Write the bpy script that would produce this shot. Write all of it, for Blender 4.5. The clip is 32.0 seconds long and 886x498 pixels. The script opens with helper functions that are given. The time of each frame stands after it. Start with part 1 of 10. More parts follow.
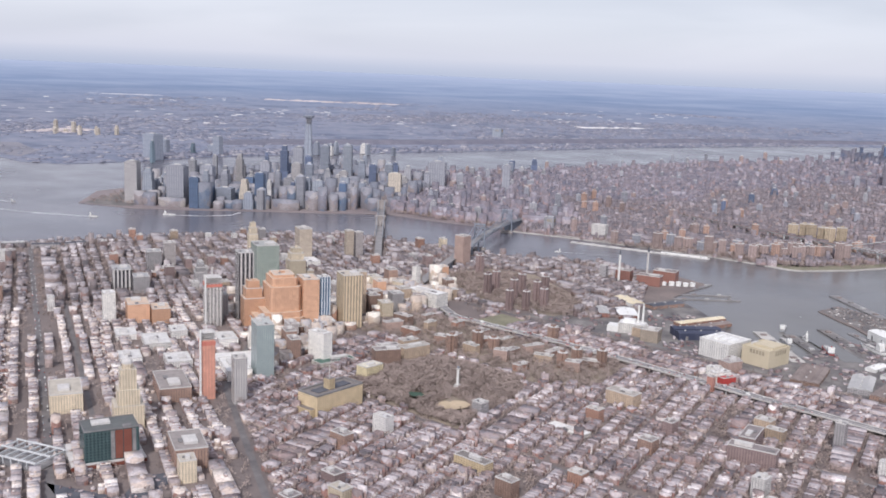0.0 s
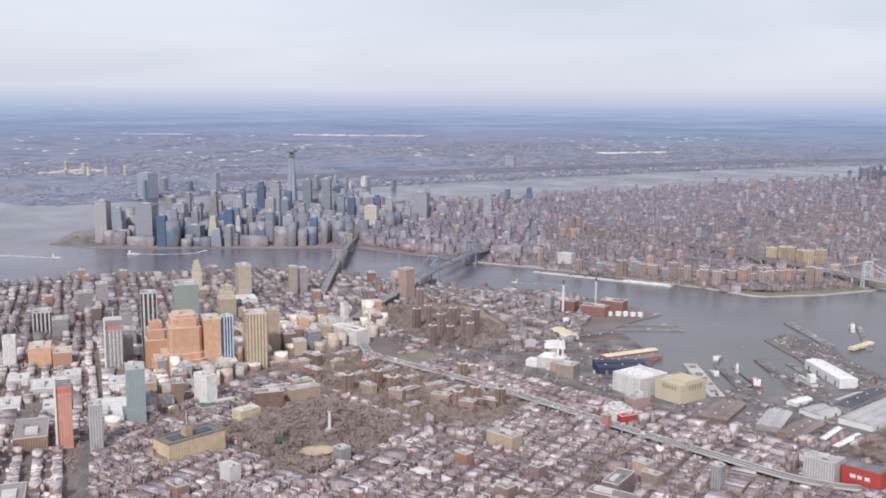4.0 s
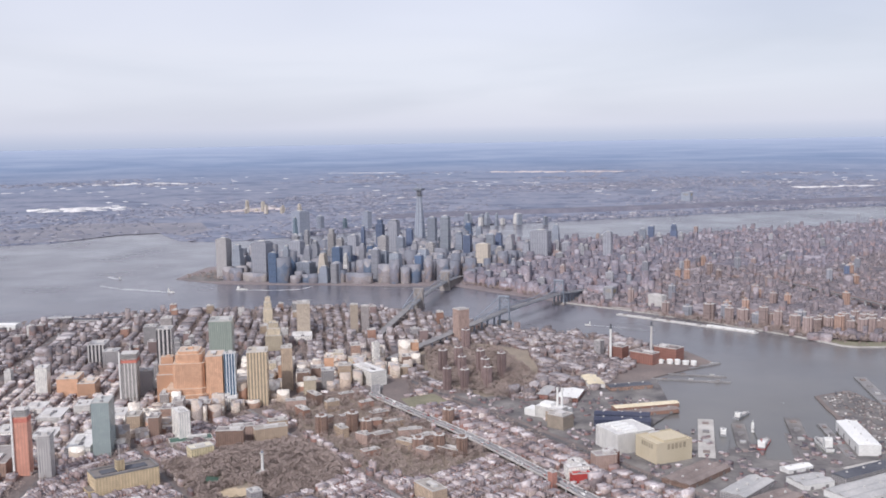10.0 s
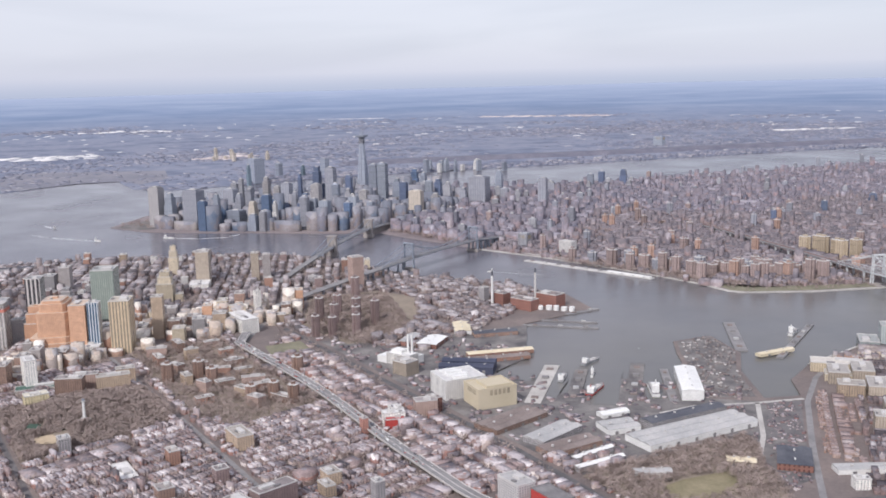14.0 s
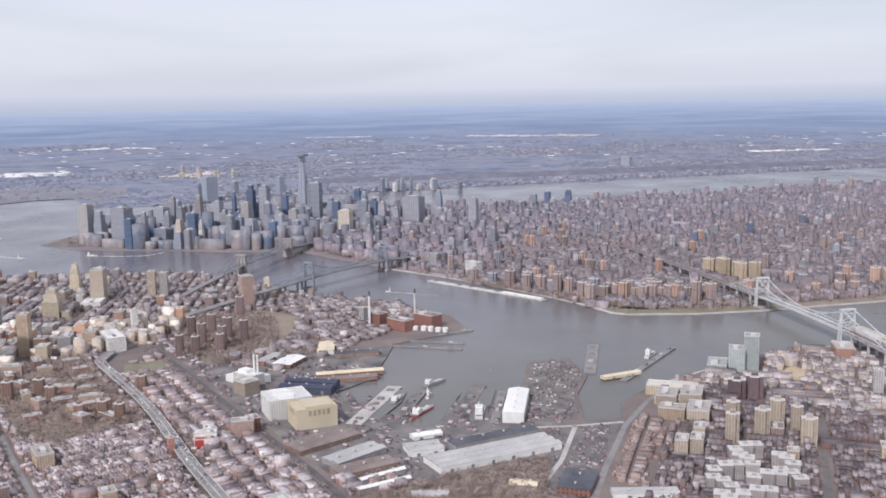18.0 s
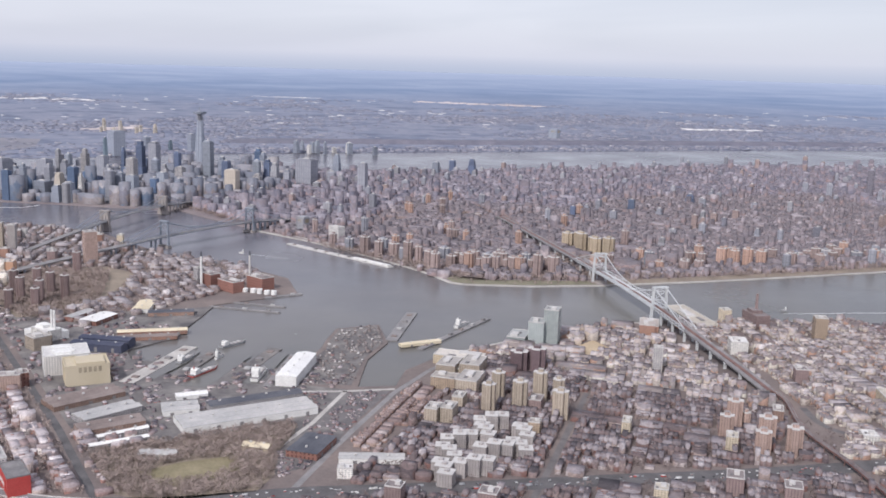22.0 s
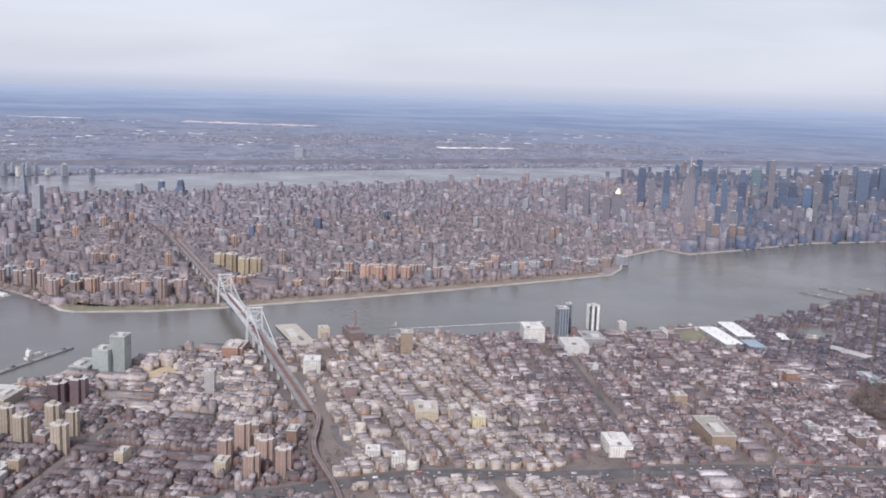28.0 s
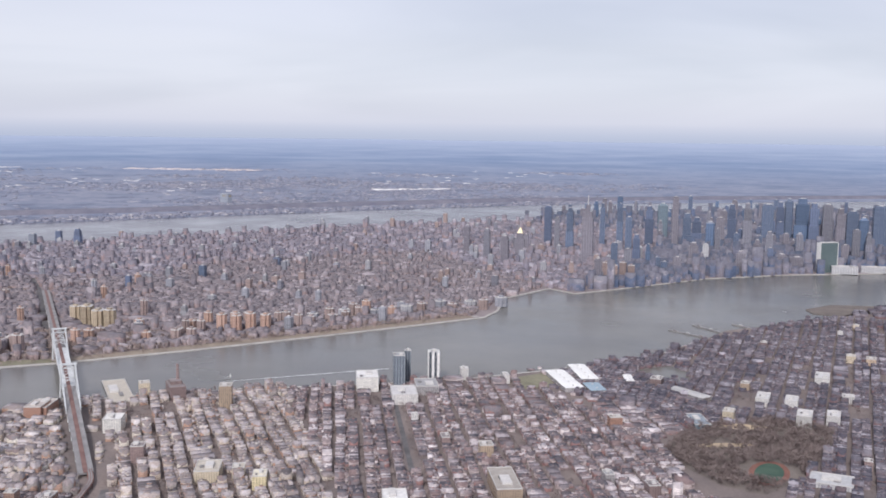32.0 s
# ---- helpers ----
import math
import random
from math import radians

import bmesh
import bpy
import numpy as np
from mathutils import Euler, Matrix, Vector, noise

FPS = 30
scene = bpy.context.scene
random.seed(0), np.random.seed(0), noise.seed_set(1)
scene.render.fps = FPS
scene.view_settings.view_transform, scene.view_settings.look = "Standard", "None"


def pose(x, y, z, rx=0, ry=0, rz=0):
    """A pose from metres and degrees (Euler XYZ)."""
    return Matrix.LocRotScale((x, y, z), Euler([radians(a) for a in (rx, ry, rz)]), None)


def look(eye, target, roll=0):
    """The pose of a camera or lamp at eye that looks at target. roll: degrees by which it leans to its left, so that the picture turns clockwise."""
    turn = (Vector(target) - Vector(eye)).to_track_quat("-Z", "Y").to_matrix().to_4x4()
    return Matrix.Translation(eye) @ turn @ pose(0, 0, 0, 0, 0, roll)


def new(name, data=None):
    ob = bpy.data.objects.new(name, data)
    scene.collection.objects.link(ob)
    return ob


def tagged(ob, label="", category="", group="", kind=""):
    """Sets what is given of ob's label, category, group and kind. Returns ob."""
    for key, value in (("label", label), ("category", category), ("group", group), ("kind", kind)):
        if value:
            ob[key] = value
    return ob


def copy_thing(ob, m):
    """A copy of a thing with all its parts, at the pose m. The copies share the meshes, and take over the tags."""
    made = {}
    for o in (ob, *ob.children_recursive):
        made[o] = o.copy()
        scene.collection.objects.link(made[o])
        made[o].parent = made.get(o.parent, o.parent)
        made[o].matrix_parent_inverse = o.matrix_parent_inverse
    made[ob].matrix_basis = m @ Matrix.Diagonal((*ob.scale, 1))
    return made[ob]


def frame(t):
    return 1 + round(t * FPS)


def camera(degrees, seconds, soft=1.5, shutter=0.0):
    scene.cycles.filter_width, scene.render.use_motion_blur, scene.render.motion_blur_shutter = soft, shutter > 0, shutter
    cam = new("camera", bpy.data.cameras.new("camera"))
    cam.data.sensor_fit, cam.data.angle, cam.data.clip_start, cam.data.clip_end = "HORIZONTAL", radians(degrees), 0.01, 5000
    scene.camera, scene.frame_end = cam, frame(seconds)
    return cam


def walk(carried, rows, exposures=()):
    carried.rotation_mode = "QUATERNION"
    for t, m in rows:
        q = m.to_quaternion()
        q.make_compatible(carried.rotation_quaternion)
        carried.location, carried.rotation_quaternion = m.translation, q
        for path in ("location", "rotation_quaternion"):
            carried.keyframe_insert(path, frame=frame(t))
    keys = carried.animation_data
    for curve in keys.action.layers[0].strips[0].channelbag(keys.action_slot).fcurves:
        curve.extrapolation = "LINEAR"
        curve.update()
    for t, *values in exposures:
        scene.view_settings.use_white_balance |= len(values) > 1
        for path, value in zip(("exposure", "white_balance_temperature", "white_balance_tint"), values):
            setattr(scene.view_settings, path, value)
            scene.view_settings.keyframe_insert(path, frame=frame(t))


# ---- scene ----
# The world is drawn at one tenth of its true size: one unit stands for ten metres.
import functools

# ---- camera ----
cam = camera(48.4, 32.0, soft=1.8)
# seconds, east, north, up, yaw, pitch, roll (degrees)
PATH = [
    (0.0, 126.19, -140.99, 68.06, 41.77, -10.28, 2.27),
    (0.5, 128.68, -136.97, 68.11, 40.62, -11.57, 1.73),
    (0.7, 129.67, -135.36, 68.13, 40.25, -11.38, 1.67),
    (1.0, 131.17, -132.94, 68.16, 47.86, -7.10, 0.60),
    (1.5, 133.68, -128.91, 68.21, 46.67, -5.00, -0.45),
    (2.0, 136.20, -124.88, 68.25, 45.20, -6.43, -2.48),
    (2.5, 138.72, -120.83, 68.29, 46.07, -6.76, -2.83),
    (4.5, 148.92, -104.61, 68.40, 45.62, -9.59, 1.92),
    (5.0, 151.49, -100.54, 68.42, 51.85, -7.87, 0.94),
    (5.5, 154.07, -96.47, 68.44, 55.77, -6.18, -0.34),
    (6.0, 156.66, -92.40, 68.46, 56.93, -6.26, -2.48),
    (6.5, 159.25, -88.32, 68.48, 56.95, -6.09, -1.47),
    (7.0, 161.86, -84.23, 68.49, 57.24, -5.50, -0.38),
    (7.5, 164.47, -80.14, 68.50, 57.24, -5.78, -0.70),
    (8.0, 167.08, -76.05, 68.51, 56.67, -5.12, -0.37),
    (8.5, 169.70, -71.95, 68.52, 57.23, -5.54, -0.83),
    (9.0, 172.33, -67.85, 68.53, 57.65, -5.68, -0.85),
    (9.5, 174.97, -63.75, 68.53, 57.65, -6.01, -0.87),
    (10.0, 177.61, -59.64, 68.54, 57.93, -6.47, -0.92),
    (10.5, 180.26, -55.53, 68.54, 57.77, -7.09, -0.82),
    (11.0, 182.91, -51.42, 68.55, 57.82, -7.56, -0.97),
    (11.5, 185.57, -47.30, 68.55, 58.20, -7.95, -1.11),
    (12.0, 188.23, -43.18, 68.56, 58.45, -8.38, -1.14),
    (12.5, 190.90, -39.06, 68.56, 58.77, -8.55, -1.39),
    (13.0, 193.58, -34.93, 68.57, 58.69, -8.79, -1.07),
    (13.5, 196.25, -30.80, 68.57, 58.49, -9.18, -1.12),
    (14.0, 198.93, -26.67, 68.58, 58.61, -9.63, -1.41),
    (14.5, 201.62, -22.54, 68.59, 58.62, -9.44, -0.96),
    (16.5, 212.39, -6.00, 68.64, 59.06, -7.74, -1.32),
    (17.0, 215.09, -1.85, 68.65, 59.15, -7.57, -1.87),
    (17.5, 217.79, 2.29, 68.67, 59.10, -8.05, -1.49),
    (18.0, 220.50, 6.43, 68.69, 58.97, -8.57, -1.07),
    (18.5, 223.20, 10.58, 68.71, 58.35, -8.81, -0.48),
    (19.0, 225.91, 14.72, 68.74, 58.23, -8.89, -0.32),
    (19.5, 228.62, 18.87, 68.77, 57.74, -9.04, 0.68),
    (20.0, 231.33, 23.02, 68.80, 57.45, -9.52, 0.91),
    (20.5, 234.04, 27.16, 68.84, 57.04, -10.18, 1.04),
    (21.0, 236.75, 31.31, 68.88, 56.82, -10.98, 0.98),
    (21.5, 239.47, 35.46, 68.92, 56.54, -10.60, 1.74),
    (22.0, 242.18, 39.61, 68.97, 56.80, -10.51, 1.57),
    (22.5, 244.89, 43.76, 69.02, 55.96, -10.50, 1.21),
    (23.0, 247.60, 47.91, 69.08, 54.84, -10.33, 1.96),
    (23.5, 250.32, 52.06, 69.14, 53.53, -10.25, 0.27),
    (24.0, 253.03, 56.20, 69.20, 51.51, -8.29, 2.50),
    (24.5, 255.74, 60.35, 69.27, 52.32, -6.89, 3.69),
    (26.5, 266.56, 76.94, 69.61, 49.40, -9.09, 1.54),
    (27.0, 269.26, 81.08, 69.70, 47.91, -8.87, 1.78),
    (27.5, 271.96, 85.22, 69.81, 47.46, -8.96, 1.29),
    (28.0, 274.65, 89.36, 69.92, 45.58, -9.06, 1.82),
    (28.5, 277.34, 93.50, 70.04, 44.49, -9.00, 1.94),
    (29.0, 280.03, 97.64, 70.16, 41.38, -7.04, 5.08),
    (29.5, 282.72, 101.77, 70.29, 43.08, -6.41, 2.95),
    (30.0, 285.40, 105.91, 70.43, 44.54, -6.13, 0.29),
    (30.5, 288.08, 110.04, 70.57, 44.55, -5.55, 0.60),
    (31.0, 290.75, 114.17, 70.73, 44.47, -5.95, 1.01),
    (31.5, 293.42, 118.30, 70.89, 44.24, -6.50, 0.57),
    (32.0, 296.08, 122.42, 71.06, 43.75, -6.68, 0.69),
]
walk(cam, [(t, pose(x, y, z, 90 + p, 0, yw) @ pose(0, 0, 0, 0, 0, r)) for t, x, y, z, yw, p, r in PATH],
     exposures=[(0, 0.0, 6150, 14), (14, 0.0, 6150, 14), (27, -0.02, 6150, 14), (32, -0.02, 6150, 14)])

# ---- sky and sun ----
SUN_EL, SUN_AZ = radians(42), radians(150)   # a late-morning sun in the south-east, behind thin cloud
world = bpy.data.worlds.new("overcast_sky")
scene.world = world
world.use_nodes = True


def node(tree, kind, **values):
    n = tree.nodes.new(kind)
    for key, value in values.items():
        if key in n.inputs:
            n.inputs[key].default_value = value
    return n


def sky():
    t = world.node_tree
    t.nodes.clear()
    out, back = node(t, "ShaderNodeOutputWorld"), node(t, "ShaderNodeBackground")
    clear = node(t, "ShaderNodeTexSky")
    clear.sky_type, clear.sun_disc = "NISHITA", False
    clear.sun_elevation, clear.sun_rotation = SUN_EL, SUN_AZ
    way, sep = node(t, "ShaderNodeTexCoord"), node(t, "ShaderNodeSeparateXYZ")
    t.links.new(way.outputs["Generated"], sep.inputs[0])
    up = node(t, "ShaderNodeMath")
    up.operation = "ADD"
    up.inputs[1].default_value = 0.12
    t.links.new(sep.outputs["Z"], up.inputs[0])
    flat = node(t, "ShaderNodeCombineXYZ")
    for axis in "XY":
        over = node(t, "ShaderNodeMath")
        over.operation = "DIVIDE"
        t.links.new(sep.outputs[axis], over.inputs[0])
        t.links.new(up.outputs[0], over.inputs[1])
        t.links.new(over.outputs[0], flat.inputs[axis])
    cloud = node(t, "ShaderNodeTexNoise", Scale=0.42, Detail=4.0, Roughness=0.45, Distortion=0.6)
    t.links.new(flat.outputs[0], cloud.inputs["Vector"])
    ramp = node(t, "ShaderNodeValToRGB")
    ramp.color_ramp.elements[0].position, ramp.color_ramp.elements[0].color = 0.36, (0.525, 0.522, 0.565, 1)
    ramp.color_ramp.elements[1].position, ramp.color_ramp.elements[1].color = 0.62, (0.665, 0.65, 0.682, 1)
    t.links.new(cloud.outputs["Fac"], ramp.inputs[0])
    # the cloud deck turns paler and bluer towards the horizon
    rise = node(t, "ShaderNodeMapRange")
    rise.inputs["From Min"].default_value, rise.inputs["From Max"].default_value = -0.012, 0.085
    t.links.new(sep.outputs["Z"], rise.inputs["Value"])
    low = node(t, "ShaderNodeMix")
    low.data_type = "RGBA"
    low.inputs[6].default_value = (0.56, 0.585, 0.69, 1)
    t.links.new(rise.outputs[0], low.inputs[0])
    t.links.new(ramp.outputs[0], low.inputs[7])
    # the lowest air is blue and dims into the land
    rim_rise = node(t, "ShaderNodeMapRange")
    rim_rise.inputs["From Min"].default_value, rim_rise.inputs["From Max"].default_value = -0.008, 0.011
    t.links.new(sep.outputs["Z"], rim_rise.inputs["Value"])
    rim_air = node(t, "ShaderNodeMix")
    rim_air.data_type = "RGBA"
    rim_air.inputs[6].default_value = (0.40, 0.455, 0.585, 1)
    t.links.new(rim_rise.outputs[0], rim_air.inputs[0])
    t.links.new(low.outputs[2], rim_air.inputs[7])
    blue = node(t, "ShaderNodeMix")
    blue.data_type = "RGBA"
    blue.inputs[0].default_value = 0.03
    t.links.new(rim_air.outputs[2], blue.inputs[6])
    t.links.new(clear.outputs[0], blue.inputs[7])
    t.links.new(blue.outputs[2], back.inputs[0])
    back.inputs[1].default_value = 1.0
    t.links.new(back.outputs[0], out.inputs[0])


sky()
sun = new("sun", bpy.data.lights.new("sun", "SUN"))
sun.data.energy, sun.data.angle, sun.data.color = 3.0, radians(4), (1.0, 0.94, 0.86)
sun.matrix_world = look((0, 0, 500), (-500 * math.cos(SUN_EL) * math.sin(SUN_AZ), -500 * math.cos(SUN_EL) * math.cos(SUN_AZ),
                                      500 - 500 * math.sin(SUN_EL)))


# ---- materials ----
def shader(name, rough=0.85, metal=0.0, spec=0.3):
    m = bpy.data.materials.new(name)
    m.use_nodes = True
    t = m.node_tree
    b = t.nodes["Principled BSDF"]
    b.inputs["Roughness"].default_value, b.inputs["Metallic"].default_value = rough, metal
    b.inputs["Specular IOR Level"].default_value = spec
    return m, t, b


def ramp_of(t, stops, fac, hard=False):
    r = node(t, "ShaderNodeValToRGB")
    if hard:
        r.color_ramp.interpolation = "CONSTANT"
    while len(r.color_ramp.elements) < len(stops):
        r.color_ramp.elements.new(0.5)
    for e, (p, c) in zip(r.color_ramp.elements, stops):
        e.position, e.color = p, (*c, 1)
    t.links.new(fac, r.inputs[0])
    return r.outputs[0]


def noise_of(t, scale, detail=4.0, rough=0.55, stretch=None):
    co = node(t, "ShaderNodeTexCoord").outputs["Object"]
    if stretch:
        mp = node(t, "ShaderNodeMapping")
        mp.inputs["Scale"].default_value = stretch
        t.links.new(co, mp.inputs[0])
        co = mp.outputs[0]
    n = node(t, "ShaderNodeTexNoise", Scale=scale, Detail=detail, Roughness=rough)
    t.links.new(co, n.inputs["Vector"])
    return n.outputs["Fac"]


def mixed(t, a, b, fac, mode="MIX"):
    m = node(t, "ShaderNodeMix")
    m.data_type, m.blend_type = "RGBA", mode
    for slot, v in ((6, a), (7, b), (0, fac)):
        if isinstance(v, (int, float)):
            m.inputs[slot].default_value = v
        elif isinstance(v, tuple):
            m.inputs[slot].default_value = (*v, 1)
        else:
            t.links.new(v, m.inputs[slot])
    return m.outputs[2]


def calc(t, op, a, b=0.0, c=0.0):
    m = node(t, "ShaderNodeMath")
    m.operation = op
    for i, v in enumerate((a, b, c)):
        if isinstance(v, (int, float)):
            m.inputs[i].default_value = v
        else:
            t.links.new(v, m.inputs[i])
    return m.outputs[0]


def surface(name, a, b, scale=0.5, fine=6.0, rough=0.85, metal=0.0, spec=0.3, bump=0.0):
    """A worn surface between two colours: large stains and fine grain."""
    m, t, bs = shader(name, rough, metal, spec)
    col = ramp_of(t, [(0.32, a), (0.68, b)], noise_of(t, scale))
    grain = ramp_of(t, [(0.3, (0.86, 0.86, 0.86)), (0.7, (1.08, 1.08, 1.08))], noise_of(t, fine, 3.0))
    t.links.new(mixed(t, col, grain, 1.0, "MULTIPLY"), bs.inputs["Base Color"])
    if bump:
        bp = node(t, "ShaderNodeBump", Strength=bump, Distance=0.1)
        t.links.new(noise_of(t, fine, 3.0), bp.inputs["Height"])
        t.links.new(bp.outputs[0], bs.inputs["Normal"])
    return m


def town(name, walls, roofs, floor_h=0.33, glass=0.45):
    """Walls and flat roofs of many houses: each island takes its own wall and roof colour; rows of small windows by storey."""
    m, t, bs = shader(name, 0.85, 0.0, 0.25)
    geo = node(t, "ShaderNodeNewGeometry")
    rnd = geo.outputs["Random Per Island"]
    # neighbours are alike: each house's own chance is drawn towards the tone of its street
    street = node(t, "ShaderNodeMapRange")
    street.inputs["From Min"].default_value, street.inputs["From Max"].default_value = 0.36, 0.64
    t.links.new(noise_of(t, 0.16, 2.0), street.inputs["Value"])
    own = calc(t, "FRACT", calc(t, "MULTIPLY", rnd, 37.7))

    def drawn(cols, chance):
        cols = sorted(cols, key=sum)
        fac = calc(t, "ADD", calc(t, "MULTIPLY", chance, 0.66), calc(t, "MULTIPLY", street.outputs[0], 0.33))
        return ramp_of(t, [(i / len(cols), c) for i, c in enumerate(cols)], fac, True)

    wall, roof = drawn(walls, rnd), drawn(roofs, own)
    sep = node(t, "ShaderNodeSeparateXYZ")
    t.links.new(node(t, "ShaderNodeTexCoord").outputs["Object"], sep.inputs[0])
    storey = calc(t, "FRACT", calc(t, "DIVIDE", sep.outputs["Z"], floor_h))
    rowz = calc(t, "MULTIPLY", calc(t, "GREATER_THAN", storey, 0.35), calc(t, "LESS_THAN", storey, 0.8))
    bay = calc(t, "FRACT", calc(t, "MULTIPLY", calc(t, "ADD", sep.outputs["X"], sep.outputs["Y"]), 2.6))
    cell = calc(t, "MULTIPLY", rowz, calc(t, "GREATER_THAN", bay, 0.5))
    wall = mixed(t, wall, (0.05, 0.06, 0.075), calc(t, "MULTIPLY", cell, glass))
    stain = ramp_of(t, [(0.3, (0.84, 0.84, 0.85)), (0.7, (1.1, 1.1, 1.09))], noise_of(t, 1.3, 5.0))
    patch = ramp_of(t, [(0.36, (0.86, 0.86, 0.86)), (0.5, (1.0, 1.0, 1.0)), (0.64, (1.13, 1.13, 1.12))], noise_of(t, 3.0, 2.0))
    stain = mixed(t, stain, patch, 1.0, "MULTIPLY")
    up = node(t, "ShaderNodeSeparateXYZ")
    t.links.new(geo.outputs["Normal"], up.inputs[0])
    col = mixed(t, wall, roof, calc(t, "GREATER_THAN", up.outputs["Z"], 0.5))
    t.links.new(mixed(t, col, stain, 1.0, "MULTIPLY"), bs.inputs["Base Color"])
    return m


def facade(name, wall, glass, roof=(0.3, 0.3, 0.31), floor_h=0.36, bay=0.5, open_w=0.55, open_h=0.5, rough=0.6, spec=0.4, gloss=0.12, piers=0.0):
    """A tall building's skin: storeys of windows between piers, the panes glossier than the wall, and a plain roof."""
    m, t, bs = shader(name, rough, 0.0, spec)
    geo = node(t, "ShaderNodeNewGeometry")
    sep, up = node(t, "ShaderNodeSeparateXYZ"), node(t, "ShaderNodeSeparateXYZ")
    tc = node(t, "ShaderNodeTexCoord")
    t.links.new(tc.outputs["Object"], sep.inputs[0])
    nrm = node(t, "ShaderNodeVectorTransform")
    nrm.vector_type, nrm.convert_from, nrm.convert_to = "NORMAL", "WORLD", "OBJECT"
    t.links.new(geo.outputs["Normal"], nrm.inputs[0])
    t.links.new(nrm.outputs[0], up.inputs[0])
    flank = calc(t, "GREATER_THAN", calc(t, "ABSOLUTE", up.outputs["X"]), 0.6)
    run = calc(t, "ADD", calc(t, "MULTIPLY", sep.outputs["Y"], flank), calc(t, "MULTIPLY", sep.outputs["X"], calc(t, "SUBTRACT", 1.0, flank)))
    u = calc(t, "FRACT", calc(t, "DIVIDE", run, bay))
    v = calc(t, "FRACT", calc(t, "DIVIDE", sep.outputs["Z"], floor_h))
    pane = calc(t, "MULTIPLY", calc(t, "LESS_THAN", u, open_w), calc(t, "LESS_THAN", v, open_h))
    tone = node(t, "ShaderNodeObjectInfo").outputs["Random"]
    shade = calc(t, "ADD", 0.8, calc(t, "MULTIPLY", tone, 0.4))
    if piers:      # flat strips and bands darkened as if recessed between broad piers, grouping the windows
        strip = calc(t, "LESS_THAN", calc(t, "FRACT", calc(t, "ADD", calc(t, "DIVIDE", run, calc(t, "ADD", piers, calc(t, "MULTIPLY", tone, piers))), tone)), 0.42)
        band = calc(t, "LESS_THAN", calc(t, "FRACT", calc(t, "ADD", calc(t, "DIVIDE", sep.outputs["Z"], 3.1), tone)), 0.1)
        shade = calc(t, "SUBTRACT", calc(t, "ADD", shade, 0.06), calc(t, "MULTIPLY", calc(t, "MAXIMUM", strip, band), 0.26))
    wear = ramp_of(t, [(0.3, (0.8, 0.8, 0.8)), (0.7, (1.12, 1.12, 1.1))], noise_of(t, 0.9, 5.0))
    body = mixed(t, wall, wear, 1.0, "MULTIPLY")
    vs = node(t, "ShaderNodeVectorMath")
    vs.operation = "SCALE"
    t.links.new(body, vs.inputs[0])
    t.links.new(shade, vs.inputs["Scale"])
    gs = node(t, "ShaderNodeVectorMath")
    gs.operation = "SCALE"
    gs.inputs[0].default_value = glass
    t.links.new(shade, gs.inputs["Scale"])
    col = mixed(t, vs.outputs[0], gs.outputs[0], pane)
    top = calc(t, "GREATER_THAN", up.outputs["Z"], 0.6)
    col = mixed(t, col, mixed(t, roof, wear, 1.0, "MULTIPLY"), top)
    t.links.new(col, bs.inputs["Base Color"])
    t.links.new(calc(t, "ADD", rough, calc(t, "MULTIPLY", calc(t, "MULTIPLY", pane, calc(t, "SUBTRACT", 1.0, top)), gloss - rough)), bs.inputs["Roughness"])
    return m


def water_material():
    m, t, bs = shader("river_water", 0.22, 0.0, 0.5)
    bs.inputs["IOR"].default_value = 1.33
    col = ramp_of(t, [(0.3, (0.10, 0.10, 0.098)), (0.7, (0.18, 0.172, 0.15))], noise_of(t, 0.012, 6.0))
    # bluer water in the west blends into browner water towards the east
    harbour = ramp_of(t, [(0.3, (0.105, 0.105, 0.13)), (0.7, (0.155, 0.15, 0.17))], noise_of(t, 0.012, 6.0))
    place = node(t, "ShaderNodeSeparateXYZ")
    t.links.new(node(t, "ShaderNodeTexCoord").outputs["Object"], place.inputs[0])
    eastward = node(t, "ShaderNodeMapRange")
    eastward.inputs["From Min"].default_value, eastward.inputs["From Max"].default_value = -120, 60
    t.links.new(place.outputs["X"], eastward.inputs["Value"])
    col = mixed(t, harbour, col, eastward.outputs[0])
    t.links.new(col, bs.inputs["Base Color"])
    bp = node(t, "ShaderNodeBump", Strength=0.2, Distance=0.2)
    t.links.new(noise_of(t, 0.9, 5.0, 0.6), bp.inputs["Height"])
    t.links.new(bp.outputs[0], bs.inputs["Normal"])
    t.links.new(ramp_of(t, [(0.35, (0.16, 0.16, 0.16)), (0.65, (0.28, 0.28, 0.28))], noise_of(t, 0.02, 4.0)), bs.inputs["Roughness"])
    return m


def greyed(cols, share):
    """The colours with a share of their hue taken out."""
    return [tuple(v + (sum(c) / 3 - v) * share for v in c) for c in cols]


BRICKS = greyed([(0.17, 0.115, 0.11), (0.26, 0.185, 0.17), (0.32, 0.24, 0.22), (0.44, 0.375, 0.335), (0.22, 0.185, 0.185), (0.58, 0.54, 0.51), (0.16, 0.135, 0.14), (0.37, 0.305, 0.285), (0.31, 0.18, 0.15), (0.70, 0.67, 0.63)], 0.1)
ROOFS = greyed([(0.15, 0.14, 0.15), (0.30, 0.28, 0.295), (0.44, 0.415, 0.43), (0.24, 0.205, 0.205), (0.58, 0.555, 0.56), (0.35, 0.305, 0.305), (0.19, 0.175, 0.19), (0.50, 0.46, 0.46), (0.74, 0.72, 0.71), (0.31, 0.25, 0.245)], 0.15)
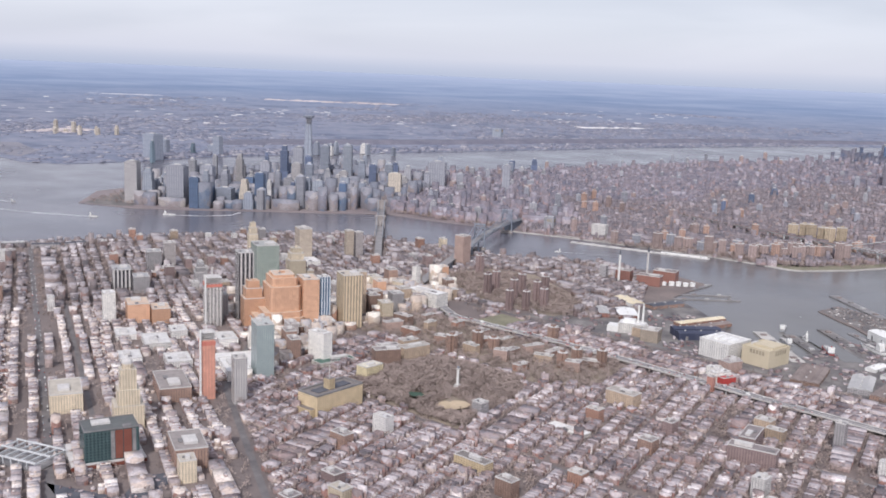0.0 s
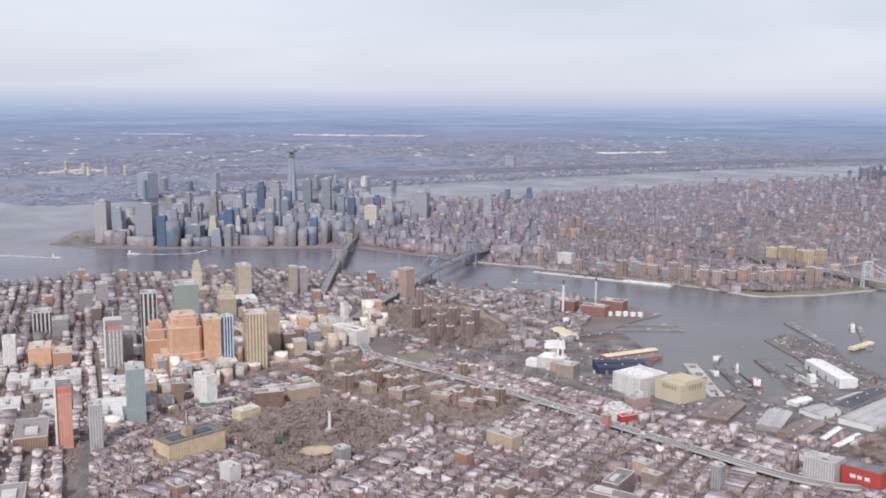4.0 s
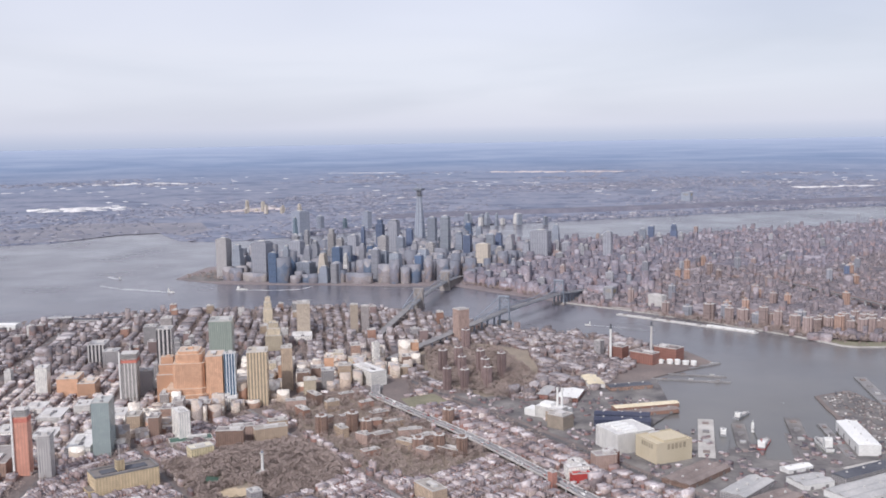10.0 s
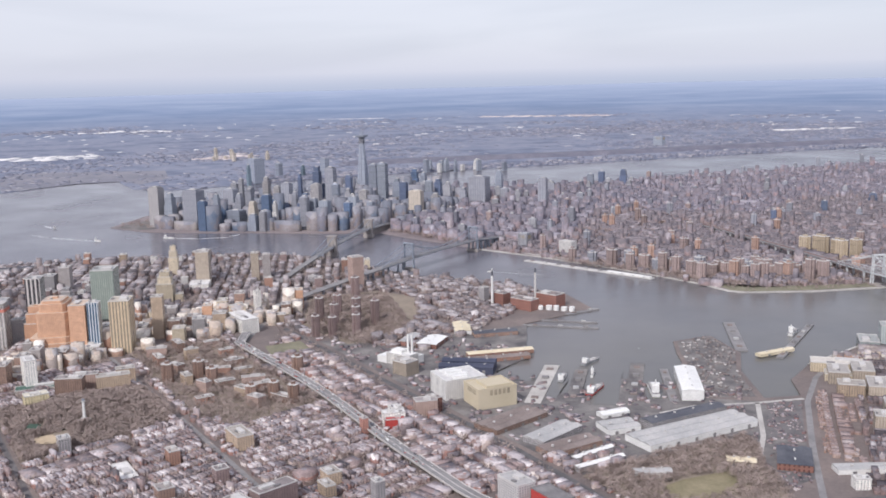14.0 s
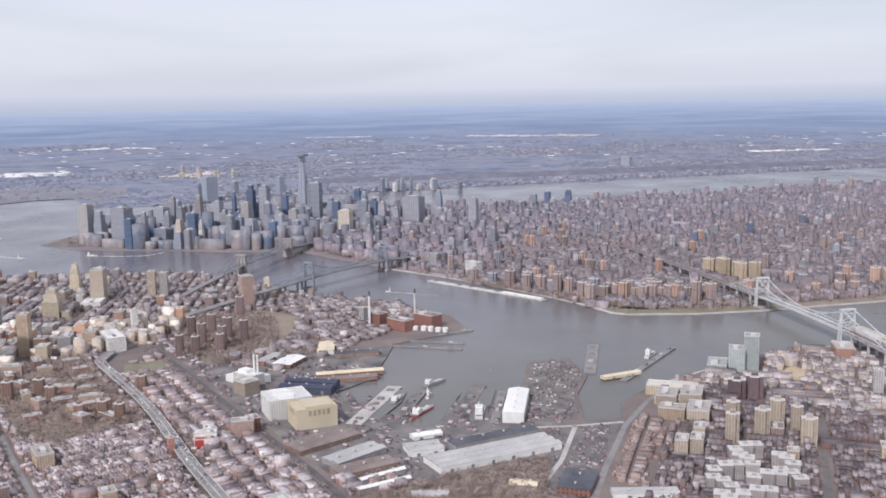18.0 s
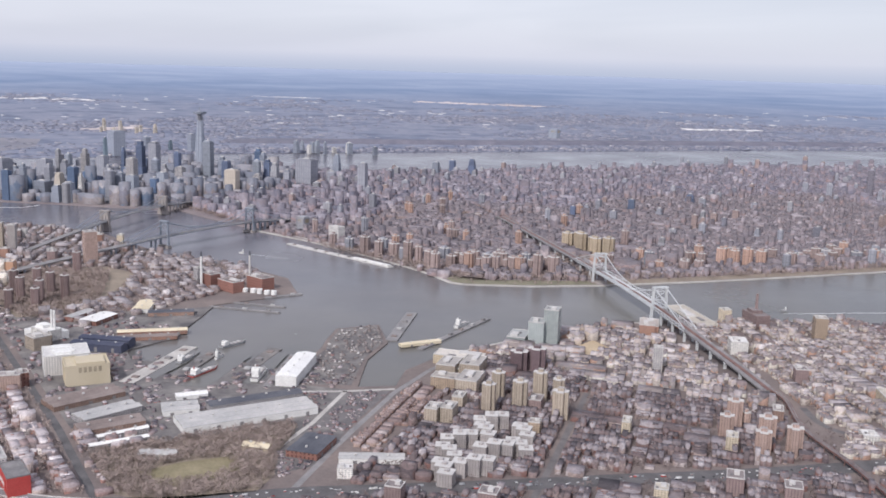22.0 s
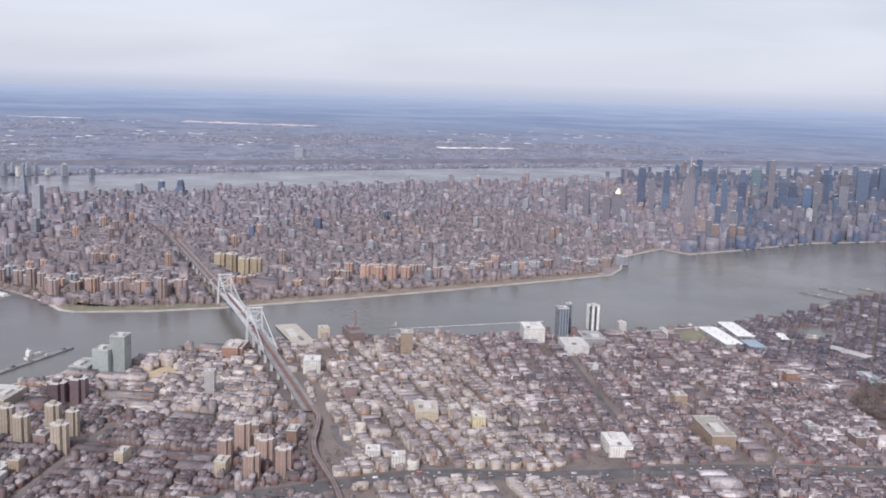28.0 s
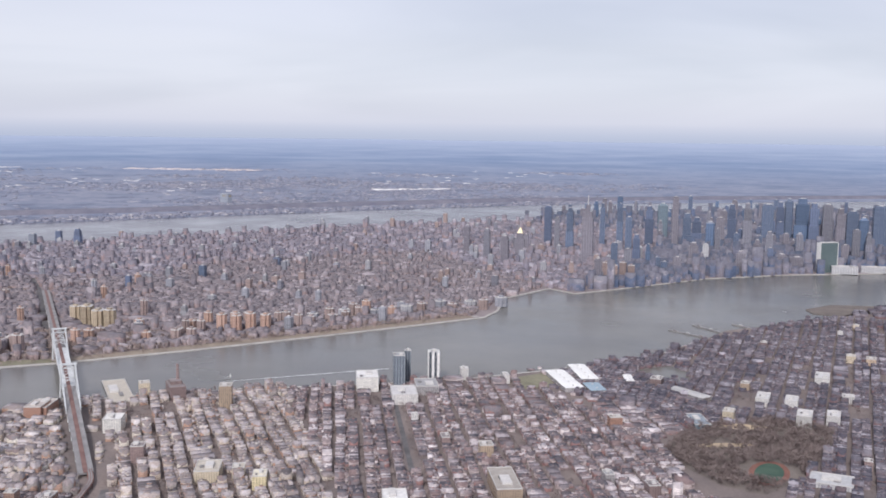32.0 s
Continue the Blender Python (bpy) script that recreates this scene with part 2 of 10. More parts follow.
# pale roofs, with sun through cloud gaps put into the colours
SUNLIT_PALE_ROOFS = [(0.34, 0.30, 0.28), (0.54, 0.47, 0.42), (0.68, 0.62, 0.56), (0.76, 0.71, 0.65), (0.36, 0.29, 0.26), (0.88, 0.84, 0.77), (0.54, 0.46, 0.40), (0.82, 0.77, 0.69)]


def muted(cols, keep, tint, gain=1.0):
    """The colours drawn towards their mean, with a tint."""
    mean = [sum(c[k] for c in cols) / len(cols) for k in range(3)]
    return [tuple(min(0.85, (m + (v - m) * keep) * t * gain) for v, m, t in zip(c, mean, tint)) for c in cols]


ROSY = (1.03, 0.98, 0.99)
M_TOWN = town("brownstone_and_flat_roofs", muted(BRICKS, 1.05, ROSY, 1.12), muted(ROOFS, 1.1, ROSY, 1.0))
# warmer, paler rows: part of the sun patch is in the colour
M_TOWN_B = town("sunlit_brick_rows_and_roofs", muted(BRICKS[2:] + [(0.52, 0.44, 0.38)], 1.0, (1.03, 0.985, 0.99), 0.98), muted(ROOFS[1:] + SUNLIT_PALE_ROOFS[1:4] + [(0.80, 0.77, 0.73)], 1.0, (1.02, 0.985, 0.99), 1.0))
# downtown's sun patch is put into this pale, warm palette
M_TOWN_D = town("sunlit_downtown_stone_and_roofs", [(0.40, 0.27, 0.205), (0.52, 0.42, 0.34), (0.60, 0.53, 0.46), (0.45, 0.27, 0.20), (0.56, 0.48, 0.40), (0.37, 0.32, 0.295), (0.68, 0.64, 0.58)], greyed(ROOFS[1:3], 0.1) + SUNLIT_PALE_ROOFS + [(0.80, 0.75, 0.68)])
M_TOWN_N = town("wood_frame_houses_and_tar_roofs", muted([(0.14, 0.105, 0.11), (0.22, 0.175, 0.175), (0.31, 0.27, 0.265), (0.45, 0.42, 0.41), (0.17, 0.155, 0.165), (0.25, 0.155, 0.145), (0.36, 0.32, 0.31), (0.62, 0.59, 0.575)], 1.05, ROSY, 1.15),
                muted([(0.085, 0.083, 0.097), (0.18, 0.168, 0.18), (0.29, 0.272, 0.285), (0.13, 0.12, 0.132), (0.41, 0.39, 0.40), (0.23, 0.20, 0.205), (0.115, 0.112, 0.128), (0.56, 0.54, 0.545), (0.20, 0.16, 0.16)], 1.1, ROSY, 1.1))
# sunlight at the bridge foot is put into these cream tones
M_TOWN_F = town("sunlit_lofts_and_roofs", [(0.36, 0.24, 0.19), (0.50, 0.42, 0.35), (0.58, 0.53, 0.46), (0.40, 0.26, 0.20), (0.46, 0.41, 0.37), (0.30, 0.27, 0.26), (0.66, 0.63, 0.57)], muted(greyed(ROOFS, 0.2) + greyed(SUNLIT_PALE_ROOFS[:3], 0.3), 1.05, (1.03, 0.975, 0.99), 0.82))
M_TOWN_H = town("grey_brown_terraces", muted(greyed(BRICKS, 0.25), 0.9, (1.03, 0.98, 0.99), 0.85), muted(greyed(ROOFS, 0.25), 1.0, (1.02, 0.98, 1.0), 0.84))
M_TOWN_R = town("pink_brown_row_houses", [(0.34, 0.23, 0.19), (0.28, 0.19, 0.17), (0.40, 0.30, 0.26)], [(0.36, 0.29, 0.28), (0.28, 0.215, 0.205), (0.44, 0.38, 0.37), (0.22, 0.17, 0.165)])
M_SCRAP = town("scrap_metal_and_rubble", [(0.17, 0.15, 0.15), (0.24, 0.215, 0.21), (0.12, 0.12, 0.135), (0.34, 0.32, 0.31)], [(0.24, 0.21, 0.205), (0.15, 0.145, 0.155), (0.33, 0.31, 0.305), (0.21, 0.17, 0.16), (0.62, 0.60, 0.58)], 5.0, 0.0)
# BRICKS and ROOFS dimmed: cloud shade over the south side, put into colour
M_TOWN_S = town("cloud_shaded_brick_flats", muted(BRICKS, 1.0, (1.05, 0.965, 0.99), 0.7), muted(ROOFS, 1.1, (1.03, 0.975, 1.01), 0.6))
# grey houses darkened and cooled: cloud shade is put into the colours
M_TOWN_G = town("cloud_shaded_grey_houses", muted([(0.11, 0.09, 0.10), (0.17, 0.145, 0.155), (0.24, 0.215, 0.225), (0.33, 0.315, 0.325), (0.13, 0.12, 0.14), (0.19, 0.13, 0.13), (0.28, 0.255, 0.26), (0.44, 0.425, 0.435)], 1.1, (1.015, 0.975, 1.03), 0.98),
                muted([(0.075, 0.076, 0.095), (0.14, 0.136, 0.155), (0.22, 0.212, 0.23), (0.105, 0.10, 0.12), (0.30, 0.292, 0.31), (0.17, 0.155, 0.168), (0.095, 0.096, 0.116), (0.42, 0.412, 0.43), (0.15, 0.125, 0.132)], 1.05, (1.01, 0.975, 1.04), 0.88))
# haze over the island is put into its colours: muted, bluer further off
MANHATTAN_WALLS = [(0.26, 0.195, 0.195), (0.22, 0.19, 0.21), (0.33, 0.28, 0.28), (0.17, 0.165, 0.205), (0.40, 0.355, 0.35), (0.25, 0.22, 0.245), (0.13, 0.135, 0.185), (0.29, 0.20, 0.185)]
MANHATTAN_ROOFS = [(0.14, 0.14, 0.175), (0.21, 0.20, 0.23), (0.31, 0.295, 0.32), (0.18, 0.17, 0.195), (0.115, 0.125, 0.165), (0.26, 0.225, 0.24), (0.40, 0.38, 0.40), (0.20, 0.17, 0.18)]
M_TOWN_M = town("hazy_manhattan_walls_and_roofs", muted(greyed(MANHATTAN_WALLS, 0.5), 0.85, (1.07, 0.97, 0.99), 1.12), muted(greyed(MANHATTAN_ROOFS, 0.6), 0.9, (1.05, 0.97, 1.01), 1.0), 0.36, 0.4)
M_TOWN_W = town("hazy_west_side_walls_and_roofs", muted(greyed(MANHATTAN_WALLS, 0.3), 0.8, (1.01, 0.98, 1.05), 1.22), muted(greyed(MANHATTAN_ROOFS, 0.3), 0.85, (1.0, 0.98, 1.06), 1.06), 0.36, 0.4)
# midtown carries cloud shade as well as haze in its dark blue tones
M_TOWN_MID = town("hazy_shaded_midtown_walls", [(0.18, 0.185, 0.25), (0.13, 0.155, 0.23), (0.25, 0.24, 0.29), (0.095, 0.125, 0.205), (0.34, 0.315, 0.345), (0.21, 0.195, 0.23), (0.075, 0.11, 0.19)],
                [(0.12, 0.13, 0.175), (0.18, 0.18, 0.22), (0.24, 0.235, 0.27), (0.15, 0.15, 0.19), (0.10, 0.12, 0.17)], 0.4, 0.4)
# island tip blocks, paled and blued with painted haze
M_TOWN_FI = town("hazy_harbour_side_walls", [(0.22, 0.215, 0.255), (0.16, 0.19, 0.25), (0.29, 0.265, 0.275), (0.13, 0.165, 0.235), (0.36, 0.325, 0.31), (0.21, 0.20, 0.225), (0.10, 0.145, 0.23), (0.27, 0.235, 0.24)],
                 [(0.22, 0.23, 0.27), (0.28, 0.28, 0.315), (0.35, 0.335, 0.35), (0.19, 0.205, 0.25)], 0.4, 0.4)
# far shore walls and roofs, blued by haze painted into them
M_TOWN_J = town("hazy_jersey_walls_and_roofs", [(0.20, 0.213, 0.28), (0.26, 0.26, 0.32), (0.175, 0.19, 0.26), (0.37, 0.36, 0.39)],
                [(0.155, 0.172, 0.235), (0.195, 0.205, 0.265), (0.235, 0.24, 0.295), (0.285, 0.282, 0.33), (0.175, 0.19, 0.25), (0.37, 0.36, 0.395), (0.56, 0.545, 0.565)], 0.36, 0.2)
# streets and ground are lightened: the veil of haze is in their colour
M_GROUND_B = surface("brooklyn_streets_and_yards", (0.15, 0.128, 0.125), (0.235, 0.195, 0.18), 0.06, 1.6)
M_GROUND_M = surface("manhattan_streets", (0.21, 0.18, 0.185), (0.29, 0.25, 0.25), 0.05, 1.2)
# asphalt paled by wear and by haze put into the colour
M_ASPHALT = surface("worn_hazy_asphalt", (0.095, 0.092, 0.096), (0.15, 0.145, 0.148), 0.3, 3.0)
M_CONCRETE = surface("pale_concrete", (0.38, 0.36, 0.34), (0.55, 0.53, 0.50), 0.2, 2.0)
M_WATER = water_material()


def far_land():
    """Marsh, towns, bare woods and ridges, with haze painted bluer by distance from the city."""
    m, t, bs = shader("hazy_far_land_and_ridges", 0.95, 0.0, 0.1)
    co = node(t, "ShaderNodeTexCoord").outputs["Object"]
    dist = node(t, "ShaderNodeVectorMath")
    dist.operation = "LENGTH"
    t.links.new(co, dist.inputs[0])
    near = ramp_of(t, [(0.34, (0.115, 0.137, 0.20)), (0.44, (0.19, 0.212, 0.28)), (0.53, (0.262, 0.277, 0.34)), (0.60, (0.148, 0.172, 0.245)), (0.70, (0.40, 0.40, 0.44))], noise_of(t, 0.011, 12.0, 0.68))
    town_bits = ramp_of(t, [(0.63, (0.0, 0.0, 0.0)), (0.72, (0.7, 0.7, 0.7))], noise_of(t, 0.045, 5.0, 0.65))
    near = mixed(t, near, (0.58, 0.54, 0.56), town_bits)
    # haze as colour: blue over the ridges, paler at the rim
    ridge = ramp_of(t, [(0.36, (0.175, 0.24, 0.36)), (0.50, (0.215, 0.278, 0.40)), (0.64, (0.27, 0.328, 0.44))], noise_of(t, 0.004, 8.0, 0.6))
    rim_haze = node(t, "ShaderNodeMapRange")
    rim_haze.inputs["From Min"].default_value, rim_haze.inputs["From Max"].default_value = 2300, 4600
    t.links.new(dist.outputs["Value"], rim_haze.inputs["Value"])
    ridge = mixed(t, ridge, (0.38, 0.44, 0.56), rim_haze.outputs[0])
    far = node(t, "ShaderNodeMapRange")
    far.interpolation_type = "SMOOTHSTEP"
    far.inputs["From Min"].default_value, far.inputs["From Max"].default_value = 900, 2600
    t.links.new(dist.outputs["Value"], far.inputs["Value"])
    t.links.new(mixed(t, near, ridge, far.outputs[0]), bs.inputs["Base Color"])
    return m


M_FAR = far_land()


# ---- building blocks ----
def mesh_ob(name, verts, faces, mat, parent=None, label="", kind=""):
    me = bpy.data.meshes.new(name)
    me.from_pydata(verts, [], faces)
    for m in (mat if isinstance(mat, (list, tuple)) else [mat]):
        me.materials.append(m)
    ob = new(name, me)
    ob.parent = parent
    return tagged(ob, label=label, kind=kind)


def thing(name, x, y, z, turn, label, category, group=""):
    """An Empty at the base of a thing, turned about the upright."""
    if len(label.split()) < 4:
        label += " beside the water"
    ob = new(name)
    ob.empty_display_size = 0.5
    ob.matrix_world = pose(x, y, z, 0, 0, turn)
    return tagged(ob, label=label, category=category, group=group)


def part(name, bm, mat, parent, label=""):
    me = bpy.data.meshes.new(name)
    bm.to_mesh(me)
    bm.free()
    me.materials.append(mat)
    ob = new(name, me)
    ob.parent = parent
    return tagged(ob, label=label)


def add_box(bm, x0, x1, y0, y1, z0, z1, chamfer=0.0):
    """A block; with a chamfer its upright edges are cut."""
    if chamfer:
        c = chamfer
        ring = [(x0 + c, y0), (x1 - c, y0), (x1, y0 + c), (x1, y1 - c), (x1 - c, y1), (x0 + c, y1), (x0, y1 - c), (x0, y0 + c)]
    else:
        ring = [(x0, y0), (x1, y0), (x1, y1), (x0, y1)]
    return add_prism(bm, ring, z0, z1)


def add_prism(bm, ring, z0, z1, top=None):
    low = [bm.verts.new((x, y, z0)) for x, y in ring]
    high = [bm.verts.new((x, y, z1)) for x, y in (top or ring)]
    n = len(ring)
    for i in range(n):
        bm.faces.new((low[i], low[(i + 1) % n], high[(i + 1) % n], high[i]))
    bm.faces.new(high)
    bm.faces.new(low[::-1])


def ring_of(r, n, phase=0.0):
    return [(r * math.cos(2 * math.pi * i / n + phase), r * math.sin(2 * math.pi * i / n + phase)) for i in range(n)]


def add_bar(bm, a, b, r, n=6):
    """A round bar between two places."""
    a, b = Vector(a), Vector(b)
    d = (b - a).normalized()
    s = d.orthogonal().normalized()
    u = d.cross(s)
    rows = [[bm.verts.new(p + s * r * math.cos(2 * math.pi * i / n) + u * r * math.sin(2 * math.pi * i / n)) for i in range(n)] for p in (a, b)]
    for i in range(n):
        bm.faces.new((rows[0][i], rows[0][(i + 1) % n], rows[1][(i + 1) % n], rows[1][i]))
    bm.faces.new(rows[0][::-1])
    bm.faces.new(rows[1])


def inside(poly, x, y):
    """Which of the places lie in the outline."""
    hit = np.zeros(len(x), bool)
    px, py = zip(*poly)
    j = len(poly) - 1
    for i in range(len(poly)):
        cut = ((py[i] > y) != (py[j] > y)) & (x < (px[j] - px[i]) * (y - py[i]) / (py[j] - py[i] + 1e-12) + px[i])
        hit ^= cut
        j = i
    return hit


def near_line(line, x, y, r):
    hit = np.zeros(len(x), bool)
    for (ax, ay), (bx, by) in zip(line, line[1:]):
        dx, dy = bx - ax, by - ay
        k = np.clip(((x - ax) * dx + (y - ay) * dy) / (dx * dx + dy * dy), 0, 1)
        hit |= np.hypot(x - ax - k * dx, y - ay - k * dy) < r
    return hit


def boxes_mesh(name, b, mat, label, category, kind="stuff", z0=0.25):
    """b: rows of centre x, y, half width, half depth, height, turn (radians), base: one joined mesh of closed-topped blocks."""
    b = np.asarray(b)
    n = len(b)
    sx = np.array([-1, 1, 1, -1, -1, 1, 1, -1])
    sy = np.array([-1, -1, 1, 1, -1, -1, 1, 1])
    top = np.array([0, 0, 0, 0, 1, 1, 1, 1])
    c, s = np.cos(b[:, 5:6]), np.sin(b[:, 5:6])
    lx, ly = b[:, 2:3] * sx, b[:, 3:4] * sy
    v = np.stack([b[:, 0:1] + c * lx - s * ly, b[:, 1:2] + s * lx + c * ly, z0 + b[:, 6:7] + b[:, 4:5] * top], -1).reshape(-1, 3)
    quad = np.array([[0, 1, 5, 4], [1, 2, 6, 5], [2, 3, 7, 6], [3, 0, 4, 7], [4, 5, 6, 7]])
    f = (quad[None] + 8 * np.arange(n)[:, None, None]).reshape(-1, 4)
    me = bpy.data.meshes.new(name)
    me.vertices.add(len(v))
    me.vertices.foreach_set("co", v.ravel())
    me.loops.add(f.size)
    me.loops.foreach_set("vertex_index", f.ravel())
    me.polygons.add(len(f))
    me.polygons.foreach_set("loop_start", np.arange(0, f.size, 4))
    me.update(calc_edges=True)
    me.materials.append(mat)
    return tagged(new(name, me), label=label, category=category, kind=kind)


KEEP_OUT = []      # outlines where the joined houses leave room
KEEP_LINES = []    # lines of roads and viaducts with the half width to leave free
KEEP_SPOTS = []    # x, y, radius of buildings that stand by themselves


def free(x, y, slack=0.0):
    ok = np.ones(len(x), bool)
    for poly in KEEP_OUT:
        ok &= ~inside(poly, x, y)
    for line, r in KEEP_LINES:
        ok &= ~near_line(line, x, y, r + slack)
    for sx, sy, r in KEEP_SPOTS:
        ok &= np.hypot(x - sx, y - sy) > r + slack
    return ok


def rows_of_houses(rng, poly, turn, block, street, lot, deep, heights, chance=1.0, tall=(0.0, 1.0), annexes=0.5, shore=None, loose=0.4):
    """Blocks of a street grid inside an outline, with a row of houses along each long side and yards between them.
    Returns rows for boxes_mesh. heights: (low, high); tall: share and factor of higher ones."""
    a = radians(turn)
    ca, sa = math.cos(a), math.sin(a)
    p = np.array(poly)
    u, v = p[:, 0] * ca + p[:, 1] * sa, -p[:, 0] * sa + p[:, 1] * ca
    out = []

    def row(u0, length, v0, depth, along, side, base, wide=1.0):
        """Houses side by side along one edge of a block."""
        n = max(1, int(length / (lot * wide)))
        w = rng.uniform(1 - 0.4 * loose, 1 + 0.5 * loose, n)
        w *= length / w.sum()
        at = u0 + np.cumsum(w) - w / 2
        d = depth * rng.uniform(1 - 0.3 * loose, 1 + 0.35 * loose, n)
        h = np.where(rng.random(n) < 1 - 0.45 * loose, base, rng.uniform(heights[0], heights[1], n)) * rng.uniform(1 - 0.1 * loose, 1 + 0.1 * loose, n)
        h = np.where(rng.random(n) < tall[0], h * rng.uniform(1.2, tall[1] + 0.2, n), h)
        mid = v0 + d / 2 if side == 0 else v0 - d / 2
        keep = rng.random(n) < chance
        uu, vv, hw, hd = (at, mid, w * 0.485, d / 2) if along else (mid, at, d / 2, w * 0.485)
        out.append(np.stack([uu * ca - vv * sa, uu * sa + vv * ca, hw, hd, h, np.full(n, a), np.zeros(n)], 1)[keep])
        if annexes and depth < 3:      # lower wings and sheds behind the houses
            low = keep & (rng.random(n) < annexes)
            e = d * rng.uniform(0.3, 0.6, n)
            back = mid + (d + e) / 2 if side == 0 else mid - (d + e) / 2
            k = rng.uniform(0.4, 0.8, n)
            uu, vv, hw, hd = (at, back, w * 0.45 * k, e / 2) if along else (back, at, e / 2, w * 0.45 * k)
            out.append(np.stack([uu * ca - vv * sa, uu * sa + vv * ca, hw, hd, h * rng.uniform(0.3, 0.8, n), np.full(n, a), np.zeros(n)], 1)[low])

    row_v = v.min()
    while row_v < v.max():
        bh = block[1] * rng.uniform(0.88, 1.15)
        bu = u.min() - rng.uniform(0, block[0])
        while bu < u.max():
            bw = block[0] * rng.uniform(0.7, 1.25)
            kind, base = rng.random(), rng.uniform(*heights)
            bv = row_v + rng.uniform(-0.3, 0.3) * street
            if kind < 0.70:
                row(bu, bw, bv, deep, True, 0, base)
                row(bu, bw, bv + bh, deep, True, 1, base * rng.uniform(0.85, 1.15))
            elif kind < 0.84:     # houses that face the short streets, and one long yard row
                end = min(deep * 1.3, bw * 0.3)
                row(bv, bh, bu, end, False, 0, base)
                row(bv, bh, bu + bw, end, False, 1, base)
                row(bu + end + 0.4, bw - 2 * end - 0.8, bv, deep, True, 0, base)
                row(bu + end + 0.4, bw - 2 * end - 0.8, bv + bh, deep, True, 1, base, 1.6)
            elif kind < 0.99:     # workshops and schools
                row(bu, bw * 0.96, bv, bh * rng.uniform(0.4, 0.9), True, 0, base, rng.uniform(2.5, 4.5))
            bu += bw + street * rng.uniform(0.95, 1.35)
        row_v += bh + street
    b = np.concatenate(out)
    b = b[inside(poly, b[:, 0], b[:, 1])]
    if shore:
        b = b[inside(shore, b[:, 0], b[:, 1])]
    return b[free(b[:, 0], b[:, 1], 0.5)]


def with_bulkheads(rng, b, share=0.4):
    """Small stair heads, tanks and vents on the roofs."""
    k = b[rng.random(len(b)) < share].copy()
    off = rng.uniform(-0.5, 0.5, (len(k), 2)) * k[:, 2:4]
    k[:, 6] = k[:, 4]
    c, s = np.cos(k[:, 5]), np.sin(k[:, 5])
    k[:, 0] += c * off[:, 0] - s * off[:, 1]
    k[:, 1] += s * off[:, 0] + c * off[:, 1]
    k[:, 2] *= rng.uniform(0.2, 0.45, len(k))
    k[:, 3] *= rng.uniform(0.15, 0.35, len(k))
    k[:, 4] = rng.uniform(0.15, 0.35, len(k))
    return np.concatenate([b, k])


# ---- water and land ----
MANHATTAN = [(-307.5, 86.4), (-277.9, 98.1), (-260.5, 116.3), (-239, 141.6), (-219.5, 160.7), (-200.8, 183.8), (-175.6, 187.2), (-154, 191.9), (-136.2, 194.4), (-117, 199.8), (-104, 203.5),
             (-66, 210.3), (-43.5, 212.8), (-32, 213.6), (-17.8, 212.4), (-12.8, 214.9), (-0.8, 232.7), (8, 253.1), (20.1, 292.3), (30.7, 335.2), (40.7, 378.6),
             (46.4, 407.2), (41, 420.9), (30.4, 435.8), (23, 445.5), (19.2, 483.3), (36, 480.4), (42.8, 511.6), (52.4, 567.2), (73.8, 611.8), (106.7, 656.9), (189.2, 773.2),
             (330, 950), (420, 1150), (300, 1400), (45.7, 1269.6), (-110, 955), (-178, 838), (-215, 722), (-248, 628), (-266, 531), (-290, 410),
             (-318, 312), (-345, 242.7), (-354.3, 168.8), (-341.1, 114)]
BROOKLYN = [(-300, -260), (-215, -60), (-203, -14), (-207.5, -2), (-226, 11), (-218, 40.7), (-208, 62), (-202, 76), (-190, 101), (-175, 124.6), (-160.2, 136.1), (-122, 142.1), (-94.3, 147.5),
            (-62.9, 163.8), (-45.6, 168.4), (-24, 161.9), (-22, 134.8), (-11.2, 127.7), (-3, 119.6), (6.1, 115.4), (11.3, 101.5), (19.4, 99.4), (25.3, 106.2), (33.3, 102.1),
            (37.2, 110), (31.2, 120.1), (45.1, 128.8), (31, 143), (26, 146.5), (16.8, 154.2), (18.4, 166.1), (34.6, 159.7), (45, 148.2), (61.6, 136.7), (65, 144.3), (56.3, 151.8), (50.8, 164.8), (48.6, 181.4), (46.4, 197.5),
            (47.3, 209.5), (49, 229.5), (52.9, 239.4), (59.9, 255.3), (71.8, 276.1), (89.7, 300.9), (107.6, 330.6), (116.5, 353.7), (124.4, 377.8), (129.3, 397), (127.1, 429.9),
            (124.9, 453.6), (133.9, 479.1), (141.8, 512), (148.7, 557.7), (156.7, 603.6), (204.7, 696.5), (300, 830), (480, 1080), (1600, 1500), (2600, 300), (1700, -1500), (0, -1600), (-300, -900)]
JERSEY_SHORE = [(-640, -300), (-589.5, -57.8), (-549.4, 25.6), (-538.5, 69.8), (-569.1, 123.6), (-566.4, 153.5), (-539.8, 149.6), (-495.4, 146.3), (-469.4, 164.7),
                (-465.3, 214.8), (-472.7, 269), (-460.4, 353.2), (-434.8, 465.7), (-412.4, 569.9), (-385.9, 706.6), (-352.9, 832.9), (-304.6, 963), (-135.3, 1256.4), (64.5, 1563.5), (300, 1750)]
CENTRE = (212, -10)
HORIZON = 4500.0


def disc(name, mat, z, r, label):
    ring = [(CENTRE[0] + x, CENTRE[1] + y) for x, y in ring_of(r, 160)]
    ob = mesh_ob(name, [(x, y, z) for x, y in ring], [tuple(range(160))], mat)
    return tagged(ob, label=label, category="water", kind="structure")


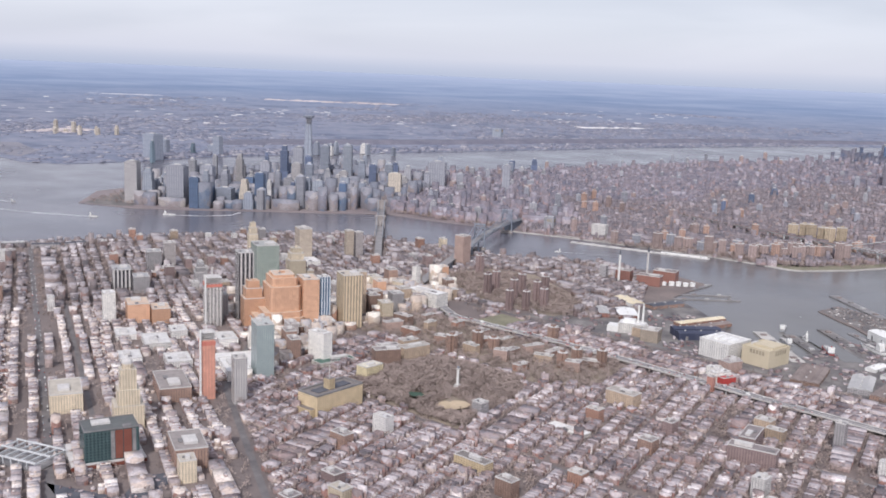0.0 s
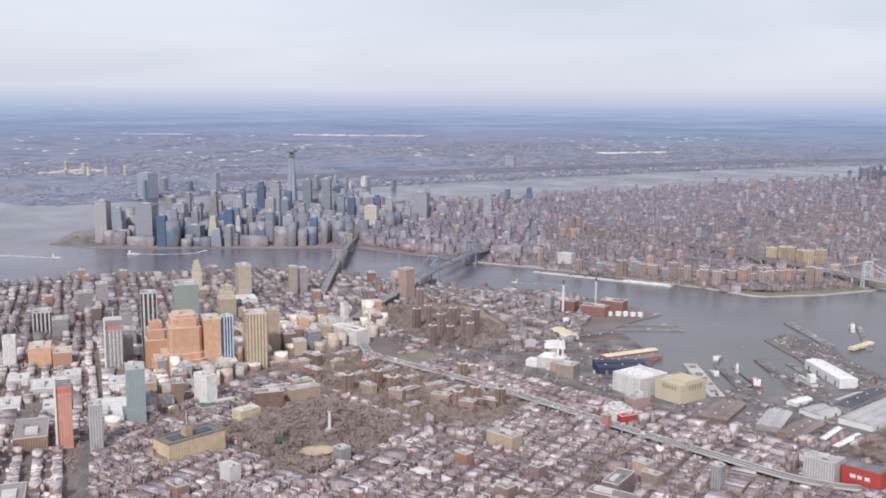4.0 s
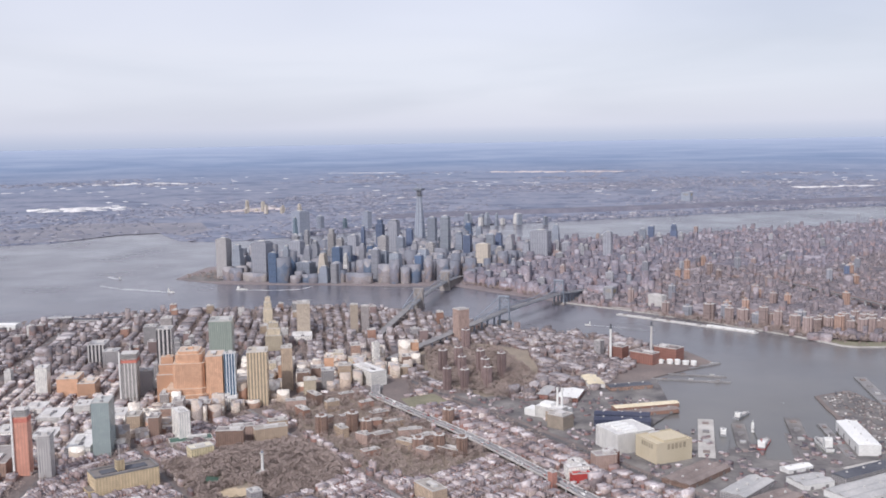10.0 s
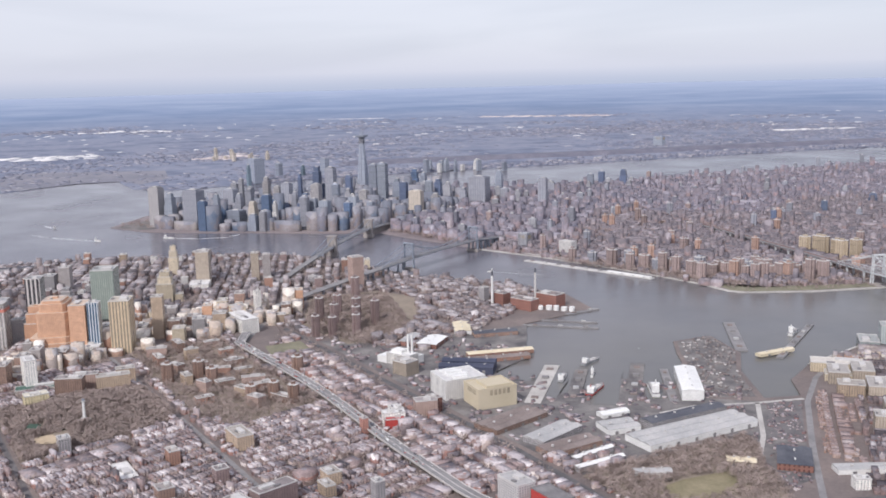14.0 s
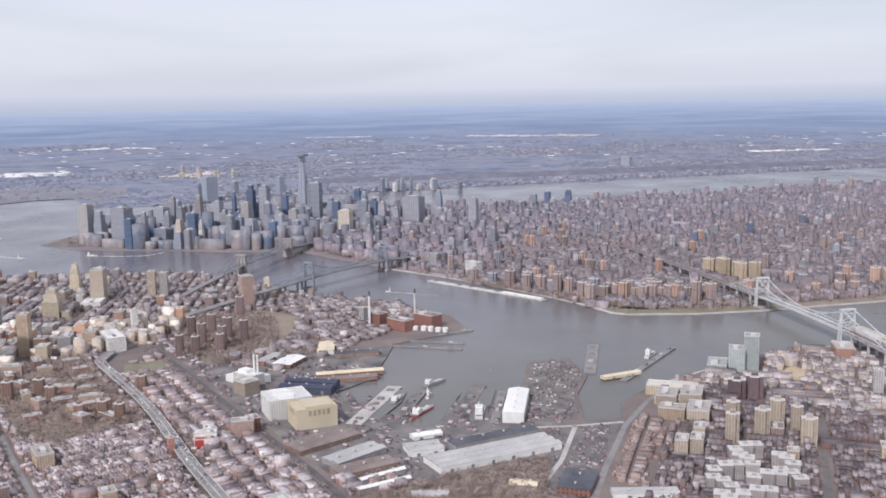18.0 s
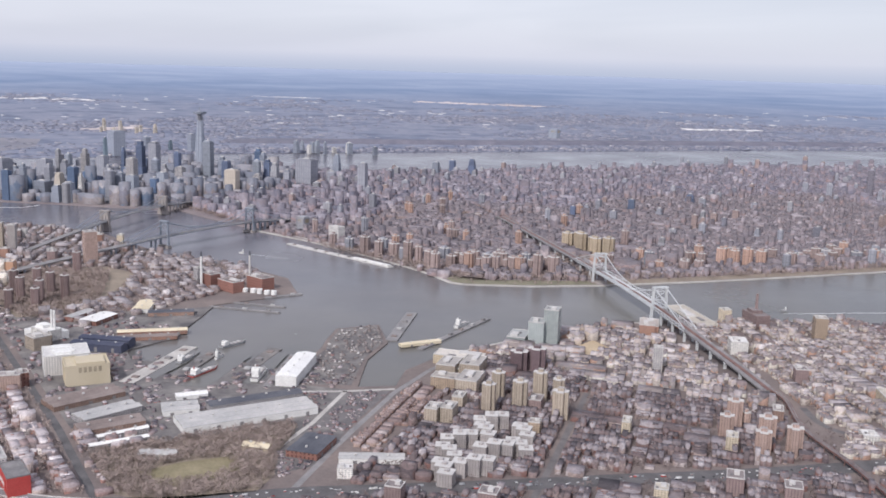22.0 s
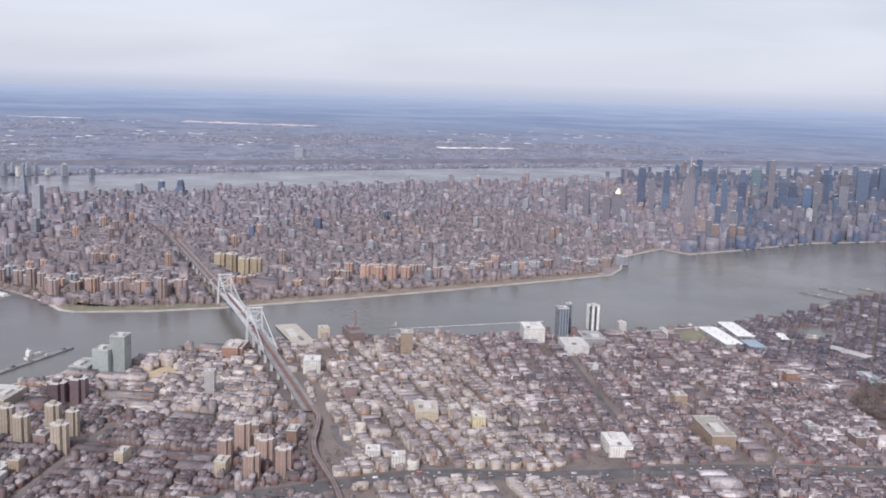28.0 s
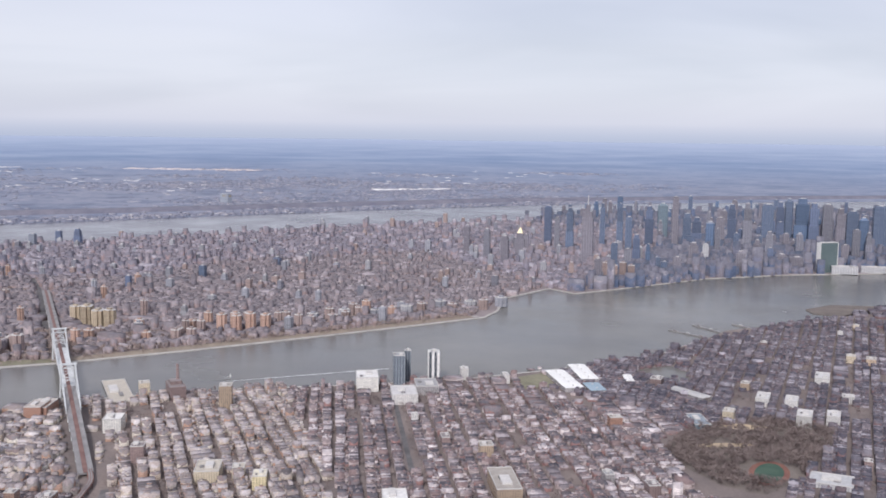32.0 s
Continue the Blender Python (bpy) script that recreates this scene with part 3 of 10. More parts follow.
def land(name, outline, mat, label, z=0.25, depth=1.2):
    n = len(outline)
    area = sum(x0 * y1 - x1 * y0 for (x0, y0), (x1, y1) in zip(outline, outline[1:] + outline[:1]))
    o = outline if area > 0 else outline[::-1]
    verts = [(x, y, z) for x, y in o] + [(x, y, z - depth) for x, y in o]
    faces = [tuple(range(n))] + [(i, i + n, (i + 1) % n + n, (i + 1) % n) for i in range(n)]
    return tagged(mesh_ob(name, verts, faces, mat), label=label, category="ground", kind="structure")


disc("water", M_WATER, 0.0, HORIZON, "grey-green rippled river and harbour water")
land("ground_brooklyn", BROOKLYN, M_GROUND_B, "brown-grey streets and yards of the near borough")
land("ground_manhattan", MANHATTAN, M_GROUND_M, "grey built-up island between two rivers")
a0 = math.atan2(JERSEY_SHORE[-1][1] - CENTRE[1], JERSEY_SHORE[-1][0] - CENTRE[0])
a1 = math.atan2(JERSEY_SHORE[0][1] - CENTRE[1], JERSEY_SHORE[0][0] - CENTRE[0]) + 2 * math.pi + 0.35
rim = [(CENTRE[0] + (HORIZON - 5) * math.cos(a0 - 0.3 + (a1 - a0 + 0.3) * i / 90), CENTRE[1] + (HORIZON - 5) * math.sin(a0 - 0.3 + (a1 - a0 + 0.3) * i / 90)) for i in range(91)]
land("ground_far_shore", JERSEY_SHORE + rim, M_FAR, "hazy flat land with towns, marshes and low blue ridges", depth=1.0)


def ridges():
    """A backdrop band raised to the horizon line in view: haze shaped as ridges."""
    n, verts, faces = 96, [], []
    # heights are chosen so the rim meets the horizon the camera sees
    rings = [(1900, 0.2), (2600, 7), (3300, 17), (3900, 28), (4480, 41)]
    for k, (r, z) in enumerate(rings):
        for i in range(n + 1):
            a = radians(75 + 190 * i / n)
            wob = 0.6 * k * noise.noise((math.cos(a) * 9 + k, math.sin(a) * 9, k * 3.1)) + 0.35 * k * noise.noise((math.cos(a) * 40, math.sin(a) * 40, k * 1.7))
            verts.append((CENTRE[0] + r * math.cos(a), CENTRE[1] + r * math.sin(a), 0.3 + max(0, z + wob) if k else 0.2))
    for k in range(len(rings) - 1):
        for i in range(n):
            p = k * (n + 1) + i
            faces.append((p, p + n + 1, p + n + 2, p + 1))
    ob = mesh_ob("backdrop_haze_ridges", verts, [f[::-1] for f in faces], M_FAR)
    for f in ob.data.polygons:
        f.use_smooth = True
    tagged(ob, label="blue haze band along the horizon shaped as ridges", category="hills", kind="structure")


ridges()

# ---- facade materials ----
F_ORANGE = facade("orange_brick", (0.60, 0.37, 0.25), (0.42, 0.25, 0.17), (0.60, 0.47, 0.37), 0.4, 0.5, 0.5, 0.45)
F_BLUESTRIPE = facade("blue_glass_white_fins", (0.62, 0.66, 0.70), (0.05, 0.10, 0.17), (0.5, 0.5, 0.5), 0.35, 0.7, 0.62, 0.95)
F_WHITE = facade("white_painted_wall", (0.78, 0.76, 0.72), (0.24, 0.25, 0.27), (0.70, 0.69, 0.68), 0.38, 0.55, 0.45, 0.4)
F_TANGLASS = facade("tan_piers_and_glass", (0.60, 0.48, 0.33), (0.22, 0.20, 0.17), (0.5, 0.45, 0.38), 0.35, 0.8, 0.45, 0.9)
F_TAN = facade("tan_brick", (0.46, 0.36, 0.27), (0.15, 0.13, 0.12), (0.36, 0.33, 0.30), 0.34, 0.5, 0.45, 0.45)
F_GREENGLASS = facade("grey_green_glass", (0.36, 0.40, 0.36), (0.20, 0.25, 0.23), (0.36, 0.37, 0.36), 0.4, 0.6, 0.7, 0.7)
F_CREAM = facade("cream_stone", (0.60, 0.52, 0.40), (0.24, 0.21, 0.17), (0.48, 0.44, 0.38), 0.38, 0.5, 0.42, 0.45)
F_CREAMY = facade("cream_school_brick", (0.58, 0.47, 0.31), (0.36, 0.29, 0.2), (0.20, 0.18, 0.17), 0.42, 0.6, 0.5, 0.4)
F_DARKSTRIPE = facade("concrete_with_dark_strips", (0.55, 0.53, 0.52), (0.05, 0.05, 0.06), (0.36, 0.36, 0.37), 0.35, 1.1, 0.6, 0.96)
F_REDWHITE = facade("red_netting_and_slabs", (0.62, 0.60, 0.58), (0.10, 0.10, 0.11), (0.55, 0.16, 0.10), 0.36, 0.9, 0.7, 0.6)
F_ORANGEGLASS = facade("orange_cladding_and_glass", (0.66, 0.33, 0.25), (0.46, 0.27, 0.22), (0.6, 0.5, 0.45), 0.36, 0.6, 0.4, 0.5)
F_GRID = facade("concrete_grid", (0.52, 0.50, 0.49), (0.16, 0.16, 0.18), (0.42, 0.41, 0.41), 0.42, 0.5, 0.6, 0.55)
F_TEAL = facade("pale_teal_glass", (0.36, 0.41, 0.41), (0.25, 0.31, 0.32), (0.45, 0.47, 0.46), 0.35, 0.45, 0.7, 0.75)
F_TEALDARK = facade("dark_teal_panels", (0.05, 0.085, 0.09), (0.03, 0.05, 0.055), (0.12, 0.13, 0.13), 0.5, 0.6, 0.5, 0.6)
F_RUST = surface("rust_red_panels", (0.17, 0.06, 0.045), (0.21, 0.08, 0.06), 0.4, 4.0)
F_GREY = facade("grey_stone", (0.37, 0.355, 0.36), (0.14, 0.14, 0.155), (0.33, 0.33, 0.34), 0.38, 0.5, 0.5, 0.5)
F_BROWN = facade("brown_brick", (0.31, 0.21, 0.17), (0.11, 0.09, 0.085), (0.30, 0.27, 0.26), 0.33, 0.5, 0.42, 0.45)
F_DARKBROWN = facade("dark_red_brown_brick", (0.265, 0.198, 0.193), (0.13, 0.10, 0.10), (0.24, 0.21, 0.21), 0.33, 0.5, 0.42, 0.45)
F_BRICK = facade("red_brown_brick", (0.36, 0.215, 0.165), (0.13, 0.09, 0.08), (0.45, 0.40, 0.37), 0.33, 0.5, 0.4, 0.45)
F_BRICKRED = facade("red_power_station_brick", (0.27, 0.135, 0.11), (0.14, 0.08, 0.07), (0.24, 0.20, 0.19), 0.8, 0.8, 0.4, 0.6)
F_PINK = facade("pink_brick", (0.52, 0.27, 0.22), (0.25, 0.14, 0.12), (0.4, 0.32, 0.3), 0.4, 0.5, 0.42, 0.45)
F_RED = surface("red_painted_metal", (0.42, 0.06, 0.055), (0.48, 0.085, 0.075), 0.3, 4.0, 0.6)
F_WHITELOFT = facade("white_concrete_loft", (0.80, 0.78, 0.75), (0.40, 0.40, 0.41), (0.62, 0.61, 0.60), 0.42, 0.55, 0.6, 0.5)
F_GREENROOF = facade("pale_wall_and_green_roof", (0.50, 0.48, 0.44), (0.2, 0.2, 0.2), (0.075, 0.145, 0.115), 0.4, 0.6, 0.4, 0.5)
F_BEIGE = surface("beige_concrete", (0.50, 0.44, 0.32), (0.60, 0.53, 0.40), 0.1, 8.0)
F_CREAMBRICK = facade("cream_brick", (0.58, 0.49, 0.36), (0.27, 0.23, 0.18), (0.62, 0.58, 0.53), 0.3, 0.55, 0.45, 0.5)
F_PALEGREEN = facade("pale_grey_green_cladding", (0.36, 0.39, 0.385), (0.22, 0.26, 0.265), (0.36, 0.375, 0.375), 0.34, 0.55, 0.55, 0.55)
F_PALEWHITE = facade("pale_grey_white_wall", (0.60, 0.585, 0.57), (0.27, 0.27, 0.28), (0.56, 0.55, 0.55), 0.34, 0.5, 0.45, 0.45)
F_BLUEGLASS = facade("dark_blue_glass", (0.25, 0.275, 0.305), (0.085, 0.105, 0.135), (0.32, 0.33, 0.35), 0.34, 0.8, 0.7, 0.8)
F_WHITESTRIPE = facade("white_and_dark_strips", (0.72, 0.71, 0.70), (0.07, 0.08, 0.10), (0.5, 0.5, 0.5), 0.34, 1.5, 0.5, 0.97)
F_YELLOW = facade("pale_yellow_brick", (0.66, 0.58, 0.38), (0.33, 0.29, 0.2), (0.66, 0.62, 0.52), 0.4, 0.6, 0.4, 0.45)
# most far skins have haze mixed in: drawn towards a pale blue-grey
F_PALEGLASS = facade("hazy_pale_glass_far", (0.325, 0.351, 0.404), (0.278, 0.307, 0.364), (0.316, 0.338, 0.386), 0.5, 0.8, 0.6, 0.7, piers=0.75)
F_GREYBROWN = facade("hazy_grey_brown_far", (0.310, 0.317, 0.360), (0.270, 0.283, 0.328), (0.310, 0.319, 0.362), 0.5, 0.8, 0.5, 0.6, piers=0.75)
F_GREYBLUE = facade("hazy_grey_blue_far", (0.290, 0.315, 0.374), (0.257, 0.285, 0.346), (0.301, 0.323, 0.376), 0.5, 0.8, 0.6, 0.7, piers=0.75)
F_BLUEGREY2 = facade("hazy_blue_grey_slab", (0.322, 0.347, 0.400), (0.278, 0.308, 0.364), (0.325, 0.343, 0.392), 0.5, 1.0, 0.6, 0.9, piers=0.75)
F_DEEPBLUE = facade("hazy_deep_blue_glass_far", (0.135, 0.185, 0.285), (0.115, 0.165, 0.265), (0.243, 0.264, 0.318), 0.5, 0.8, 0.7, 0.8, piers=0.75)
F_NAVY = facade("hazy_navy_glass_far", (0.145, 0.178, 0.265), (0.120, 0.150, 0.235), (0.230, 0.246, 0.300), 0.5, 0.8, 0.6, 0.8, piers=0.75)
F_TAN2 = facade("hazy_tan_stone_far", (0.349, 0.349, 0.376), (0.287, 0.294, 0.332), (0.325, 0.332, 0.367), 0.5, 0.8, 0.45, 0.6, piers=0.75)
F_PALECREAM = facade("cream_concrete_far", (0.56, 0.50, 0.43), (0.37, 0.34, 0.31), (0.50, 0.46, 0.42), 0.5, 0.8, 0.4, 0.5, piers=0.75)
F_TEALGLASS = facade("hazy_teal_glass_far", (0.180, 0.237, 0.281), (0.162, 0.211, 0.256), (0.255, 0.295, 0.337), 0.5, 0.8, 0.7, 0.8, piers=0.75)
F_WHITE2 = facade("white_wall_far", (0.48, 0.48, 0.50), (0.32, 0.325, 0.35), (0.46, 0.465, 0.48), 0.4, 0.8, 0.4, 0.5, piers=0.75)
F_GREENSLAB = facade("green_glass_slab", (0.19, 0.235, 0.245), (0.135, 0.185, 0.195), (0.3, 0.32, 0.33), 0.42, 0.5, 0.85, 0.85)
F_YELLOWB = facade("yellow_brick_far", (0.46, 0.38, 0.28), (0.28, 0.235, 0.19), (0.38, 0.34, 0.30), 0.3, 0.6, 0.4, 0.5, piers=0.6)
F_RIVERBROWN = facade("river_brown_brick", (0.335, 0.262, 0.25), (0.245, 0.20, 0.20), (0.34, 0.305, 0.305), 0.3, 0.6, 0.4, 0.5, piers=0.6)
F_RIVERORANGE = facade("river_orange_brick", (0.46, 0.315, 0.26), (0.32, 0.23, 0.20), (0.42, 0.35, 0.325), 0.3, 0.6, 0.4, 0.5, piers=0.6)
# midtown skins: haze and cloud shade put into the wall colours
F_MIDTAN = facade("hazy_shaded_stone_far", (0.235, 0.222, 0.258), (0.165, 0.163, 0.202), (0.225, 0.218, 0.250), 0.5, 0.8, 0.45, 0.6, piers=0.75)
F_MIDBLUE = facade("hazy_shaded_curtain_wall_far", (0.160, 0.195, 0.272), (0.095, 0.130, 0.212), (0.180, 0.205, 0.262), 0.5, 0.8, 0.6, 0.7, piers=0.75)
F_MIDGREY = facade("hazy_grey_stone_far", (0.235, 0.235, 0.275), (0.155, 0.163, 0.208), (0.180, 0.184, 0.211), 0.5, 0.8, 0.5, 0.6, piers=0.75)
F_BUFF = facade("buff_brick", (0.42, 0.36, 0.295), (0.23, 0.195, 0.17), (0.40, 0.375, 0.355), 0.3, 0.55, 0.45, 0.5)
F_LILAC = facade("greyish_pale_stucco", (0.39, 0.36, 0.355), (0.20, 0.185, 0.19), (0.42, 0.395, 0.39), 0.34, 0.5, 0.4, 0.42)
F_HOUSING = facade("dull_housing_brick", (0.42, 0.31, 0.27), (0.18, 0.14, 0.135), (0.34, 0.31, 0.305), 0.33, 0.5, 0.42, 0.45)
F_MAROON = facade("dark_maroon_brick", (0.16, 0.115, 0.125), (0.10, 0.08, 0.09), (0.2, 0.175, 0.18), 0.33, 0.5, 0.42, 0.45)
M_LOUVRE = surface("weathered_louvres", (0.27, 0.235, 0.18), (0.40, 0.345, 0.26), 0.5, 5.0)
M_NAVYROOF = surface("navy_blue_sheet_metal", (0.04, 0.048, 0.085), (0.08, 0.088, 0.13), 0.25, 3.0, 0.6)
M_LAWN = surface("winter_lawn", (0.20, 0.18, 0.11), (0.30, 0.26, 0.17), 0.2, 2.0, 0.95)
M_NETTING = surface("faded_red_netting", (0.50, 0.17, 0.13), (0.60, 0.24, 0.19), 0.6, 5.0)
M_YARD = surface("worn_yard_concrete", (0.105, 0.10, 0.105), (0.25, 0.235, 0.225), 0.16, 1.2)
M_STREET = surface("worn_street_asphalt", (0.13, 0.122, 0.125), (0.20, 0.188, 0.188), 0.3, 3.0)
M_TRIM = surface("pale_roof_edge", (0.50, 0.49, 0.48), (0.62, 0.60, 0.58), 0.6, 4.0)
M_TAR = surface("tar_roof", (0.17, 0.165, 0.17), (0.28, 0.27, 0.27), 0.4, 3.0)
M_STEEL = surface("painted_bridge_steel", (0.52, 0.54, 0.55), (0.64, 0.66, 0.67), 0.3, 4.0, 0.55)
# steel and masonry paled: haze over the far bridges is in both colours
M_BLUESTEEL = surface("blue_grey_bridge_steel", (0.25, 0.285, 0.34), (0.31, 0.345, 0.40), 0.3, 4.0, 0.6)
M_STONE = surface("tan_granite_masonry", (0.30, 0.275, 0.265), (0.39, 0.355, 0.335), 0.5, 4.0)
M_DECK = surface("bridge_roadway", (0.20, 0.195, 0.20), (0.30, 0.29, 0.29), 0.3, 3.0)
M_RUSTDECK = surface("maroon_rail_deck", (0.16, 0.09, 0.085), (0.24, 0.15, 0.13), 0.4, 3.0)
M_BRIGHT = surface("bright_white_metal_roof", (0.74, 0.74, 0.72), (0.84, 0.84, 0.82), 0.2, 3.0, 0.6)
M_GREYROOF = surface("grey_metal_roof", (0.38, 0.38, 0.38), (0.50, 0.49, 0.48), 0.25, 2.5, 0.6)
M_BROWNROOF = surface("brown_felt_roof", (0.19, 0.155, 0.145), (0.28, 0.235, 0.22), 0.3, 3.0)
M_DARKROOF = surface("dark_slate_roof", (0.075, 0.08, 0.10), (0.13, 0.135, 0.155), 0.3, 3.0)
M_CREAMROOF = surface("cream_roof", (0.64, 0.56, 0.40), (0.74, 0.66, 0.50), 0.3, 3.0)
M_BLUEROOF = surface("pale_blue_roof", (0.27, 0.36, 0.43), (0.33, 0.42, 0.49), 0.3, 3.0)
M_GOLD = surface("gilded_tiles", (0.58, 0.50, 0.33), (0.66, 0.58, 0.40), 0.5, 4.0, 0.5, 0.4)
M_TREE = surface("bare_twigs", (0.285, 0.232, 0.212), (0.40, 0.33, 0.30), 0.25, 3.0, 0.95)
# the bare twigs again, darkened: cloud shadow put into the colour
M_TREE_SHADED = surface("cloud_shaded_twigs", (0.15, 0.118, 0.115), (0.235, 0.19, 0.178), 0.25, 3.0, 0.95)
M_BARK = surface("bark", (0.10, 0.08, 0.07), (0.16, 0.13, 0.11), 1.0, 6.0, 0.95)
M_PARK = surface("winter_grass_and_leaf_litter", (0.23, 0.195, 0.16), (0.32, 0.27, 0.215), 0.12, 1.5, 0.95)
# darker park ground, with the cloud's shade painted in
M_PARK_SHADED = surface("cloud_shaded_park_ground", (0.135, 0.118, 0.108), (0.195, 0.168, 0.15), 0.12, 1.5, 0.95)
M_SAND = surface("pale_bare_earth", (0.44, 0.35, 0.24), (0.54, 0.44, 0.31), 0.2, 2.0, 0.95)
M_GRASS = surface("dull_winter_turf", (0.18, 0.175, 0.125), (0.26, 0.245, 0.175), 0.2, 2.0, 0.95)
M_TURF = surface("green_playing_field", (0.045, 0.085, 0.065), (0.07, 0.115, 0.085), 0.3, 3.0, 0.9)
M_RUBBER = surface("rust_running_track", (0.18, 0.085, 0.07), (0.24, 0.12, 0.095), 0.3, 3.0, 0.9)
M_HULL_RED = surface("red_ship_hull", (0.33, 0.045, 0.04), (0.40, 0.07, 0.06), 0.5, 4.0, 0.5)
M_HULL_GREY = surface("grey_ship_hull", (0.30, 0.31, 0.33), (0.40, 0.41, 0.42), 0.5, 4.0, 0.5)
M_SHIPWHITE = surface("white_ship_paint", (0.68, 0.68, 0.66), (0.80, 0.80, 0.78), 0.5, 4.0, 0.4)
M_FOAM = surface("wake_foam", (0.62, 0.64, 0.65), (0.78, 0.79, 0.80), 0.8, 4.0, 0.7)


# ---- kinds of building ----
def plot(name, x, y, w, d, turn, label, category, group, z=0.25):
    """The base of a building, and the room that the houses round it leave."""
    if len(label.split()) < 4:
        label += " with a flat roof"
    ob = thing(name, x, y, z, turn, label, category, group)
    a = radians(turn)
    c, s = math.cos(a), math.sin(a)
    hw, hd = w / 2 + 0.5, d / 2 + 0.5
    KEEP_OUT.append([(x + c * u - s * v, y + s * u + c * v) for u, v in ((-hw, -hd), (hw, -hd), (hw, hd), (-hw, hd))])
    return ob


def block(name, mat, parent, x0, x1, y0, y1, z0, z1, label="", chamfer=0.0):
    bm = bmesh.new()
    add_box(bm, x0, x1, y0, y1, z0, z1, chamfer)
    return part(name, bm, mat, parent, label)


def parapet(parent, w, d, z, mat=None, t=0.09, up=0.14):
    bm = bmesh.new()
    w, d = w / 2, d / 2
    add_box(bm, -w - 0.02, w + 0.02, -d - 0.02, -d + t, z - 0.06, z + up)
    add_box(bm, -w - 0.02, w + 0.02, d - t, d + 0.02, z - 0.06, z + up)
    add_box(bm, -w - 0.02, -w + t, -d + t + 0.003, d - t - 0.003, z - 0.06, z + up)
    add_box(bm, w - t, w + 0.02, -d + t + 0.003, d - t - 0.003, z - 0.06, z + up)
    return part("parapet", bm, mat or M_TRIM, parent)


def rooftop(parent, w, d, z, seed, mat=None):
    """A lift house, a vent and a water tank on a roof."""
    r = random.Random(seed)
    pw, pd = w * r.uniform(0.25, 0.45), d * r.uniform(0.25, 0.45)
    cx, cy = r.uniform(-0.2, 0.2) * w, r.uniform(-0.2, 0.2) * d
    block("lift_house", mat or M_TRIM, parent, cx - pw / 2, cx + pw / 2, cy - pd / 2, cy + pd / 2, z, z + r.uniform(0.35, 0.6))
    vx, vy = -cx * 1.2 + w * 0.12, -cy * 1.2 - d * 0.15
    block("roof_vent", M_TAR, parent, vx - w * 0.08, vx + w * 0.08, vy - d * 0.08, vy + d * 0.08, z, z + 0.22)


def office_tower(x, y, w, d, h, turn, mat, label, group=""):
    ob = plot("apartment_block" if h < 6 else "tower_block", x, y, w, d, turn, label, "building", group)
    block("wall", mat, ob, -w / 2, w / 2, -d / 2, d / 2, 0, h)
    parapet(ob, w, d, h)
    rooftop(ob, w, d, h, round(x * 7 + y * 13))
    return ob


def stepped_block(x, y, w, d, h, turn, mat, label, group=""):
    ob = plot("stepped_building", x, y, w, d, turn, label, "building", group)
    for k, (s, z0, z1) in enumerate(((1.0, 0, 0.62), (0.8, 0.62, 0.84), (0.58, 0.84, 1.0))):
        block("wall" if k == 0 else "setback", mat, ob, -w * s / 2, w * s / 2, -d * s / 2, d * s / 2, h * z0, h * z1)
        if k < 2:
            parapet(ob, w * s, d * s, h * z1)
    rooftop(ob, w * 0.5, d * 0.5, h, round(x * 5 + y * 11), mat)
    return ob


def brick_office(x, y, w, d, h, turn, mat, label, group=""):
    """A broad office block: a cut-cornered slab between lower shoulders on a terraced podium."""
    ob = plot("office_block", x, y, w, d, turn, label, "building", group)
    block("podium", mat, ob, -w * 0.72, w * 0.72, -d * 0.95, d * 0.6, 0, h * 0.26, chamfer=1.2)
    block("terrace", mat, ob, -w * 0.62, w * 0.62, -d * 0.72, d * 0.55, h * 0.26, h * 0.36, chamfer=1.0)
    block("shoulder", mat, ob, -w * 0.52, w * 0.52, -d * 0.5, d * 0.5, h * 0.36, h * 0.80, chamfer=0.7)
    block("wall", mat, ob, -w * 0.43, w * 0.43, -d * 0.42, d * 0.42, h * 0.80, h * 0.95, chamfer=0.6)
    block("crown", mat, ob, -w * 0.36, w * 0.36, -d * 0.34, d * 0.34, h * 0.95, h, chamfer=0.5)
    parapet(ob, w * 0.6, d * 0.56, h)
    rooftop(ob, w * 0.5, d * 0.45, h, 3, mat)
    return ob


def striped_tower(x, y, w, d, h, turn, mat, label, group=""):
    ob = plot("striped_tower", x, y, w, d, turn, label, "tower", group)
    block("wall", mat, ob, -w / 2, w / 2, -d / 2, d / 2, 0, h)
    for i in range(5):
        u = -w / 2 + w * (i + 0.5) / 5
        for side in (-1, 1):
            block("fin", M_SHIPWHITE, ob, u - 0.12, u + 0.12, side * d / 2 - 0.08, side * d / 2 + 0.1, 0.2 * (i % 3), h + 0.1 * (i % 2))
    rooftop(ob, w, d, h, 3)
    return ob


def crane_on(parent, x, y, z, up, arm, mat):
    bm = bmesh.new()
    for i in range(int(up / 0.5)):
        add_box(bm, x - 0.14, x + 0.14, y - 0.14, y + 0.14, z + i * 0.5, z + i * 0.5 + 0.44)
    part("crane_mast", bm, mat, parent)
    bm = bmesh.new()
    add_bar(bm, (x, y, z + up), (x + arm * 0.8, y, z + up + arm * 0.55), 0.12)
    add_bar(bm, (x, y, z + up), (x - arm * 0.3, y, z + up + 0.2), 0.16)
    add_bar(bm, (x, y, z + up + arm * 0.45), (x + arm * 0.8, y, z + up + arm * 0.55), 0.04)
    add_bar(bm, (x, y, z + up), (x, y, z + up + arm * 0.45), 0.08)
    part("crane_jib", bm, mat, parent)


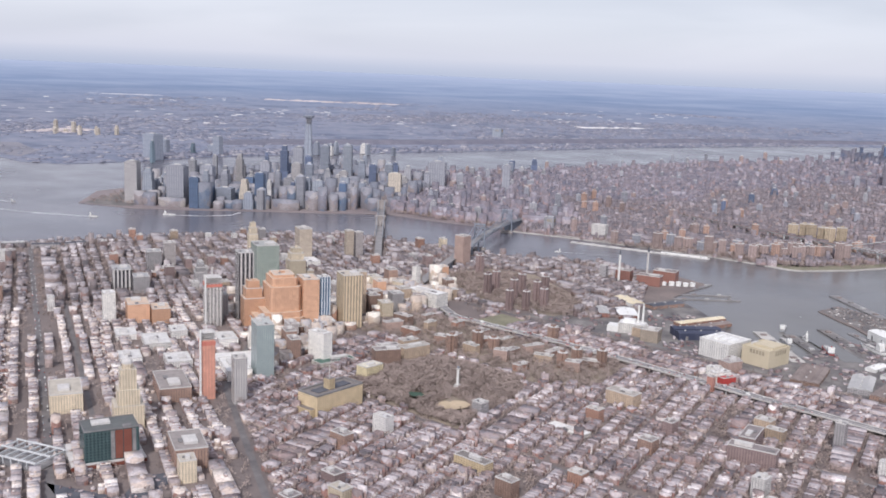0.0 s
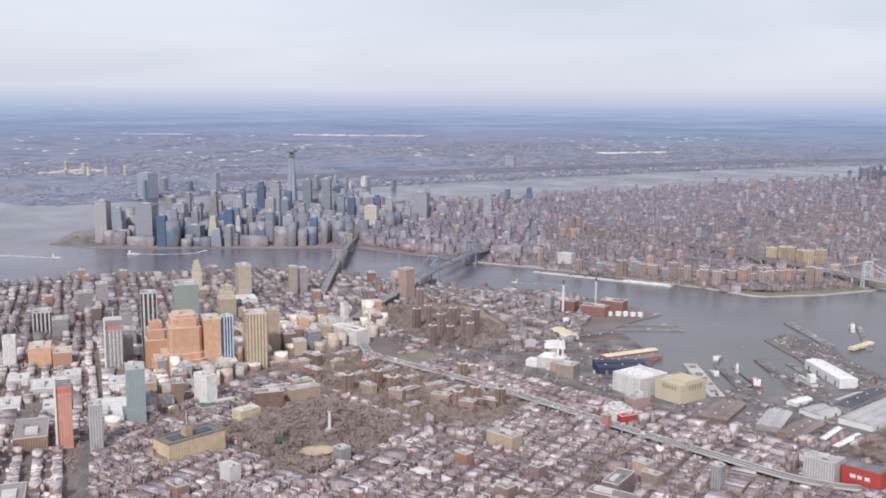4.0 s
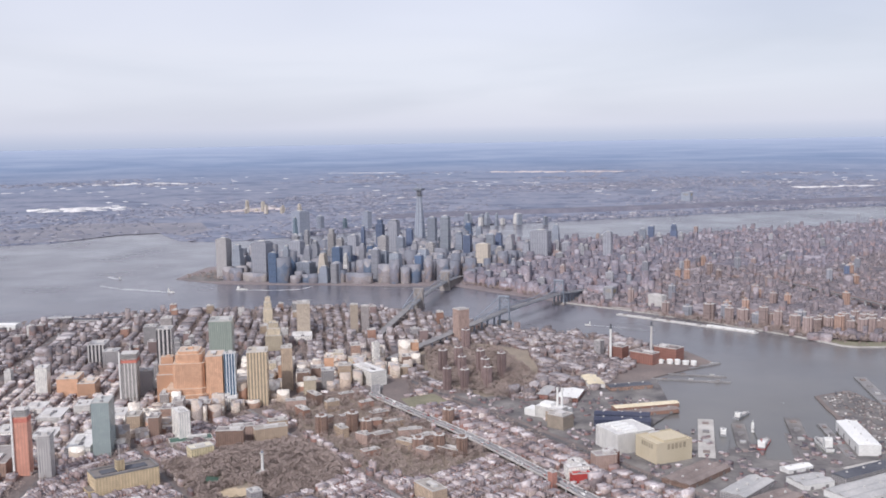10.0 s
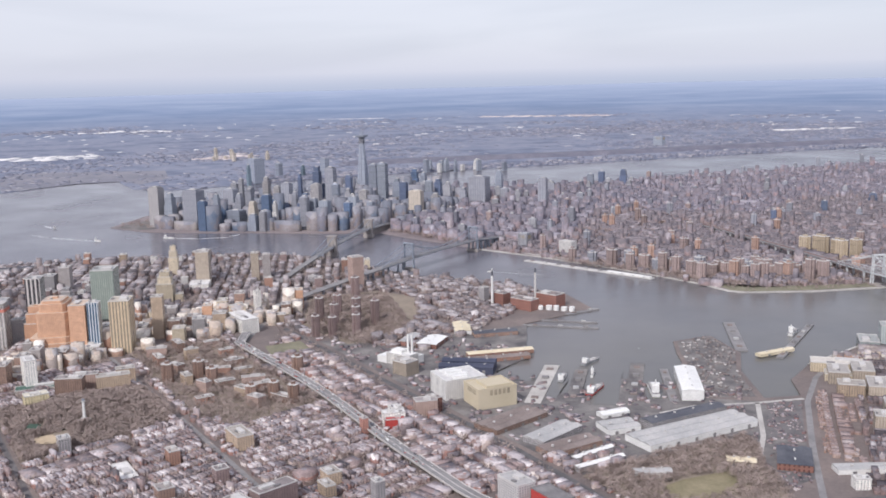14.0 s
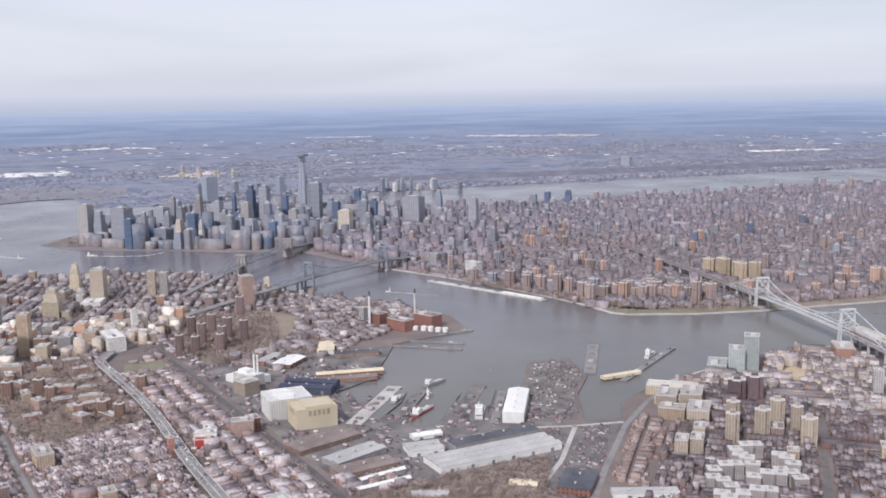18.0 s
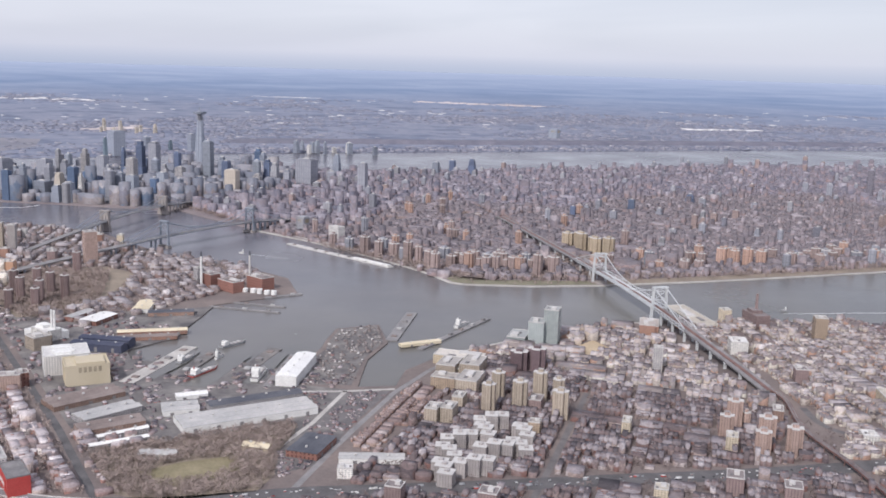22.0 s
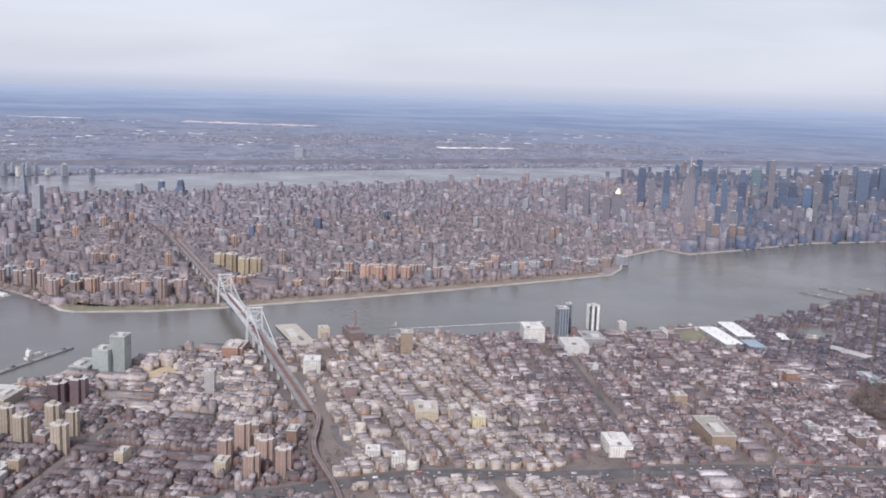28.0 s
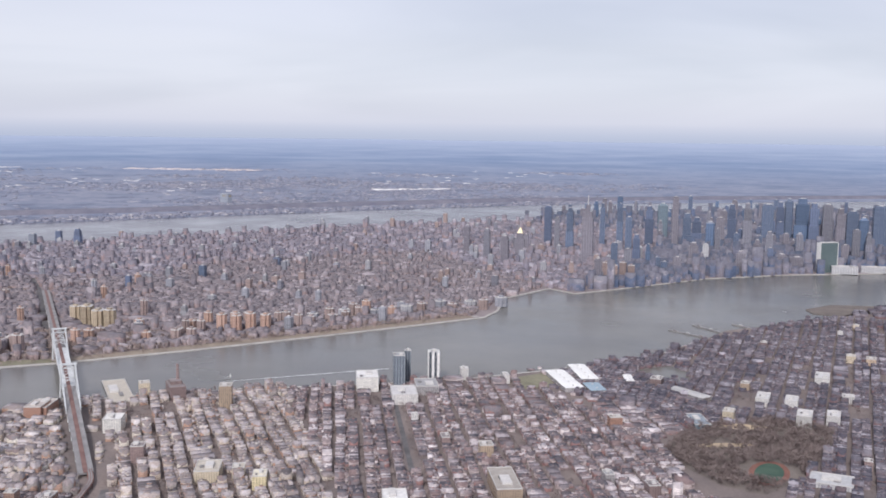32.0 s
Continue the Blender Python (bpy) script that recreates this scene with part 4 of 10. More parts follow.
def site_tower(x, y, w, d, h, turn, mat, label, group=""):
    ob = plot("tower_under_construction", x, y, w, d, turn, label, "tower", group)
    block("wall", mat, ob, -w / 2, w / 2, -d / 2, d / 2, 0, h * 0.88)
    for k in range(4):
        block("floor_slab", M_TRIM, ob, -w / 2, w / 2, -d / 2, d / 2, h * (0.89 + 0.03 * k), h * (0.89 + 0.03 * k) + 0.1)
    block("core", M_TRIM, ob, -w * 0.3, w * 0.3, -d * 0.3, d * 0.3, h * 0.88, h)
    block("netting", M_NETTING, ob, -w / 2 - 0.06, w / 2 + 0.06, -d / 2 - 0.06, d / 2 + 0.06, h * 0.80, h * 0.86, "red safety netting")
    block("hoist", M_SHIPWHITE, ob, w / 2 + 0.05, w / 2 + 0.4, -d / 2 - 0.4, -d / 2 - 0.02, 0, h + 0.6, "white builders' hoist")
    crane_on(ob, -w * 0.2, 0, h, 1.2, 2.2, M_TRIM)
    return ob


def school_block(x, y, w, d, h, turn, mat, label, group=""):
    ob = plot("school", x, y, w, d, turn, label, "school", group)
    block("wall", mat, ob, -w / 2, w / 2, -d / 2, d / 2, 0, h)
    parapet(ob, w, d, h, M_TAR, 0.3, 0.3)
    block("courtyard_roof", M_DARKROOF, ob, -w * 0.36, w * 0.36, -d * 0.2, d * 0.2, h, h + 0.15)
    block("corner_tower", mat, ob, -w * 0.12, w * 0.0, -d * 0.2, d * 0.1, h, h + 2.2)
    block("radio_mast", M_TRIM, ob, -w * 0.065, -w * 0.055, -d * 0.06, -d * 0.04, h + 2.2, h + 5.0)
    block("front_wing", mat, ob, -w / 2 - 1.2, -w / 2 - 0.003, -d * 0.4, d * 0.4, 0, h * 0.4)
    return ob


def bank_tower(x, y, w, d, h, turn, mat, label, group=""):
    ob = plot("clock_tower_building", x, y, w, d, turn, label, "tower", group)
    for k, (s, z0, z1) in enumerate(((1.0, 0, 0.36), (0.74, 0.36, 0.58), (0.55, 0.58, 0.88))):
        block("wall" if k == 0 else "setback", mat, ob, -w * s / 2, w * s / 2, -d * s / 2, d * s / 2, h * z0, h * z1)
    bm = bmesh.new()
    add_prism(bm, ring_of(w * 0.2, 8, 0.39), h * 0.88, h * 0.95)
    part("lantern", bm, mat, ob)
    bm = bmesh.new()
    for k in range(4):
        add_prism(bm, ring_of(w * 0.2 * math.cos(k * 0.38), 10), h * 0.95 + w * 0.2 * math.sin(k * 0.38), h * 0.95 + w * 0.2 * math.sin((k + 1) * 0.38), ring_of(max(0.02, w * 0.2 * math.cos((k + 1) * 0.38)), 10))
    part("dome", bm, M_TRIM, ob, "pale gilt dome")
    for side in (-1, 1):
        bm = bmesh.new()
        bmesh.ops.create_circle(bm, cap_ends=True, segments=20, radius=w * 0.14, matrix=pose(0, side * (d * 0.275 + 0.03), h * 0.82, 90 * side, 0, 0))
        part("clock_face", bm, M_SHIPWHITE, ob)
    return ob


def mural_block(x, y, w, d, h, turn, mat, label, group=""):
    ob = plot("panelled_building", x, y, w, d, turn, label, "building", group)
    block("podium", M_TRIM, ob, -w * 0.75, w * 0.62, -d * 0.6, d * 1.2, 0, 0.9)
    block("podium_wall", F_RUST, ob, -w * 0.76, w * 0.63, -d * 0.62, -d * 0.6, 0.1, 0.7)
    block("wall", mat, ob, -w / 2, w / 2, -d / 2, d / 2, 0.9, h)
    for u0, u1, skin in ((0.06, 0.20, F_RUST), (0.215, 0.36, F_RUST), (0.375, 0.44, M_TAR), (-0.02, 0.05, M_TAR)):
        for side in (-1, 1):
            block("rust_panel" if skin is F_RUST else "dark_panel", skin, ob, w * u0, w * u1, side * (d / 2 + 0.02) - 0.03, side * (d / 2 + 0.02) + 0.03, 1.1, h - 0.2)
    parapet(ob, w, d, h, M_TAR)
    rooftop(ob, w, d, h, 9)
    return ob


def sign_block(x, y, w, d, h, turn, mat, label, group=""):
    ob = plot("storage_warehouse", x, y, w, d, turn, label, "warehouse", group)
    block("wall", mat, ob, -w / 2, w / 2, -d / 2, d / 2, 0, h)
    parapet(ob, w, d, h, M_TAR)
    block("roof_cover", M_TAR, ob, -w / 2 + 0.12, w / 2 - 0.12, -d / 2 + 0.12, d / 2 - 0.12, h, h + 0.05)
    sign = block("sign_board", F_RED, ob, -w * 0.35, w * 0.35, -d / 2 - 0.16, -d / 2 - 0.02, h * 0.3, h * 0.85)
    for i, k in enumerate((0.9, 0.7, 0.8)):
        block("letter_bar", M_SHIPWHITE, sign, -w * 0.27 + w * 0.19 * i, -w * 0.27 + w * 0.19 * i + w * 0.16 * k, -d / 2 - 0.22, -d / 2 - 0.165, h * 0.5, h * 0.68)
    return ob


def white_loft(x, y, w, d, h, turn, mat, label, group=""):
    ob = plot("loft_building", x, y, w, d, turn, label, "building", group)
    block("wall", mat, ob, -w / 2, w / 2, -d / 2, d / 2, 0, h)
    for side in (-1, 1):
        for i in range(13):
            u = -w / 2 + w * (i + 0.5) / 13
            block("pilaster", M_SHIPWHITE, ob, u - 0.09, u + 0.09, side * d / 2 - 0.05, side * d / 2 + 0.09, 0, h)
    parapet(ob, w, d, h, M_SHIPWHITE)
    for i in range(4):
        block("roof_shed", M_BRIGHT, ob, -w * 0.42 + w * 0.23 * i, -w * 0.42 + w * 0.23 * i + w * 0.12, -d * 0.3 + 0.4 * (i % 2), d * 0.1 + 0.4 * (i % 3), h, h + 0.4 + 0.12 * (i % 2))
    return ob


def blank_block(x, y, w, d, h, turn, mat, label, group=""):
    ob = plot("storehouse", x, y, w, d, turn, label, "warehouse", group)
    block("wall", mat, ob, -w / 2, w / 2, -d / 2, d / 2, 0, h)
    for side in (-1, 1):
        for i in range(9):
            u = -w / 2 + w * (i + 0.5) / 9
            block("rib", mat, ob, u - 0.1, u + 0.1, side * d / 2 - 0.05, side * d / 2 + 0.08, 0, h * 0.96)
    for i in range(3, 8):      # weathered louvres below the roof, between the ribs
        for side in (-1, 1):
            u, v = -w / 2 + w * i / 9, -d / 2 + d * i / 9
            block("louvre", M_LOUVRE, ob, u - 0.3, u + 0.3, side * d / 2 - 0.04, side * d / 2 + 0.03, h * 0.7, h * 0.93)
            block("louvre", M_LOUVRE, ob, side * w / 2 - 0.04, side * w / 2 + 0.03, v - 0.32, v + 0.32, h * 0.66, h * 0.93)
    parapet(ob, w, d, h, mat, 0.15, 0.2)
    block("upper_floor", mat, ob, -w * 0.3, w * 0.42, -d * 0.25, d * 0.4, h, h + 0.5)
    block("roof_vent", M_TRIM, ob, -w * 0.42, -w * 0.34, -d * 0.2, d * 0.1, h, h + 0.5)
    return ob


def chimney(parent, x, y, z, h, r, mat, name="smokestack"):
    bm = bmesh.new()
    add_prism(bm, [(x + u, y + v) for u, v in ring_of(r, 12)], z, z + h * 0.9, [(x + u, y + v) for u, v in ring_of(r * 0.72, 12)])
    add_prism(bm, [(x + u, y + v) for u, v in ring_of(r * 0.80, 12)], z + h * 0.9, z + h)
    return part(name, bm, mat, parent)


def power_plant(x, y, w, d, h, turn, mat, label, group=""):
    ob = plot("power_plant", x, y, w, d, turn, label, "power plant", group)
    block("wall", mat, ob, -w / 2, w / 2, -d / 2, d / 2, 0, h)
    block("low_wing", M_SHIPWHITE, ob, -w / 2 - 3.0, -w / 2 - 0.003, -d / 2, d * 0.4, 0, h * 0.6)
    block("filter_house", M_BRIGHT, ob, -w * 0.35, w * 0.1, -d * 0.3, d * 0.3, h, h + 0.8)
    block("annex", M_SHIPWHITE, ob, -w * 0.2, w * 0.5, d / 2 + 0.003, d / 2 + 2.0, 0, h * 0.7)
    for u in (0.18, 0.36):
        chimney(ob, w * u, d * 0.2, 0, 7.4, 0.34, M_SHIPWHITE)
    return ob


def sugar_house(x, y, w, d, h, turn, mat, label, group=""):
    ob = plot("sugar_refinery", x, y, w, d, turn, label, "factory", group)
    block("wall", mat, ob, -w / 2, w / 2, -d / 2, d / 2, 0, h)
    block("tall_wing", mat, ob, -w * 0.32, w * 0.1, -d * 0.35, d * 0.35, h, h + 0.9)
    parapet(ob, w, d, h, mat)
    chimney(ob, -w * 0.2, d * 0.2, h + 0.9, 4.2, 0.45, mat)
    return ob


def cross_tower(x, y, w, d, h, turn, mat, label, group=""):
    ob = plot("housing_tower", x, y, w, d, turn, label, "tower", group)
    a, b, p, q = w / 2, d / 2, w * 0.24, d * 0.24
    ring = [(-p, -b), (p, -b), (p, -q), (a, -q), (a, q), (p, q), (p, b), (-p, b), (-p, q), (-a, q), (-a, -q), (-p, -q)]
    bm = bmesh.new()
    add_prism(bm, ring, 0, h)
    part("wall", bm, mat, ob)
    bm = bmesh.new()
    add_prism(bm, [(u * 1.02, v * 1.02) for u, v in ring], h, h + 0.14)
    part("roof_edge", bm, M_TRIM, ob)
    block("lift_house", mat, ob, -p * 0.8, p * 0.8, -q * 0.8, q * 0.8, h + 0.14, h + 0.75)
    return ob


def zigzag_block(x, y, w, d, h, turn, mat, label, group=""):
    """Low flats of three wings set off from one another, each with its own roof edge and stair head."""
    ob = plot("apartment_flats", x, y, w, d, turn, label, "building", group)
    for k, (u, v, up) in enumerate(((-0.34, -0.3, 0.9), (0.02, 0.1, 1.05), (0.36, 0.42, 0.95))):
        wing = block("wing", mat, ob, w * (u - 0.2), w * (u + 0.19), d * (v - 0.42), d * (v + 0.42), 0, h * up)
        block("roof_edge", M_TRIM, wing, w * (u - 0.21), w * (u + 0.2), d * (v - 0.44), d * (v + 0.44), h * up, h * up + 0.07)
        block("stair_head", mat, wing, w * (u - 0.06), w * (u + 0.06), d * (v - 0.1), d * (v + 0.16), h * up + 0.07, h * up + 0.4)
    return ob


def skyline_tower(x, y, w, d, h, turn, mat, label, group=""):
    r = random.Random(round(x * 3 + y * 17))
    name = {"mid-island towers": "mid_rise_block", "far shore towers": "far_tower", "far inland towers": "far_tower", "midtown towers": "midtown_skyscraper"}.get(group, "skyscraper")
    ob = plot(name, x, y, w, d, turn, label, "skyscraper", group)
    style = r.random()
    if style < 0.45:
        block("wall", mat, ob, -w / 2, w / 2, -d / 2, d / 2, 0, h * 0.97)
        block("crown", mat, ob, -w * 0.38, w * 0.38, -d * 0.38, d * 0.38, h * 0.97, h)
    elif style < 0.8:
        k = r.uniform(0.45, 0.7)
        block("wall", mat, ob, -w / 2, w / 2, -d / 2, d / 2, 0, h * k)
        block("setback", mat, ob, -w * 0.42, w * 0.42, -d * 0.42, d * 0.42, h * k, h * 0.9)
        block("crown", mat, ob, -w * 0.28, w * 0.28, -d * 0.28, d * 0.28, h * 0.9, h)
    else:
        block("wall", mat, ob, -w / 2, w / 2, -d / 2, d / 2, 0, h * 0.95, chamfer=min(w, d) * 0.15)
        bm = bmesh.new()
        add_prism(bm, [(-w * 0.4, -d * 0.4), (w * 0.4, -d * 0.4), (w * 0.4, d * 0.4), (-w * 0.4, d * 0.4)], h * 0.95, h, [(-w * 0.2, -d * 0.2), (w * 0.2, -d * 0.2), (w * 0.2, d * 0.2), (-w * 0.2, d * 0.2)])
        part("crown", bm, mat, ob)
    block("cooling_plant", M_TRIM, ob, -w * 0.15, w * 0.2, -d * 0.18, d * 0.1, h, h + 0.35)
    return ob


def taper_tower(x, y, w, d, h, turn, mat, label, group=""):
    ob = plot("sloping_tower", x, y, w, d, turn, label, "skyscraper", group)
    bm = bmesh.new()
    lo, hi = w / 2, w * 0.22
    add_prism(bm, [(-lo, -d / 2), (lo, -d / 2), (lo, d / 2), (-lo, d / 2)], 0, h * 0.94, [(-hi, -d * 0.4), (hi, -d * 0.4), (hi, d * 0.4), (-hi, d * 0.4)])
    part("wall", bm, mat, ob)
    block("crown", mat, ob, -hi * 0.9, hi * 0.9, -d * 0.3, d * 0.3, h * 0.94, h)
    return ob


def un_slab(x, y, w, d, h, turn, mat, label, group=""):
    ob = plot("glass_slab", x, y, w, d, turn, label, "skyscraper", group)
    block("glass_wall", mat, ob, -w / 2, w / 2, -d / 2, d / 2, 0, h)
    for side in (-1, 1):
        block("end_wall", M_SHIPWHITE, ob, *sorted((side * w / 2, side * (w / 2 + 0.35))), -d / 2 - 0.02, d / 2 + 0.02, 0, h + 0.1, "white marble end wall")
    block("roof_screen", M_TRIM, ob, -w * 0.45, w * 0.45, -d * 0.35, d * 0.35, h, h + 0.4)
    return ob


def empire_tower(x, y, w, d, h, turn, mat, label, group=""):
    ob = plot("stepped_skyscraper", x, y, w, d, turn, label, "skyscraper", group)
    for k, (s, z0, z1) in enumerate(((1.4, 0, 0.16), (1.0, 0.16, 0.68), (0.8, 0.68, 0.76), (0.35, 0.76, 0.86))):
        block("wall" if k == 1 else "setback", mat, ob, -w * s / 2, w * s / 2, -d * s / 2, d * s / 2, h * z0, h * z1)
    chimney(ob, 0, 0, h * 0.86, h * 0.14, 0.25, M_TRIM, "spire")
    return ob


def gold_tower(x, y, w, d, h, turn, mat, label, group=""):
    ob = plot("gold_topped_tower", x, y, w, d, turn, label, "skyscraper", group)
    block("wall", mat, ob, -w * 0.8, w * 0.8, -d * 0.8, d * 0.8, 0, h * 0.6)
    block("shaft", mat, ob, -w / 2, w / 2, -d / 2, d / 2, h * 0.6, h * 0.8)
    bm = bmesh.new()
    add_prism(bm, [(-w / 2, -d / 2), (w / 2, -d / 2), (w / 2, d / 2), (-w / 2, d / 2)], h * 0.8, h, [(-0.05, -0.05), (0.05, -0.05), (0.05, 0.05), (-0.05, 0.05)])
    part("roof", bm, M_GOLD, ob, "gilded pyramid roof")
    return ob


def new_tower(x, y, h):
    """The tallest tower, still unfinished: a tapering glass shaft with cut corners, bare floors and cranes on top."""
    ob = plot("tallest_tower", x, y, 6.2, 6.2, 35, "unfinished tapering glass skyscraper with cranes on top", "skyscraper", "")
    a, c = 2.9, 1.9
    low = [(-a, -a), (0, -a), (a, -a), (a, 0), (a, a), (0, a), (-a, a), (-a, 0)]
    top = [(-c * 0.62, -c * 0.62), (0, -c), (c * 0.62, -c * 0.62), (c, 0), (c * 0.62, c * 0.62), (0, c), (-c * 0.62, c * 0.62), (-c, 0)]
    block("base", F_GREYBLUE, ob, -3.0, 3.0, -3.0, 3.0, 0, 5.5)
    bm = bmesh.new()
    add_prism(bm, low, 5.5, h * 0.86, top)
    part("shaft", bm, F_GREYBLUE, ob)
    bm = bmesh.new()
    for k in range(9):
        block("bare_floor", F_GREYBROWN, ob, -1.55, 1.55, -1.55, 1.55, h * 0.86 + k * 0.42, h * 0.86 + k * 0.42 + 0.2)
    add_box(bm, -0.8, 0.8, -0.8, 0.8, h * 0.86, h * 0.86 + 4.4)
    part("core", bm, F_GREYBROWN, ob)
    block("scaffold_deck", F_GREYBLUE, ob, -2.6, 2.6, -2.6, 2.6, h * 0.955, h * 0.985)
    for u, v in ((-1.7, 1.2), (1.7, -1.2)):
        crane_on(ob, u, v, h * 0.985, 1.4, 1.6, F_GREYBLUE)
    chimney(ob, 0, 0, h * 0.985, 2.6, 0.3, F_GREYBLUE, "core_mast")


new_tower(-318.3, 235.2, 39.5)


# ---- bridges ----
def suspension_bridge(name, label, a, b, high, deck_z, wide, ends, steel, style):
    """Towers at a and b; the local x runs from a to b. ends: lengths and heights of the approaches behind a and past b."""
    span = math.hypot(b[0] - a[0], b[1] - a[1])
    turn = math.degrees(math.atan2(b[1] - a[1], b[0] - a[0]))
    ob = thing(name, a[0], a[1], 0.0, turn, label, "bridge")
    hw = wide / 2
    (la, za), (lb, zb) = ends
    for tx in (0, span):
        bm = bmesh.new()
        add_box(bm, -1.0 + tx, 1.0 + tx, -hw - 0.9, hw + 0.9, -0.8, 0.9 if style != "stone" else 1.6)
        part("pier", bm, M_STONE, ob)
        bm = bmesh.new()
        if style == "stone":
            for v in (-hw, 0, hw):
                add_box(bm, tx - 0.75, tx + 0.75, v - 0.55, v + 0.55, 1.6, high - 1.1)
            add_box(bm, tx - 0.85, tx + 0.85, -hw - 0.7, hw + 0.7, high - 1.1, high - 0.35)
            add_box(bm, tx - 1.0, tx + 1.0, -hw - 0.85, hw + 0.85, high - 0.345, high)
            for v in (-hw / 2, hw / 2):
                add_prism(bm, [(tx - 0.74, v - hw * 0.28), (tx + 0.74, v - hw * 0.28), (tx + 0.74, v + hw * 0.28), (tx - 0.74, v + hw * 0.28)], high - 2.0, high - 1.105, [(tx - 0.74, v - hw * 0.45), (tx + 0.74, v - hw * 0.45), (tx + 0.74, v + hw * 0.45), (tx - 0.74, v + hw * 0.45)])
        else:
            lean = 0.75 if style == "lattice" else 0.3
            for v in (-hw - 0.25, hw + 0.25):
                for e in (-1, 1):
                    add_bar(bm, (tx + e * lean, v * 1.12, 0.8), (tx + e * lean * 0.45, v * 0.92, high), 0.22, 5)
                for k in range(7):
                    z0, z1 = 0.9 + (high - 0.9) * k / 7, 0.9 + (high - 0.9) * (k + 1) / 7
                    s0, s1 = lean * (1 - 0.55 * k / 7), lean * (1 - 0.55 * (k + 1) / 7)
                    add_bar(bm, (tx - s0, v, z0), (tx + s1, v, z1), 0.08, 4)
                    add_bar(bm, (tx + s0, v, z0), (tx - s1, v, z1), 0.08, 4)
            for z0, z1 in ((deck_z + 0.9, deck_z + 2.4), (deck_z + 2.4, high - 1.0), (high - 1.0, high)):
                add_bar(bm, (tx, -hw, z0), (tx, hw, z1), 0.11, 4)
                add_bar(bm, (tx, hw, z0), (tx, -hw, z1), 0.11, 4)
                add_bar(bm, (tx, -hw, z1), (tx, hw, z1), 0.16, 4)
            add_box(bm, tx - 0.5, tx + 0.5, -hw - 0.5, hw + 0.5, high - 0.05, high + 0.3)
        part("tower", bm, M_STONE if style == "stone" else steel, ob)

    def road(x):
        if x < 0:
            return za + (deck_z - za) * max(0, 1 + x / la) ** 0.8
        if x > span:
            return zb + (deck_z - zb) * max(0, 1 - (x - span) / lb) ** 0.8
        return deck_z + 0.35 * math.sin(math.pi * x / span)

    def strip(x0, x1, n, half, z_off, thick, mat, what):
        bm = bmesh.new()
        rows = []
        for i in range(n + 1):
            x = x0 + (x1 - x0) * i / n
            z = road(x) + z_off
            rows.append([bm.verts.new(p) for p in ((x, -half, z), (x, half, z), (x, half, z - thick), (x, -half, z - thick))])
        for p, q in zip(rows, rows[1:]):
            for i in range(4):
                bm.faces.new((p[i], p[(i + 1) % 4], q[(i + 1) % 4], q[i]))
        bm.faces.new(rows[0][::-1])
        bm.faces.new(rows[-1])
        return part(what, bm, mat, ob)

    strip(0, span, 24, hw, 0, 0.35, M_DECK if style != "lattice" else steel, "deck")
    strip(-la, -0.02, 24, hw * 0.92, 0, 0.4, M_DECK, "approach_deck")
    strip(span + 0.02, span + lb, 24, hw * 0.92, 0, 0.4, M_DECK, "approach_deck")
    if style == "lattice":
        strip(-la, span + lb, 60, hw * 0.28, 0.12, 0.1, M_RUSTDECK, "rail_track")
    side_a, side_b = min(la, span * 0.42), min(lb, span * 0.42)
    for v in (-hw, hw):
        bm = bmesh.new()
        n = 40
        for i in range(n):      # stiffening truss
            x0, x1 = -side_a + (span + side_a + side_b) * i / n, -side_a + (span + side_a + side_b) * (i + 1) / n
            add_bar(bm, (x0, v, road(x0) - 0.2), (x1, v, road(x1) + 0.75), 0.05, 4)
            add_bar(bm, (x0, v, road(x0) + 0.75), (x1, v, road(x1) - 0.2), 0.05, 4)
            add_bar(bm, (x0, v, road(x0) + 0.75), (x1, v, road(x1) + 0.75), 0.09, 4)
            add_bar(bm, (x0, v, road(x0) - 0.2), (x1, v, road(x1) - 0.2), 0.09, 4)
        part("stiffening_truss", bm, steel, ob)
        bm = bmesh.new()
        places = [(-side_a, road(-side_a) + 0.5)]
        low = deck_z + 1.0
        places += [(span * i / 16, low + (high - low) * (2 * i / 16 - 1) ** 2) for i in range(17)]
        places.append((span + side_b, road(span + side_b) + 0.5))
        for (x0, z0), (x1, z1) in zip(places, places[1:]):
            add_bar(bm, (x0, v, z0), (x1, v, z1), 0.13, 6)
        part("main_cable", bm, steel, ob)
        bm = bmesh.new()
        for i in range(1, 32):
            x = span * i / 32
            add_bar(bm, (x, v, road(x) + 0.7), (x, v, low + (high - low) * (2 * i / 32 - 1) ** 2), 0.03, 4)
        tagged(part("suspenders", bm, steel, ob), kind="stuff")
    for x in [-la * (i + 0.6) / 14 for i in range(13)] + [span + lb * (i + 0.6) / 8 for i in range(7)]:
        if road(x) < 1.1:
            continue
        bm = bmesh.new()
        for v in (-hw * 0.7, hw * 0.7):
            add_box(bm, x - 0.22, x + 0.22, v - 0.3, v + 0.3, -0.5, road(x) - 0.42)
        add_box(bm, x - 0.3, x + 0.3, -hw * 0.9, hw * 0.9, road(x) - 0.8, road(x) - 0.41)
        part("approach_bent", bm, steel if style != "stone" else M_STONE, ob)
    c, s = math.cos(radians(turn)), math.sin(radians(turn))
    KEEP_LINES.append(([(a[0] - c * la, a[1] - s * la), (a[0] + c * (span + lb), a[1] + s * (span + lb))], hw + 1.1))
    return ob


